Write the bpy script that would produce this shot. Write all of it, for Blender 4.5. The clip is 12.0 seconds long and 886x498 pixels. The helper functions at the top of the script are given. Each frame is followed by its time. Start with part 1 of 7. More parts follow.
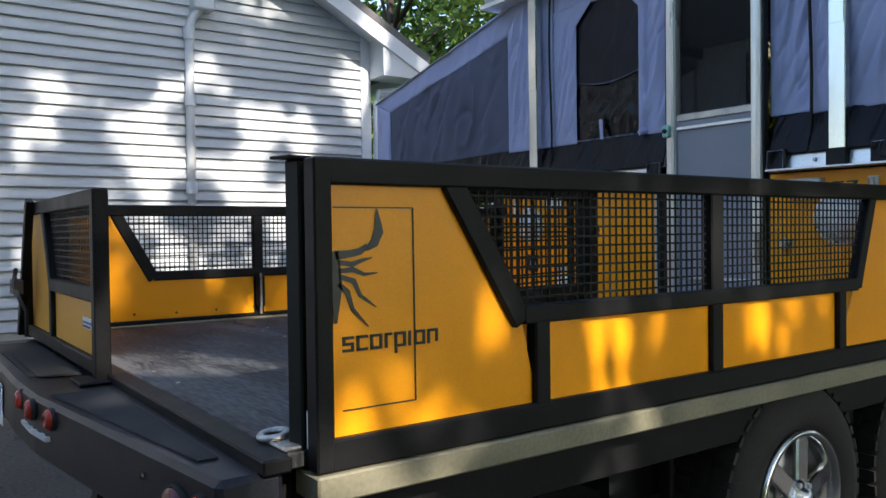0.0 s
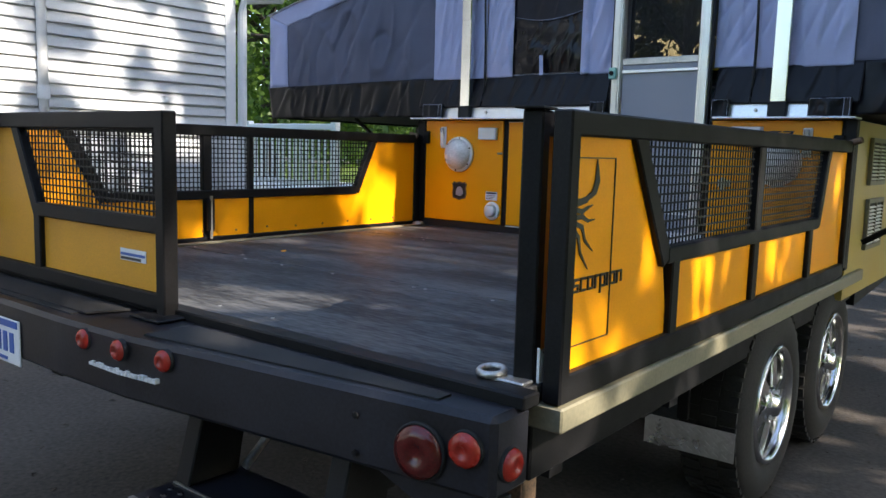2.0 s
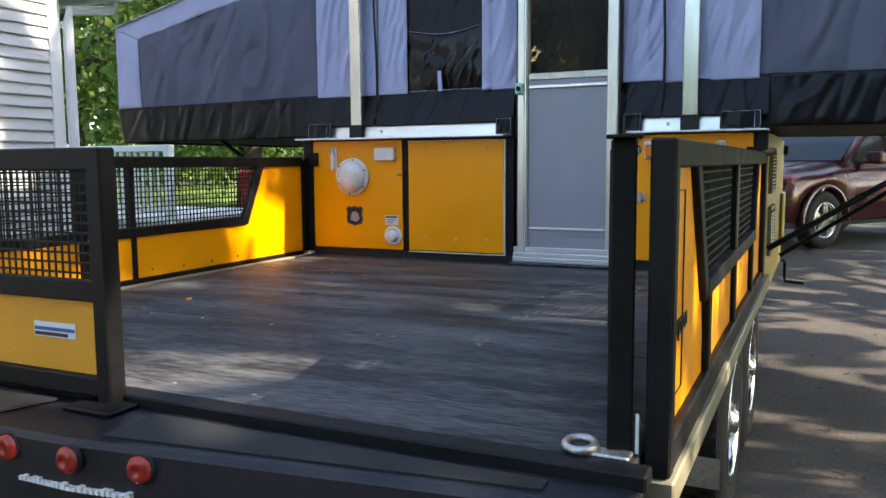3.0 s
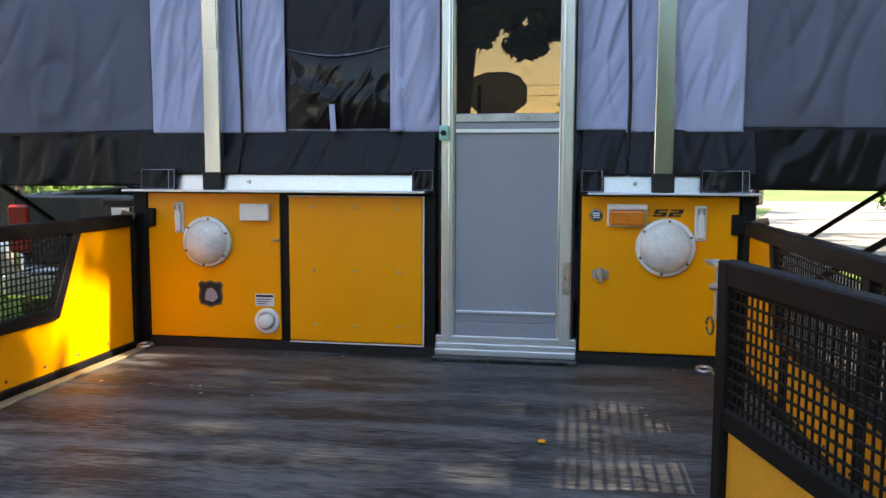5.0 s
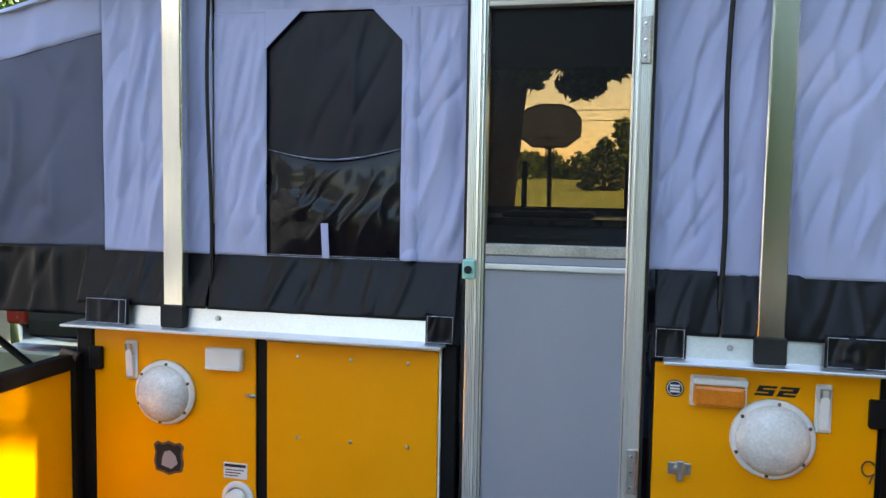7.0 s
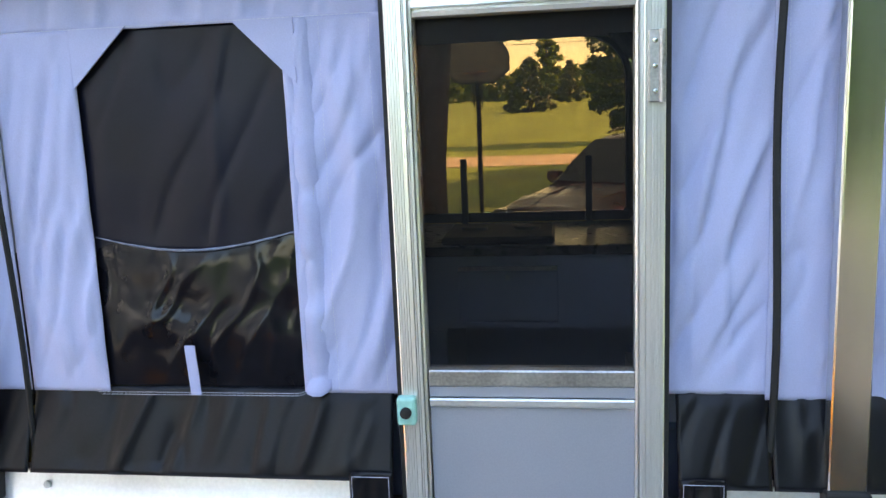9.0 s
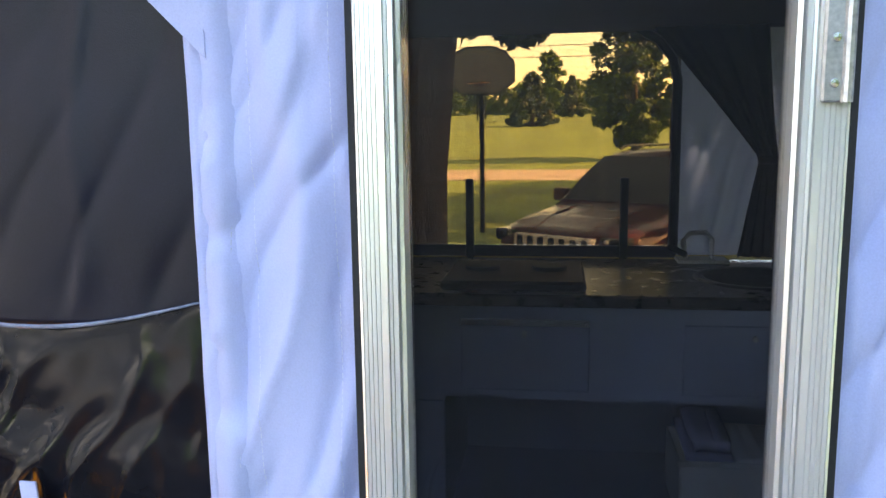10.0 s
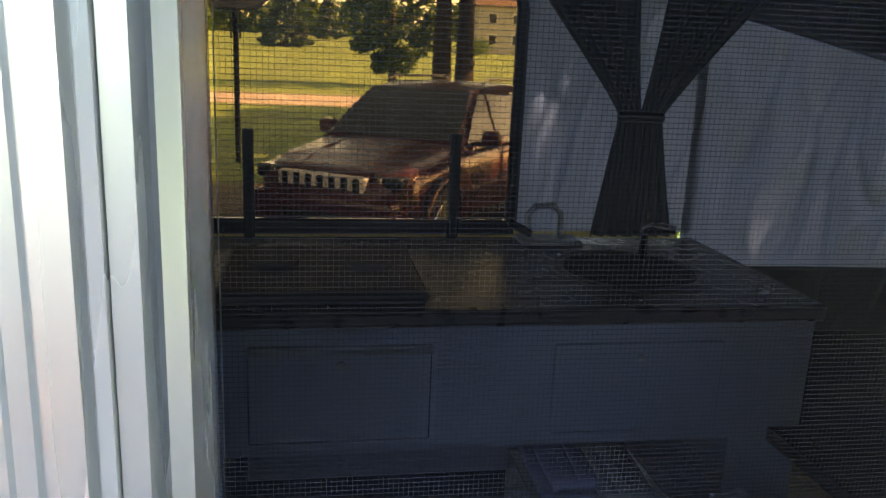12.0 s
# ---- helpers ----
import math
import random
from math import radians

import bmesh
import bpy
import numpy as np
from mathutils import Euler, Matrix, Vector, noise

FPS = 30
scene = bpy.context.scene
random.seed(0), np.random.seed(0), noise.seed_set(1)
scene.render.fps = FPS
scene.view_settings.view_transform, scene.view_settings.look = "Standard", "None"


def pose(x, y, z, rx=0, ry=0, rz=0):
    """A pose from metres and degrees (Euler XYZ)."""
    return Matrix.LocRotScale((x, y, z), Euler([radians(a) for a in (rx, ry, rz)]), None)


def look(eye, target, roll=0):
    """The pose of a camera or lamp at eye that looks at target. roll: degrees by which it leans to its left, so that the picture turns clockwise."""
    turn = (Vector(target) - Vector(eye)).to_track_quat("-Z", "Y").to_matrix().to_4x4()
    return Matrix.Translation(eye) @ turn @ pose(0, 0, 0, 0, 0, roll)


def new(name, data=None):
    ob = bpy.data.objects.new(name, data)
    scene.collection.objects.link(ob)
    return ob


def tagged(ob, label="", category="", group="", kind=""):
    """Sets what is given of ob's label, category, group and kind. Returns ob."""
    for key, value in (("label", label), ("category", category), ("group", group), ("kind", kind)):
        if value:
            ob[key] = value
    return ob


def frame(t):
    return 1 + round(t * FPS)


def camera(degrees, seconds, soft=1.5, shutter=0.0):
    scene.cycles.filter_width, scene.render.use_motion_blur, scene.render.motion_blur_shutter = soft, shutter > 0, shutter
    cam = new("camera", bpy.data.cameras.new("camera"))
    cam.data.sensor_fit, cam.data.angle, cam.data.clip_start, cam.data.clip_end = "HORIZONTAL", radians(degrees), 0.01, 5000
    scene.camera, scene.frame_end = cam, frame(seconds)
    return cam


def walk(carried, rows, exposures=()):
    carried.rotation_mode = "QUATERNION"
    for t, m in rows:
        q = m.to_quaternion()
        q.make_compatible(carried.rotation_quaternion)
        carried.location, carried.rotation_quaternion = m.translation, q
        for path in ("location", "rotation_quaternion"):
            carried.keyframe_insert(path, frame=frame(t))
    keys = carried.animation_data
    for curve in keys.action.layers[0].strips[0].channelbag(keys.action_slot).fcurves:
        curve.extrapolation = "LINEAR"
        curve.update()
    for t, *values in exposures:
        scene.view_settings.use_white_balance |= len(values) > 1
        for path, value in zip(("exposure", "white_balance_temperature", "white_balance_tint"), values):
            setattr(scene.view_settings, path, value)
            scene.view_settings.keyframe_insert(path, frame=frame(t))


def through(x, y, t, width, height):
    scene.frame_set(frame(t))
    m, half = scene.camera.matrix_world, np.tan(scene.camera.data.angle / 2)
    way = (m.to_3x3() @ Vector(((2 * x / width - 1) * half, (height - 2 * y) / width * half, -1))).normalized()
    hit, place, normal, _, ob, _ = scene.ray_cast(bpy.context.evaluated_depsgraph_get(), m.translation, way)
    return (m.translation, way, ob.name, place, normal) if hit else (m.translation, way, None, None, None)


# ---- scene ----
cam = camera(58.1, 12.0)
PATH = [
    (0, (2.657, -3.101, 1.218), (1.032, -1.937, 1.177), -0.7),
    (0.5, (2.651, -3.432, 1.25), (1.036, -2.258, 1.124), 1.8),
    (1, (2.589, -3.585, 1.215), (0.967, -2.422, 1.098), 2.8),
    (1.5, (2.346, -3.703, 1.271), (0.895, -2.333, 1.138), 0.5),
    (2, (2.105, -3.795, 1.277), (0.875, -2.237, 1.029), 1.6),
    (2.5, (1.879, -3.902, 1.327), (0.924, -2.166, 1.057), 0.0),
    (3, (1.56, -3.803, 1.32), (0.711, -2.005, 1.107), -0.4),
    (3.2, (1.451, -3.751, 1.344), (0.626, -1.941, 1.135), -0.3),
    (5, (0.696, -3.053, 1.531), (0.372, -1.089, 1.342), 0.2),
    (5.5, (0.65, -2.9, 1.601), (0.498, -0.91, 1.458), 1.0),
    (6, (0.675, -2.657, 1.718), (0.356, -0.688, 1.57), 2.8),
    (6.5, (0.673, -2.486, 1.779), (0.237, -0.541, 1.608), 1.6),
    (6.7, (0.648, -2.384, 1.824), (0.18, -0.444, 1.696), 1.1),
    (8.3, (0.621, -1.829, 2.214), (0.335, 0.107, 1.801), -0.1),
    (8.5, (0.6, -1.744, 2.228), (0.125, 0.152, 1.801), -1.4),
    (9, (0.493, -1.479, 2.245), (0.21, 0.473, 1.913), -2.3),
    (9.5, (0.47, -1.157, 2.241), (0.114, 0.792, 1.971), -0.9),
    (10, (0.401, -0.858, 2.234), (0.123, 1.099, 1.931), -0.8),
    (10.5, (0.329, -0.598, 2.282), (0.181, 1.389, 2.107), -2.0),
    (10.6, (0.329, -0.55, 2.287), (0.157, 1.437, 2.131), -2.2),
    (11, (0.32, -0.379, 2.282), (0.139, 1.604, 2.098), -0.4),
    (11.5, (0.28, -0.2, 2.261), (0.452, 1.753, 1.87), 0.5),
    (12, (0.262, -0.166, 2.257), (0.592, 1.748, 1.778), 2.4),
]
walk(cam, [(t, look(*p)) for t, *p in PATH], [(0, 1.6, 6400, 10), (1.5, 1.85, 6550, 10), (3.2, 2.45, 7300, 10), (5, 2.5, 7650, 10), (6.6, 2.72, 7600, 10), (8.5, 3.05, 7650, 11), (10, 3.65, 7500, 13), (11, 3.38, 7500, 14), (12, 3.66, 7550, 15)])

# ---- light ----
SUN_AZ, SUN_EL = radians(4.0), radians(36.0)      # from +x, a little towards +y
world = bpy.data.worlds.new("sky")
scene.world = world
world.use_nodes = True
wn = world.node_tree.nodes
sky = wn.new("ShaderNodeTexSky")
sky.sky_type = 'NISHITA'
sky.sun_disc = False
sky.sun_elevation = SUN_EL
sky.sun_rotation = radians(90.0) - SUN_AZ
sky.ozone_density = 1.6
world.node_tree.links.new(sky.outputs[0], wn["Background"].inputs[0])
wn["Background"].inputs[1].default_value = 0.15
sun_data = bpy.data.lights.new("sun", 'SUN')
sun_data.energy = 3.0
sun_data.angle = radians(0.55)
sun_data.color = (1.0, 0.92, 0.83)
sun = new("sun", sun_data)
sun_way = Vector((math.cos(SUN_EL) * math.cos(SUN_AZ), math.cos(SUN_EL) * math.sin(SUN_AZ), math.sin(SUN_EL)))
sun.matrix_world = look(tuple(sun_way * 60), (0, 0, 0))


# ---- materials ----
def material(name, colour, rough=0.6, metal=0.0, vary=0.12, scale=3.0, fine=60.0, bump=0.15, depth=0.002, stretch=(1, 1, 1), dark=None, spec=0.5, coat=0.0, per_object=0.0):
    """Principled paint with stains at a large scale, grain at a fine one, and a small relief."""
    m = bpy.data.materials.new(name)
    m.use_nodes = True
    nt = m.node_tree
    n, l = nt.nodes, nt.links
    b = n["Principled BSDF"]
    tc = n.new("ShaderNodeTexCoord")
    mp = n.new("ShaderNodeMapping")
    mp.inputs["Scale"].default_value = stretch
    l.new(tc.outputs["Object"], mp.inputs[0])
    big = n.new("ShaderNodeTexNoise")
    big.inputs["Scale"].default_value = scale
    big.inputs["Detail"].default_value = 5
    small = n.new("ShaderNodeTexNoise")
    small.inputs["Scale"].default_value = fine
    small.inputs["Detail"].default_value = 3
    l.new(mp.outputs[0], big.inputs[0])
    l.new(mp.outputs[0], small.inputs[0])
    mix = n.new("ShaderNodeMath")
    mix.operation = 'MULTIPLY_ADD'
    mix.inputs[1].default_value = 0.45
    l.new(small.outputs[0], mix.inputs[0])
    half = n.new("ShaderNodeMath")
    half.operation = 'MULTIPLY'
    half.inputs[1].default_value = 0.55
    l.new(big.outputs[0], half.inputs[0])
    l.new(half.outputs[0], mix.inputs[2])
    ramp = n.new("ShaderNodeValToRGB")
    lo = dark or tuple(c * (1 - 2.2 * vary) for c in colour)
    hi = tuple(min(1, c * (1 + 1.2 * vary)) for c in colour)
    ramp.color_ramp.elements[0].position, ramp.color_ramp.elements[1].position = 0.3, 0.68
    ramp.color_ramp.elements[0].color = (*[max(0.001, c) for c in lo], 1)
    ramp.color_ramp.elements[1].color = (*hi, 1)
    l.new(mix.outputs[0], ramp.inputs[0])
    out = ramp.outputs[0]
    if per_object:
        info = n.new("ShaderNodeObjectInfo")
        hsv = n.new("ShaderNodeHueSaturation")
        rng = n.new("ShaderNodeMapRange")
        rng.inputs["To Min"].default_value, rng.inputs["To Max"].default_value = 1 - per_object, 1 + per_object
        l.new(info.outputs["Random"], rng.inputs[0])
        l.new(rng.outputs[0], hsv.inputs["Value"])
        l.new(out, hsv.inputs["Color"])
        out = hsv.outputs[0]
    l.new(out, b.inputs["Base Color"])
    rr = n.new("ShaderNodeMapRange")
    rr.inputs["To Min"].default_value, rr.inputs["To Max"].default_value = max(0.02, rough - 0.12), min(1, rough + 0.12)
    l.new(big.outputs[0], rr.inputs[0])
    l.new(rr.outputs[0], b.inputs["Roughness"])
    b.inputs["Metallic"].default_value = metal
    b.inputs["Specular IOR Level"].default_value = spec
    b.inputs["Coat Weight"].default_value = coat
    if bump:
        bp = n.new("ShaderNodeBump")
        bp.inputs["Strength"].default_value = bump
        bp.inputs["Distance"].default_value = depth
        l.new(small.outputs[0], bp.inputs["Height"])
        l.new(bp.outputs[0], b.inputs["Normal"])
    return m


def glass(name, tint, gloss=0.06, rough=0.0):
    """A thin pane: it lets tinted light through and mirrors a little, more at grazing angles."""
    m = bpy.data.materials.new(name)
    m.use_nodes = True
    n, l = m.node_tree.nodes, m.node_tree.links
    n.remove(n["Principled BSDF"])
    t, g, mx, fr = n.new("ShaderNodeBsdfTransparent"), n.new("ShaderNodeBsdfGlossy"), n.new("ShaderNodeMixShader"), n.new("ShaderNodeFresnel")
    t.inputs[0].default_value = (*tint, 1)
    g.inputs["Roughness"].default_value = rough
    fr.inputs[0].default_value = 1.0 + gloss * 8
    l.new(fr.outputs[0], mx.inputs[0])
    l.new(t.outputs[0], mx.inputs[1])
    l.new(g.outputs[0], mx.inputs[2])
    l.new(mx.outputs[0], n["Material Output"].inputs[0])
    return m


def leaf_material(name, a, b, through=0.35):
    m = bpy.data.materials.new(name)
    m.use_nodes = True
    n, l = m.node_tree.nodes, m.node_tree.links
    p = n["Principled BSDF"]
    geo = n.new("ShaderNodeNewGeometry")
    ramp = n.new("ShaderNodeValToRGB")
    ramp.color_ramp.elements[0].color, ramp.color_ramp.elements[1].color = (*a, 1), (*b, 1)
    l.new(geo.outputs["Random Per Island"], ramp.inputs[0])
    l.new(ramp.outputs[0], p.inputs["Base Color"])
    p.inputs["Roughness"].default_value = 0.55
    tr = n.new("ShaderNodeBsdfTranslucent")
    mx = n.new("ShaderNodeMixShader")
    mx.inputs[0].default_value = through
    l.new(ramp.outputs[0], tr.inputs[0])
    l.new(p.outputs[0], mx.inputs[1])
    l.new(tr.outputs[0], mx.inputs[2])
    l.new(mx.outputs[0], n["Material Output"].inputs[0])
    return m


YELLOW = material("yellow_paint", (0.95, 0.365, 0.004), 0.36, vary=0.05, scale=4, fine=250, bump=0.05, depth=0.0006, spec=0.28)
YELLOW_FADED = material("faded_yellow_paint", (0.74, 0.335, 0.028), 0.5, vary=0.10, scale=3, fine=200, bump=0.06, depth=0.0006, spec=0.3)
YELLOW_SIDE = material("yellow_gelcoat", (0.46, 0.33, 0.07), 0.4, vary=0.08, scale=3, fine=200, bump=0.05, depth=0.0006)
BLACK_FRAME = material("black_powder_coat", (0.008, 0.0078, 0.0085), 0.5, vary=0.3, scale=9, fine=180, bump=0.25, depth=0.0008, spec=0.18)
BUMPER_PAINT = material("charcoal_painted_steel", (0.013, 0.0135, 0.019), 0.42, vary=0.35, scale=5, fine=120, bump=0.2, depth=0.0008, spec=0.35)
GRIP = material("black_grip_tape", (0.010, 0.0098, 0.0098), 0.8, vary=0.35, scale=8, fine=500, bump=0.6, depth=0.001)
ALU = material("mill_aluminium", (0.80, 0.79, 0.75), 0.30, metal=0.62, vary=0.06, scale=6, fine=90, bump=0.06, depth=0.0005, stretch=(1, 1, 0.08))
ALU_BRIGHT = material("polished_aluminium", (0.72, 0.72, 0.68), 0.2, metal=1.0, vary=0.06, scale=6, fine=90, bump=0.05, depth=0.0005, stretch=(1, 1, 0.08))
ALU_TRIM = material("aluminium_trim", (0.80, 0.80, 0.80), 0.38, metal=0.85, vary=0.06, scale=5, fine=120, bump=0.06, depth=0.0005)
CREAM = material("cream_side_rail", (0.21, 0.19, 0.125), 0.5, vary=0.15, scale=5, fine=90, bump=0.15, depth=0.001)
WHITE = material("white_plastic", (0.78, 0.77, 0.73), 0.4, vary=0.05, scale=12, fine=200, bump=0.05, depth=0.0005)
LENS = material("milky_lens", (0.72, 0.71, 0.68), 0.25, vary=0.14, scale=14, fine=120, bump=0.1, depth=0.001)
AMBER = material("amber_lens", (0.75, 0.22, 0.02), 0.2, vary=0.12, scale=30, fine=260, bump=0.3, depth=0.002)
RED_LENS = material("red_lens", (0.33, 0.020, 0.011), 0.24, vary=0.12, scale=30, fine=260, bump=0.25, depth=0.002)
DARK_RED = material("dark_red_lens", (0.10, 0.008, 0.007), 0.18, vary=0.25, scale=30, fine=260, bump=0.25, depth=0.002)
DOOR_SKIN = material("grey_door_skin", (0.285, 0.30, 0.345), 0.5, vary=0.05, scale=3, fine=300, bump=0.08, depth=0.0005)
FAB_LIGHT = material("periwinkle_canvas", (0.41, 0.44, 0.64), 0.85, vary=0.06, scale=2.5, fine=420, bump=0.25, depth=0.0008, spec=0.2)
FAB_GREY = material("slate_canvas", (0.122, 0.130, 0.182), 0.88, vary=0.1, scale=2.5, fine=420, bump=0.25, depth=0.0008, spec=0.2)
FAB_BLACK = material("black_vinyl", (0.006, 0.006, 0.0085), 0.38, vary=0.2, scale=5, fine=220, bump=0.12, depth=0.0008, spec=0.22)
FAB_WHITE = material("pale_roof_vinyl", (0.55, 0.57, 0.66), 0.6, vary=0.06, scale=3, fine=300, bump=0.1, depth=0.0008)
VINYL_WINDOW = material("glossy_dark_vinyl", (0.008, 0.008, 0.011), 0.13, vary=0.2, scale=6, fine=30, bump=0.15, depth=0.003, spec=0.22)
# pale blue-grey stands in for sky glinting on the folded vinyl
EDGE_GLINT = material("vinyl_edge_glint", (0.16, 0.18, 0.25), 0.2, vary=0.3, scale=9, fine=60, bump=0.1, depth=0.001, spec=0.6)
SCREEN = material("dark_insect_screen", (0.008, 0.009, 0.018), 0.34, vary=0.2, scale=5, fine=600, bump=0.3, depth=0.001, spec=0.2)
WIRE = material("black_wire", (0.024, 0.025, 0.029), 0.9, vary=0.1, bump=0, spec=0.05)
STITCH = material("pale_thread", (0.52, 0.54, 0.64), 0.8, vary=0.05, bump=0)
RUBBER = material("black_rubber", (0.009, 0.009, 0.009), 0.75, vary=0.3, scale=10, fine=150, bump=0.3, depth=0.002)
TYRE = material("tyre_rubber", (0.018, 0.016, 0.014), 0.8, vary=0.35, scale=9, fine=140, bump=0.4, depth=0.002)
CHROME = material("polished_alloy", (0.72, 0.72, 0.72), 0.18, metal=1.0, vary=0.06, scale=8, fine=80, bump=0.04, depth=0.0005)
STEEL = material("zinc_steel", (0.5, 0.49, 0.47), 0.4, metal=0.9, vary=0.2, scale=14, fine=160, bump=0.1, depth=0.0008)
RUST = material("rusty_steel", (0.16, 0.10, 0.06), 0.8, metal=0.2, vary=0.4, scale=20, fine=120, bump=0.4, depth=0.001)
PLATE = material("diamond_plate", (0.62, 0.62, 0.62), 0.3, metal=0.95, vary=0.12, scale=9, fine=60, bump=0.1, depth=0.001)
SIDING = material("grey_vinyl_siding", (0.54, 0.56, 0.57), 0.6, vary=0.07, scale=1.6, fine=90, bump=0.2, depth=0.0015, stretch=(1, 0.25, 6), per_object=0.05)
TRIM_WHITE = material("white_trim", (0.68, 0.70, 0.72), 0.5, vary=0.05, scale=2, fine=90, bump=0.08, depth=0.001)
CONCRETE = material("foundation_concrete", (0.42, 0.39, 0.33), 0.9, vary=0.15, scale=3, fine=60, bump=0.4, depth=0.004)
SHINGLE = material("roof_shingles", (0.14, 0.13, 0.125), 0.95, vary=0.25, scale=4, fine=120, bump=0.5, depth=0.004)
PLYWOOD = material("weathered_dark_plywood", (0.062, 0.062, 0.062), 0.6, vary=0.45, scale=1.9, fine=16, bump=0.8, depth=0.003, stretch=(1.1, 5.5, 1), dark=(0.009, 0.0088, 0.0098), spec=0.4)
for surface, lo_at, hi_at in ((PLYWOOD, 0.42, 0.60),):
    for node in surface.node_tree.nodes:
        if node.type == 'VALTORGB':
            node.color_ramp.elements[0].position, node.color_ramp.elements[1].position = lo_at, hi_at
HOSE = material("green_hose", (0.02, 0.16, 0.06), 0.45, vary=0.15, scale=20, fine=200, bump=0.1, depth=0.001)
RED_CAR = material("dark_red_car_paint", (0.055, 0.003, 0.005), 0.3, metal=0.2, vary=0.06, scale=2, fine=500, bump=0.02, depth=0.0003, coat=0.35)
BLACK_CAR = material("black_car_paint", (0.010, 0.010, 0.012), 0.22, vary=0.1, scale=2, fine=500, bump=0.02, depth=0.0003, coat=0.6)
CAR_GLASS = material("tinted_car_glass", (0.012, 0.016, 0.015), 0.06, vary=0.1, scale=2, fine=20, bump=0, spec=0.3)
BARK = material("bark", (0.055, 0.042, 0.033), 0.95, vary=0.35, scale=3, fine=22, bump=0.9, depth=0.03, stretch=(3, 3, 0.5))
LEAF = leaf_material("leaves", (0.035, 0.085, 0.012), (0.13, 0.21, 0.03))
LEAF_DARK = leaf_material("dark_leaves", (0.03, 0.065, 0.012), (0.10, 0.165, 0.032))
NEEDLE = leaf_material("spruce_needles", (0.025, 0.05, 0.02), (0.06, 0.10, 0.04), 0.15)
GRASS_BLADE = leaf_material("grass_blades", (0.07, 0.15, 0.015), (0.2, 0.28, 0.045), 0.3)
LAWN = material("lawn", (0.13, 0.20, 0.03), 0.95, vary=0.3, scale=0.35, fine=9, bump=0.6, depth=0.03)
ASPHALT = material("worn_driveway", (0.078, 0.065, 0.054), 0.92, vary=0.34, scale=0.9, fine=45, bump=0.6, depth=0.006)
ROADWAY = material("pale_gravel_road", (0.36, 0.31, 0.26), 0.95, vary=0.2, scale=0.7, fine=20, bump=0.5, depth=0.01)
CABINET = material("slate_cabinet", (0.30, 0.34, 0.43), 0.5, vary=0.07, scale=4, fine=150, bump=0.05, depth=0.0006)
COUNTER = material("dark_counter", (0.045, 0.042, 0.042), 0.3, vary=0.3, scale=30, fine=200, bump=0.05, depth=0.0005)
CURTAIN = material("dark_curtain", (0.022, 0.022, 0.028), 0.9, vary=0.2, scale=6, fine=200, bump=0.3, depth=0.001)
INNER_CANVAS = leaf_material("inner_canvas", (0.50, 0.51, 0.56), (0.52, 0.53, 0.58), 0.5)
VINYL_FLOOR = material("dark_cabin_floor", (0.07, 0.065, 0.06), 0.5, vary=0.2, scale=4, fine=90, bump=0.1, depth=0.001)
CUSHION = material("slate_cushion", (0.10, 0.105, 0.13), 0.9, vary=0.1, scale=6, fine=300, bump=0.2, depth=0.001)
BOARD = material("grey_backboard", (0.24, 0.235, 0.23), 0.5, vary=0.06, scale=3, fine=60, bump=0.05)
STICKER = material("white_sticker", (0.75, 0.76, 0.76), 0.4, vary=0.04, bump=0)
INK = material("black_print", (0.012, 0.012, 0.014), 0.4, vary=0.1, bump=0)
BLUE_INK = material("blue_print", (0.03, 0.10, 0.38), 0.4, vary=0.1, bump=0)
TEAL = material("pale_green_lock", (0.30, 0.62, 0.55), 0.35, vary=0.08, scale=20, bump=0.05)
AMBER_PANE = glass("amber_tinted_pane", (0.63, 0.475, 0.30), 0.03)
DOOR_PANE = glass("smoked_door_pane", (0.80, 0.80, 0.82), 0.024, 0.35)


# ---- building blocks ----
def solid(name, bm, mat, parent=None, label="", smooth=False):
    me = bpy.data.meshes.new(name)
    bmesh.ops.recalc_face_normals(bm, faces=bm.faces)
    bm.to_mesh(me)
    bm.free()
    me.materials.append(mat)
    if smooth:
        me.polygons.foreach_set("use_smooth", [True] * len(me.polygons))
    ob = new(name, me)
    if parent is not None:
        ob.parent = parent
        ob.matrix_parent_inverse = Matrix.Translation(-Vector(base_of(parent)))
    if label:
        ob["label"] = label
    return ob


def base_of(ob):
    p = Vector((0, 0, 0))
    while ob is not None:
        if ob.parent is None:
            p += ob.location
        ob = ob.parent
    return p


def part(name, bm, mat, parent, label="", smooth=False):
    ob = solid(name, bm, mat, None, label, smooth)
    ob.parent = parent
    ob.matrix_parent_inverse = Matrix.Translation(-base_of(parent)) if parent.parent is None else Matrix.Identity(4)
    return ob


def thing(name, at, label, category, group="", kind=""):
    ob = new(name)
    ob.location = at
    ob.empty_display_size = 0.1
    return tagged(ob, label, category, group, kind)


def block(x0, x1, y0, y1, z0, z1, bevel=0.0, bm=None, seg=1):
    bm = bm or bmesh.new()
    r = bmesh.ops.create_cube(bm, size=1.0)
    vs = r["verts"]
    bmesh.ops.transform(bm, matrix=Matrix.Translation(((x0 + x1) / 2, (y0 + y1) / 2, (z0 + z1) / 2)) @ Matrix.Diagonal((abs(x1 - x0), abs(y1 - y0), abs(z1 - z0), 1)), verts=vs)
    if bevel:
        es = list({e for v in vs for e in v.link_edges})
        bmesh.ops.bevel(bm, geom=es, offset=bevel, segments=seg, affect='EDGES', profile=0.5)
    return bm


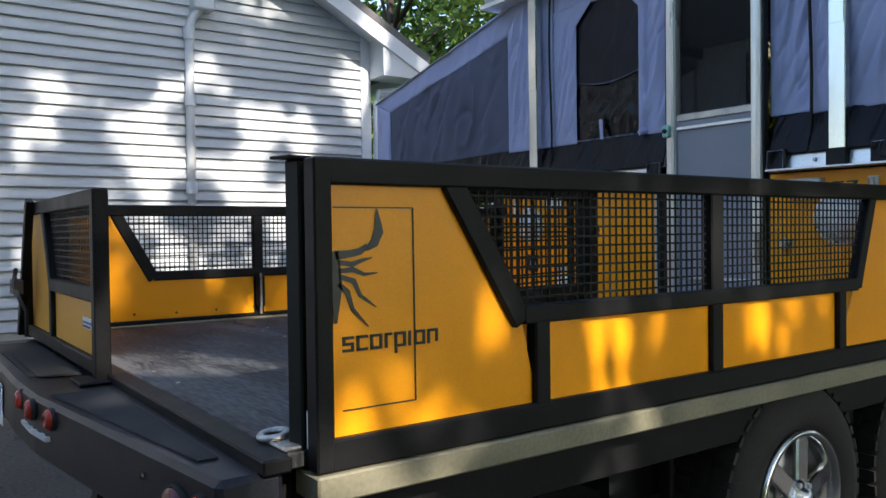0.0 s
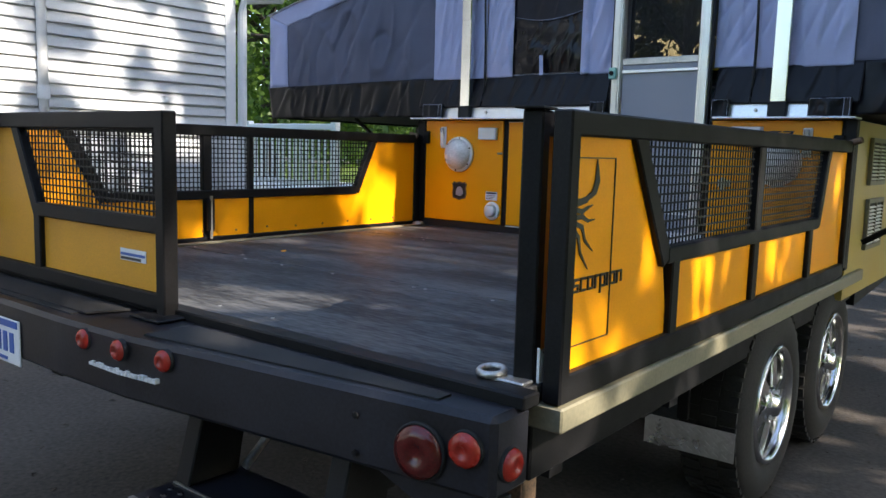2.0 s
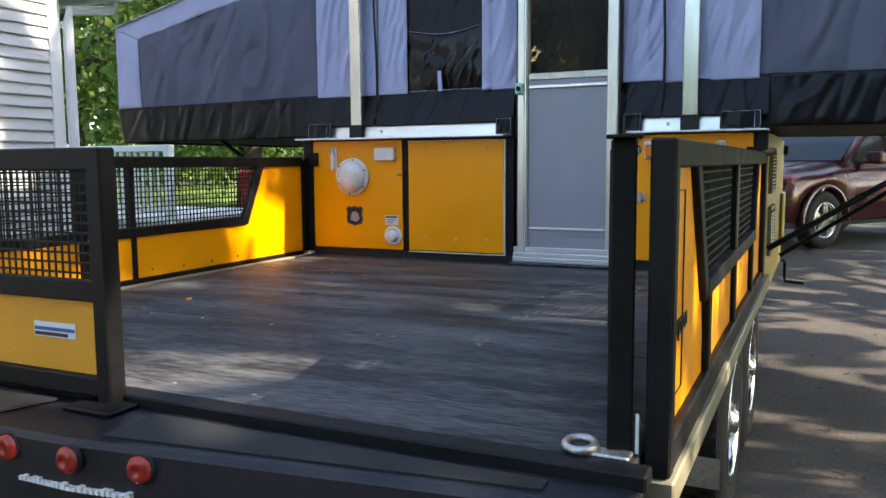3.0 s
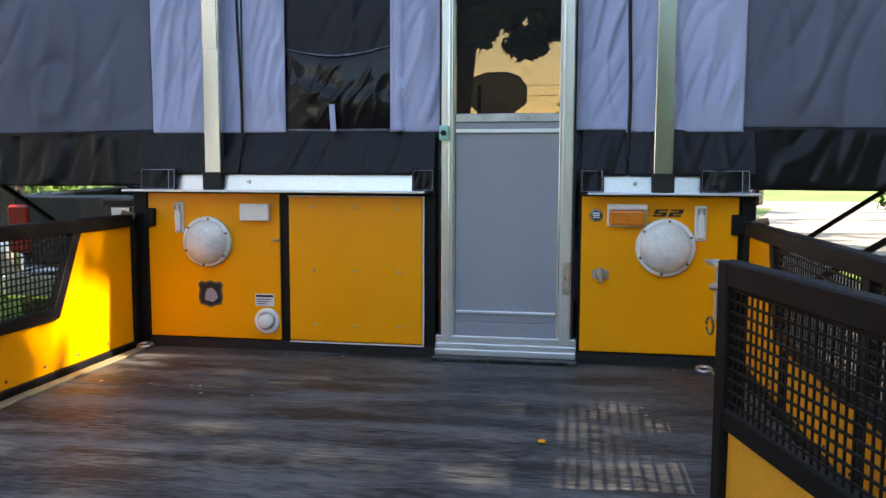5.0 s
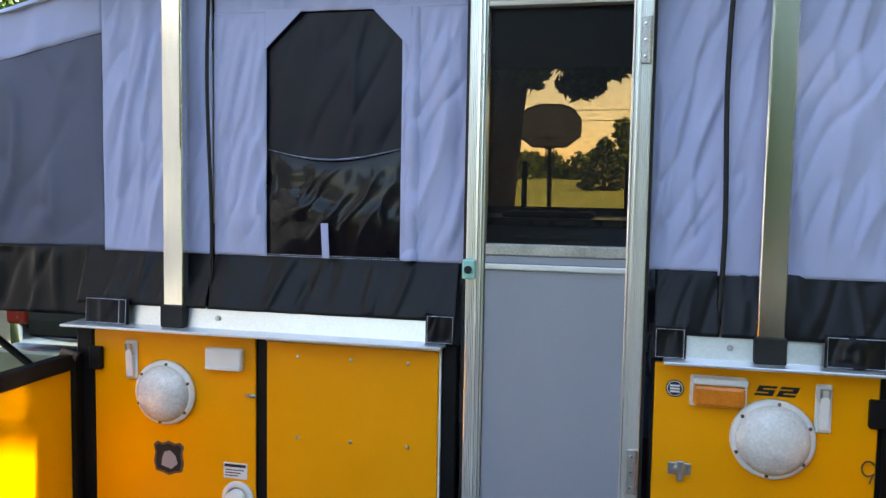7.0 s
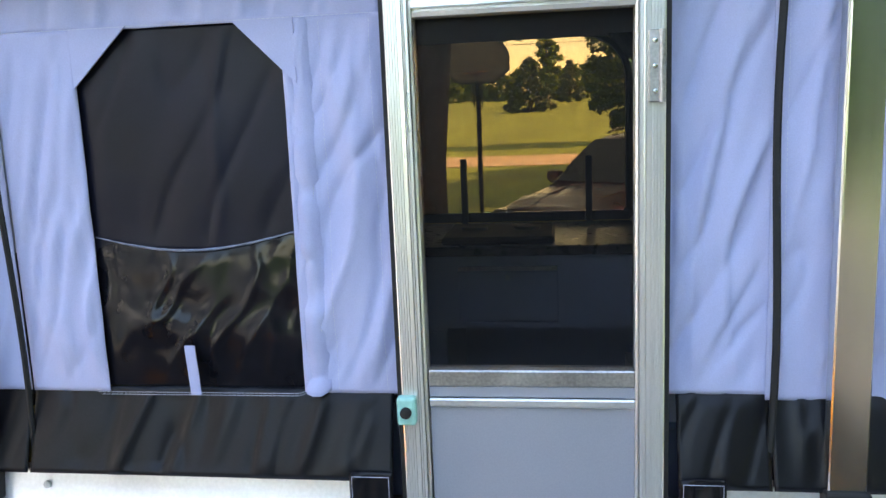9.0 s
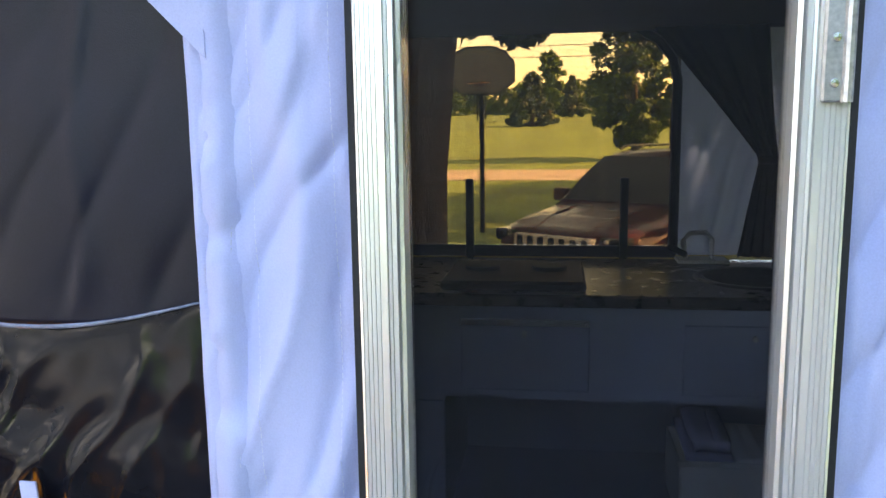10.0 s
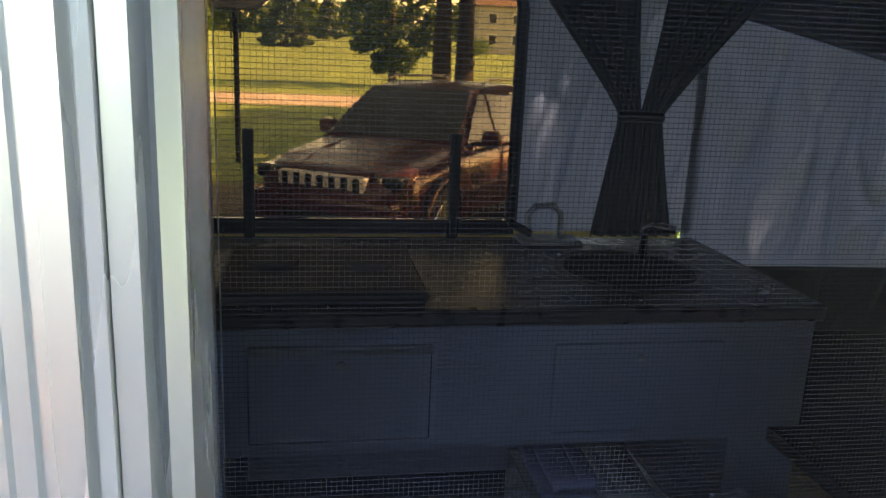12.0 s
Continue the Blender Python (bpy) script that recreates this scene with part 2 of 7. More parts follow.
def beam(p, q, w, h, bevel=0.0, bm=None, up=(0, 0, 1)):
    """A bar of section w (sideways) by h (towards up) from p to q."""
    bm = bm or bmesh.new()
    p, q = Vector(p), Vector(q)
    d = q - p
    f = d.normalized()
    u = Vector(up)
    s = f.cross(u)
    if s.length < 1e-4:
        s = f.cross(Vector((0, 1, 0)))
    s.normalize()
    u = s.cross(f)
    vs = bmesh.ops.create_cube(bm, size=1.0)["verts"]
    m = Matrix((( *(s * w),), (*(f * d.length),), (*(u * h),))).transposed().to_4x4()
    m.translation = (p + q) / 2
    bmesh.ops.transform(bm, matrix=m, verts=vs)
    if bevel:
        es = list({e for v in vs for e in v.link_edges})
        bmesh.ops.bevel(bm, geom=es, offset=bevel, segments=1, affect='EDGES')
    return bm


def prism(pts, a, b, axis, bm=None, bevel=0.0):
    """A flat outline pts pushed from a to b along 'x', 'y' or 'z'. The outline's pairs are the two other axes in order."""
    bm = bm or bmesh.new()

    def place(p, v):
        return {'x': (v, p[0], p[1]), 'y': (p[0], v, p[1]), 'z': (p[0], p[1], v)}[axis]
    lo = [bm.verts.new(place(p, a)) for p in pts]
    hi = [bm.verts.new(place(p, b)) for p in pts]
    n = len(pts)
    fs = [bm.faces.new(lo), bm.faces.new(hi)]
    for k in range(n):
        fs.append(bm.faces.new((lo[k], lo[(k + 1) % n], hi[(k + 1) % n], hi[k])))
    bmesh.ops.recalc_face_normals(bm, faces=fs)
    if bevel:
        bmesh.ops.bevel(bm, geom=list({e for f in fs for e in f.edges}), offset=bevel, segments=1, affect='EDGES')
    return bm


def turned(profile, centre, axis, n=32, bm=None):
    """A profile of (radius, along) turned round an axis vector through centre; open ends with radius 0 are closed."""
    bm = bm or bmesh.new()
    m = Matrix.Translation(centre) @ Vector(axis).to_track_quat('Z', 'Y').to_matrix().to_4x4()
    rings = []
    for r, h in profile:
        if r < 1e-6:
            rings.append([bm.verts.new(m @ Vector((0, 0, h)))])
        else:
            rings.append([bm.verts.new(m @ Vector((r * math.cos(2 * math.pi * k / n), r * math.sin(2 * math.pi * k / n), h))) for k in range(n)])
    for A, B in zip(rings, rings[1:]):
        for k in range(n):
            vs = []
            for v in (A[k % len(A)], A[(k + 1) % len(A)], B[(k + 1) % len(B)], B[k % len(B)]):
                if v not in vs:
                    vs.append(v)
            if len(vs) > 2:
                bm.faces.new(vs)
    return bm


def tube(points, r, n=8, bm=None, closed=False):
    """A round rod through points."""
    bm = bm or bmesh.new()
    pts = [Vector(p) for p in points]
    rings = []
    last = None
    for k, p in enumerate(pts):
        a, b = pts[max(0, k - 1)], pts[min(len(pts) - 1, k + 1)]
        if closed:
            a, b = pts[k - 1], pts[(k + 1) % len(pts)]
        f = (b - a).normalized()
        s = f.orthogonal().normalized() if last is None else (last - f * last.dot(f)).normalized()
        last = s
        t = f.cross(s)
        rr = r[k] if isinstance(r, (list, tuple)) else r
        rings.append([bm.verts.new(p + (s * math.cos(2 * math.pi * j / n) + t * math.sin(2 * math.pi * j / n)) * rr) for j in range(n)])
    pairs = list(zip(rings, rings[1:])) + ([(rings[-1], rings[0])] if closed else [])
    for A, B in pairs:
        for j in range(n):
            bm.faces.new((A[j], A[(j + 1) % n], B[(j + 1) % n], B[j]))
    if not closed:
        bm.faces.new(rings[0])
        bm.faces.new(rings[-1])
    return bm


def quads_object(name, verts, faces, mat, parent=None, label=""):
    me = bpy.data.meshes.new(name)
    me.from_pydata(verts, [], faces)
    me.materials.append(mat)
    ob = new(name, me)
    if parent is not None:
        ob.parent = parent
        ob.matrix_parent_inverse = Matrix.Translation(-base_of(parent)) if parent.parent is None else Matrix.Identity(4)
    if label:
        ob["label"] = label
    return ob


def spans(poly, v, k):
    """Where the line (coordinate k equal to v) crosses a flat outline: sorted values of the other coordinate."""
    out = []
    for (a, b) in zip(poly, poly[1:] + poly[:1]):
        if (a[k] - v) * (b[k] - v) < 0:
            f = (v - a[k]) / (b[k] - a[k])
            out.append(a[1 - k] + f * (b[1 - k] - a[1 - k]))
    return sorted(out)


def wire_screen(name, poly, place, parent, pitch=0.0225, wide=0.0048, thick=0.003):
    """Punched sheet: flat strips both ways inside an outline of (along, up); place(along, up, out) gives the world point."""
    verts, faces = [], []

    def strip(a0, a1, b0, b1, t):
        k = len(verts)
        for o in (-t, t):
            for a, b in ((a0, b0), (a1, b0), (a1, b1), (a0, b1)):
                verts.append(tuple(place(a, b, o)))
        for f in ((0, 1, 2, 3), (7, 6, 5, 4), (0, 4, 5, 1), (1, 5, 6, 2), (2, 6, 7, 3), (3, 7, 4, 0)):
            faces.append(tuple(k + j for j in f))
    for k in (0, 1):
        lo, hi = min(p[k] for p in poly), max(p[k] for p in poly)
        v = lo + pitch * 0.6
        while v < hi - wide:
            s = spans(poly, v, k)
            for a, b in zip(s[::2], s[1::2]):
                if k == 0:
                    strip(v - wide / 2, v + wide / 2, a, b, thick / 2)
                else:
                    strip(a, b, v - wide / 2, v + wide / 2, thick / 2 + 0.0006)
            v += pitch
    ob = quads_object(name, verts, faces, BLACK_FRAME, parent, "black punched steel screen")
    return tagged(ob, kind="stuff")


def fold_at(p, seed, folds, freq, vertical, u, v):
    """How far a canvas stands out at p: broad billows, slanting creases and small puckers, less at its sewn edges."""
    bend = noise.noise(Vector((p.x * 2.1 + seed, p.z * 2.3, seed * 1.3))) * 0.10
    q, w = p.x - 0.15 * p.z + bend, p.z + 0.15 * p.x
    r, k = p.x - 0.36 * p.z - bend, p.z + 0.36 * p.x
    lift = noise.noise(Vector((q * freq * 0.85 + seed * 3.1, w * 1.3, seed + p.y))) * 1.3
    lift += noise.noise(Vector((p.x * 1.7 + seed, p.z * 1.3, seed + p.y))) * 1.2
    lift += (1 - abs(noise.noise(Vector((q * freq * 1.2 + seed * 2, w * 1.7, seed + 5))))) ** 7 * 1.7
    lift -= (1 - abs(noise.noise(Vector((r * freq * 1.5 + seed * 5, k * 2.2, seed + 9))))) ** 8 * 1.3
    lift += noise.noise(Vector((q * freq * 2.6, w * 2.6, seed * 2 + p.y))) * 0.6
    edge = min(1.0, 7 * min(u, 1 - u) + 0.08) * min(1.0, 7 * min(v, 1 - v) + 0.12)
    near = max(0.0, 1 - 9 * min(u, 1 - u))
    lift += near * noise.noise(Vector((p.x * 9, p.z * 34, seed + p.y))) * 0.6
    return lift * 1.05 * folds * edge


PANELS = []


def on_panel(x, z, off=0.003):
    """The outward place y of the front canvas at x, z, a little before it."""
    best = None
    for x0, x1, z0, z1, y, seed, folds, freq, vertical in PANELS:
        if x0 <= x <= x1 and z0 <= z <= z1:
            yy = y - fold_at(Vector((x, y, z)), seed, folds, freq, vertical, (x - x0) / (x1 - x0), (z - z0) / (z1 - z0))
            best = yy if best is None else min(best, yy)
    return (0.005 if best is None else best) - off


def cloth(name, corners, mat, parent, label="", nu=24, nv=24, folds=0.006, freq=7.0, seed=0.0, sag=0.0, thick=0.003, vertical=1.0):
    """A canvas panel between four corners (bottom left, bottom right, top right, top left) with soft folds."""
    A, B, C, D = [Vector(c) for c in corners]
    nrm = (B - A).cross(D - A).normalized()
    bm = bmesh.new()
    grid = []
    for j in range(nv + 1):
        row = []
        for i in range(nu + 1):
            u, v = i / nu, j / nv
            p = A.lerp(B, u).lerp(D.lerp(C, u), v)
            p = p + nrm * fold_at(p, seed, folds, freq, vertical, u, v)
            p.z -= sag * 4 * u * (1 - u) * (1 - v)
            row.append(bm.verts.new(p))
        grid.append(row)
    for j in range(nv):
        for i in range(nu):
            bm.faces.new((grid[j][i], grid[j][i + 1], grid[j + 1][i + 1], grid[j + 1][i]))
    ob = part(name, bm, mat, parent, label, True)
    if thick:
        s = ob.modifiers.new("thickness", 'SOLIDIFY')
        s.thickness, s.offset = thick, 0
    return ob


# ---- ground and distance ----
def land(x, y):
    """Height of the ground: level round the house, rising gently across the far field."""
    d = max(0.0, y - 20.0)
    f = min(1.0, max(0.0, (y - 3.2) / 4.0))
    return 0.17 * f * f * (3 - 2 * f) + 0.036 * d * d / (d + 22.0)


def ground_sheet():
    xs = [-900, -500, -260, -140, -90] + list(range(-60, 61, 5)) + [90, 140, 260, 500, 900]
    ys = [-900, -400, -150, -60, -30, -10, 0, 3.2, 4.2, 5.2, 6.2, 7.2, 10] + list(range(20, 121, 5)) + [150, 200, 270, 360, 500, 900]
    verts = [(x, y, land(x, y) - 0.012) for y in ys for x in xs]
    n = len(xs)
    faces = [(j * n + i, j * n + i + 1, (j + 1) * n + i + 1, (j + 1) * n + i) for j in range(len(ys) - 1) for i in range(n - 1)]
    return tagged(quads_object("ground", verts, faces, LAWN), "mown green lawn and rising meadow", "lawn", kind="structure")


ground_sheet()


def strip_sheet(name, outline, lift, mat, label, category):
    bm = bmesh.new()
    vs = [bm.verts.new((x, y, land(x, y) + lift)) for x, y in outline]
    bm.faces.new(vs)
    for v in vs:
        v.co.z = 0
    for cut in (3.2, 4.2, 5.2, 6.2, 7.2, 20.0, 22.0, 24.0, 26.0, 28.0):
        bmesh.ops.bisect_plane(bm, geom=bm.verts[:] + bm.edges[:] + bm.faces[:], plane_co=(0, cut, 0), plane_no=(0, 1, 0))
    for v in bm.verts:
        v.co.z = land(v.co.x, v.co.y) + lift
    r = bmesh.ops.extrude_face_region(bm, geom=bm.faces[:])
    bmesh.ops.translate(bm, vec=(0, 0, -0.02), verts=[g for g in r["geom"] if isinstance(g, bmesh.types.BMVert)])
    return tagged(solid(name, bm, mat), label, category, kind="structure")


strip_sheet("driveway", [(-4.15, -45), (7.5, -45), (6.6, -14), (6.2, -8), (5.2, -3), (4.6, 2), (4.1, 6.2), (4.3, 9.0), (6.2, 11.0), (5.6, 13.2), (2.0, 12.6), (-2.0, 12.2), (-3.6, 8.6), (-3.0, 3.0), (-4.15, 0.9)], 0.0, ASPHALT, "worn grey driveway with leaf litter", "driveway")
strip_sheet("road", [(-120, 31), (-40, 29.5), (0, 28.5), (40, 29), (120, 32), (120, 37), (40, 34), (0, 33.5), (-40, 34.5), (-120, 36)], 0.01, ROADWAY, "pale sunlit gravel road across the field", "road")
strip_sheet("drive_lane", [(4.0, 12.9), (6.2, 11.0), (9.0, 14.5), (12.5, 20.0), (16.5, 28.4), (8.0, 28.4), (5.2, 19.0)], 0.004, ROADWAY, "pale lane that joins driveway and road", "road")


def grass_tufts(name, outline_box, count, seed, label):
    rng = np.random.default_rng(seed)
    x0, x1, y0, y1 = outline_box
    verts, faces = [], []
    for _ in range(count):
        x, y = rng.uniform(x0, x1), rng.uniform(y0, y1)
        a, h, w = rng.uniform(0, 6.28), rng.uniform(0.05, 0.14), 0.012
        dx, dy = math.cos(a) * w, math.sin(a) * w
        z, k = land(x, y) - 0.012, len(verts)
        lean = rng.uniform(-0.05, 0.05, 2)
        verts += [(x - dx, y - dy, z), (x + dx, y + dy, z), (x + lean[0], y + lean[1], z + h)]
        faces.append((k, k + 1, k + 2))
    return tagged(quads_object(name, verts, faces, GRASS_BLADE), label, "grass", kind="stuff")


grass_tufts("grass", (-14, -4.3, 2.0, 15), 14000, 4, "green lawn grass beside the driveway")
grass_tufts("grass", (4.7, 12, 3.5, 10.4), 14000, 5, "green grass at the edge of the lane")


# ---- trees ----
def leaf_cloud(centres, per, size, rng, spread):
    """Leaves as small bent quads scattered round clump centres; centres: (x, y, z, radius)."""
    c = np.repeat(np.array(centres), per, axis=0)
    n = len(c)
    d = rng.normal(size=(n, 3))
    d /= np.linalg.norm(d, axis=1, keepdims=True)
    p = c[:, :3] + d * (c[:, 3:4] * rng.uniform(0.25, 1.0, (n, 1)) ** 0.6) * np.array([1, 1, spread])
    u = rng.normal(size=(n, 3))
    u /= np.linalg.norm(u, axis=1, keepdims=True)
    w = np.cross(u, rng.normal(size=(n, 3)))
    w /= np.linalg.norm(w, axis=1, keepdims=True)
    s = size * rng.uniform(0.6, 1.3, (n, 1))
    v = np.stack([p - u * s, p + w * s * 0.55, p + u * s, p - w * s * 0.55], axis=1).reshape(-1, 3)
    return v.tolist(), [(4 * k, 4 * k + 1, 4 * k + 2, 4 * k + 3) for k in range(n)]


def tree(name, x, y, height, crown, low, seed, label, leaf=LEAF, clumps=60, per=90, size=0.09, trunk=0.2, clump_r=None, bough=()):
    rng = np.random.default_rng(seed)
    z0 = land(x, y) - 0.03
    t = thing(name, (x, y, z0), label, "tree")
    bm = bmesh.new()
    lean = rng.uniform(-0.04, 0.04, 2) * height
    pts = [(x + lean[0] * f * f, y + lean[1] * f * f, z0 + height * 0.85 * f) for f in (0, 0.02, 0.1, 0.25, 0.45, 0.7, 1.0)]
    tube(pts, [trunk * 1.45, trunk * 1.15, trunk, trunk * 0.85, trunk * 0.62, trunk * 0.38, trunk * 0.08], 10, bm)
    part("trunk", bm, BARK, t, "", True)
    centres = []
    for k in range(clumps):
        a, f = rng.uniform(0, 6.283), rng.uniform(0, 1)
        zz = low + (height - low) * f
        rad = crown * math.sin(math.pi * min(0.98, 0.16 + 0.80 * f)) ** 0.7 * rng.uniform(0.35, 1.0)
        centres.append((x + lean[0] * f + math.cos(a) * rad, y + lean[1] * f + math.sin(a) * rad, z0 + zz, (clump_r or crown * 0.26) * rng.uniform(0.6, 1.25)))
    bm = bmesh.new()
    for c in centres[:: max(1, clumps // 22)]:
        f = min(0.9, max(0.36, (c[2] - z0) / height - 0.12))
        s = Vector((x + lean[0] * f * f, y + lean[1] * f * f, z0 + height * 0.85 * f))
        e = Vector(c[:3])
        m = s.lerp(e, 0.5) + Vector((0, 0, 0.06 * height * 0.3))
        tube([s, m, e], [trunk * 0.28, trunk * 0.17, trunk * 0.05], 6, bm)
    if bough:
        bx, by, bz, bl = bough
        tube([(x + 0.02, y, z0 + 0.1), (x + 0.08, y, z0 + 1.6), (x + 0.21, y, z0 + 2.8), (x + 0.55, y + 0.2, z0 + 5.2)], [0.30, 0.25, 0.22, 0.14], 10, bm)
        tube([(x - 0.10, y, z0 + 0.1), (x - 0.16, y, z0 + 1.6), (x - 0.36, y, z0 + 2.8), (x - 0.9, y + 0.2, z0 + 5.0)], [0.34, 0.26, 0.20, 0.10], 10, bm)
        tube([(x, y, z0 + height * 0.34), (bx + bl * 0.4, by, bz + 0.75), (bx + bl, by + 0.1, bz + 0.4)], [0.06, 0.04, 0.012], 8, bm)
    part("limb", bm, BARK, t, "", True)
    for k in range(80 if bough else 0):
        bx, by, bz, bl = bough
        f = rng.uniform(0, 1)
        centres.append((bx + bl * f, by + rng.uniform(-0.7, 0.7), bz + rng.uniform(0.08, 0.6), rng.uniform(0.14, 0.30)))
    v, fcs = leaf_cloud(centres, per, size, rng, 0.75)
    quads_object("crown", v, fcs, leaf, t)
    return t


def spruce(x, y, height, width, seed, label):
    rng = np.random.default_rng(seed)
    z0 = land(x, y) - 0.03
    t = thing("spruce_tree", (x, y, z0), label, "tree")
    part("trunk", tube([(x, y, z0), (x, y, z0 + height)], [width * 0.06, 0.01], 8), BARK, t)
    centres = []
    for k in range(90):
        f = rng.uniform(0.04, 1) ** 1.1
        a = rng.uniform(0, 6.283)
        rad = width * 0.5 * (1 - f) * rng.uniform(0.55, 1.08)
        centres.append((x + math.cos(a) * rad, y + math.sin(a) * rad, z0 + height * f * 0.97, width * 0.11))
    v, fcs = leaf_cloud(centres, 70, width * 0.045, rng, 0.6)
    quads_object("crown", v, fcs, NEEDLE, t)
    return t


# yard trees behind the house corner and along the drive
tree("yard_tree", -8.6, 9.0, 9.5, 3.6, 1.6, 11, "leafy green tree with a dark trunk beside the house", clumps=70, per=110, size=0.10, trunk=0.19)
tree("yard_tree", -12.5, 13.5, 11.0, 4.6, 1.5, 12, "tall leafy green tree behind the white railing", clumps=80, per=110, size=0.11, trunk=0.22)
tree("yard_tree", -7.2, 12.6, 10.0, 3.6, 2.2, 13, "leafy green tree with a slim trunk on the lawn", clumps=70, per=100, size=0.10, trunk=0.16)
tree("yard_tree", -17.0, 19.0, 12.0, 5.2, 1.0, 14, "broad sunlit green tree at the lawn's edge", clumps=80, per=100, size=0.14, trunk=0.25)
tree("yard_tree", -12.6, 6.6, 11.5, 4.4, 1.6, 22, "tall leafy green tree behind the house", clumps=80, per=120, size=0.11, trunk=0.2)
tree("yard_tree", -15.5, 10.6, 13.0, 5.0, 1.4, 23, "broad leafy green tree behind the house", clumps=80, per=120, size=0.13, trunk=0.25)
tree("yard_tree", -4.9, 13.6, 9.0, 2.7, 1.2, 26, "dense leafy tree at the end of the driveway", LEAF_DARK, clumps=90, per=240, size=0.14, trunk=0.2)
tree("maple_tree", -1.05, 7.4, 9.5, 3.4, 3.0, 15, "thick dark trunk with leafy low branches beside the hoop", LEAF_DARK, clumps=60, per=110, size=0.085, trunk=0.30, bough=(-1.1, 7.3, 3.16, 3.6))
tree("oak_tree", 3.02, 17.0, 11.0, 3.0, 5.2, 16, "tall tree with a thick dark trunk", LEAF_DARK, clumps=60, per=80, size=0.12, trunk=0.23)
tree("oak_tree", 3.56, 17.2, 11.5, 3.2, 5.2, 24, "tall tree with a thick dark trunk", LEAF_DARK, clumps=60, per=80, size=0.12, trunk=0.23)
tree("lawn_tree", 4.3, 40.0, 7.6, 2.1, 0.9, 25, "dark leafy tree on the far lawn", LEAF_DARK, clumps=90, per=150, size=0.15, trunk=0.2)
spruce(-2.3, 92.0, 6.3, 5.6, 17, "blue-green spruce alone in the meadow")
spruce(2.9, 130.0, 6.5, 4.6, 18, "blue-green spruce far up the meadow")
tree("meadow_tree", -0.5, 112.0, 9.2, 2.3, 2.5, 20, "round-crowned tree before the far wood", LEAF, clumps=50, per=80, size=0.3, trunk=0.3)


def far_house():
    x0, x1, y0, y1 = 20.4, 31.0, 98.0, 107.0
    z0 = land(25.0, 98.0) - 0.3
    t = thing("farmhouse", (25.7, 102.5, z0), "tan house with a reddish roof across the field", "house")
    part("wall", block(x0, x1, y0, y1, z0, 7.9), CONCRETE, t, "tan wall")
    part("roof", prism([(y0 - 0.5, 7.85), (y1 + 0.5, 7.85), ((y0 + y1) / 2, 10.6)], x0 - 0.4, x1 + 0.4, 'x'), RUST, t, "reddish shingle roof")
    for k in range(3):
        for zz in (3.3, 5.8):
            w = part("window", block(x0 + 1.2 + 3 * k, x0 + 2.3 + 3 * k, y0 - 0.05, y0 + 0.05, zz, zz + 1.3), TRIM_WHITE, t)
            part("pane", block(x0 + 1.3 + 3 * k, x0 + 2.2 + 3 * k, y0 - 0.07, y0 - 0.05, zz + 0.1, zz + 1.2), CAR_GLASS, w)
    return t


far_house()


def far_wood():
    rng = np.random.default_rng(33)
    centres = []
    for k in range(520):
        x = rng.uniform(-170, 200)
        y = 150 + 0.0007 * x * x + rng.uniform(0, 26)
        h = rng.uniform(3.8, 6.2) + 0.9 * math.sin(x * 0.11)
        for f in (0.25, 0.6, 0.9):
            centres.append((x + rng.uniform(-1, 1), y, land(x, y) + h * f, 2.7 - 1.3 * f))
    v, fcs = leaf_cloud(centres, 26, 0.8, rng, 0.8)
    tagged(quads_object("far_wood", v, fcs, LEAF_DARK), "belt of dark green trees on the horizon", "woodland", kind="stuff")


far_wood()


def side_wood(name, x0, x1, y0, y1, seed):
    rng = np.random.default_rng(seed)
    centres = []
    for k in range(150):
        x, y = rng.uniform(x0, x1), rng.uniform(y0, y1)
        h = rng.uniform(5, 11)
        for f in (0.2, 0.5, 0.8, 1.0):
            centres.append((x + rng.uniform(-1.2, 1.2), y + rng.uniform(-1.2, 1.2), land(x, y) + h * f, 1.9 - 0.9 * f))
    v, fcs = leaf_cloud(centres, 30, 0.34, rng, 0.85)
    tagged(quads_object(name, v, fcs, LEAF), "dense green trees round the yard", "woodland", kind="stuff")


side_wood("yard_wood", -44, -22, 14, 44, 41)
# unseen wood behind the camera, added to mirror green in the right lift post
side_wood("yard_wood", 3, 17, -26, -18, 42)
# unseen wood added to cut low sky light on the right rail
side_wood("yard_wood", 20, 34, -34, 0, 43)
# more unseen trees, added as a far green backdrop for reflections
side_wood("yard_wood", -12, 16, -52, -42, 44)


# unseen shade trees, added on the sunny side so their crowns dapple the light
def shade_tree(x, y, height, crown, low, seed, clumps, per, size=0.11, trunk=0.24):
    return tree("shade_tree", x, y, height, crown, low, seed, "tall leafy tree out of view, added to shade the driveway", LEAF, clumps=clumps, per=per, size=size, trunk=trunk, clump_r=0.33)


shade_tree(8.4, -1.3, 15.0, 4.4, 3.0, 162, 460, 66)
shade_tree(8.2, -8.2, 15.0, 4.4, 3.2, 161, 460, 62)
shade_tree(9.0, 4.9, 15.0, 4.6, 2.6, 165, 460, 62)
# smaller unseen tree, added to thin the sun on the right rail
shade_tree(7.3, -1.0, 8.2, 2.3, 2.4, 57, 105, 47, 0.09, 0.10)
# the rest, also out of view, are added to shade car and far lawn
shade_tree(9.6, 10.2, 12.0, 3.4, 4.6, 58, 420, 100)
shade_tree(13.4, 12.4, 13.0, 4.8, 2.6, 54, 300, 62)
shade_tree(10.6, 16.8, 11.0, 3.8, 4.6, 55, 420, 100)
shade_tree(11.2, 22.6, 11.0, 3.8, 4.4, 56, 420, 100)
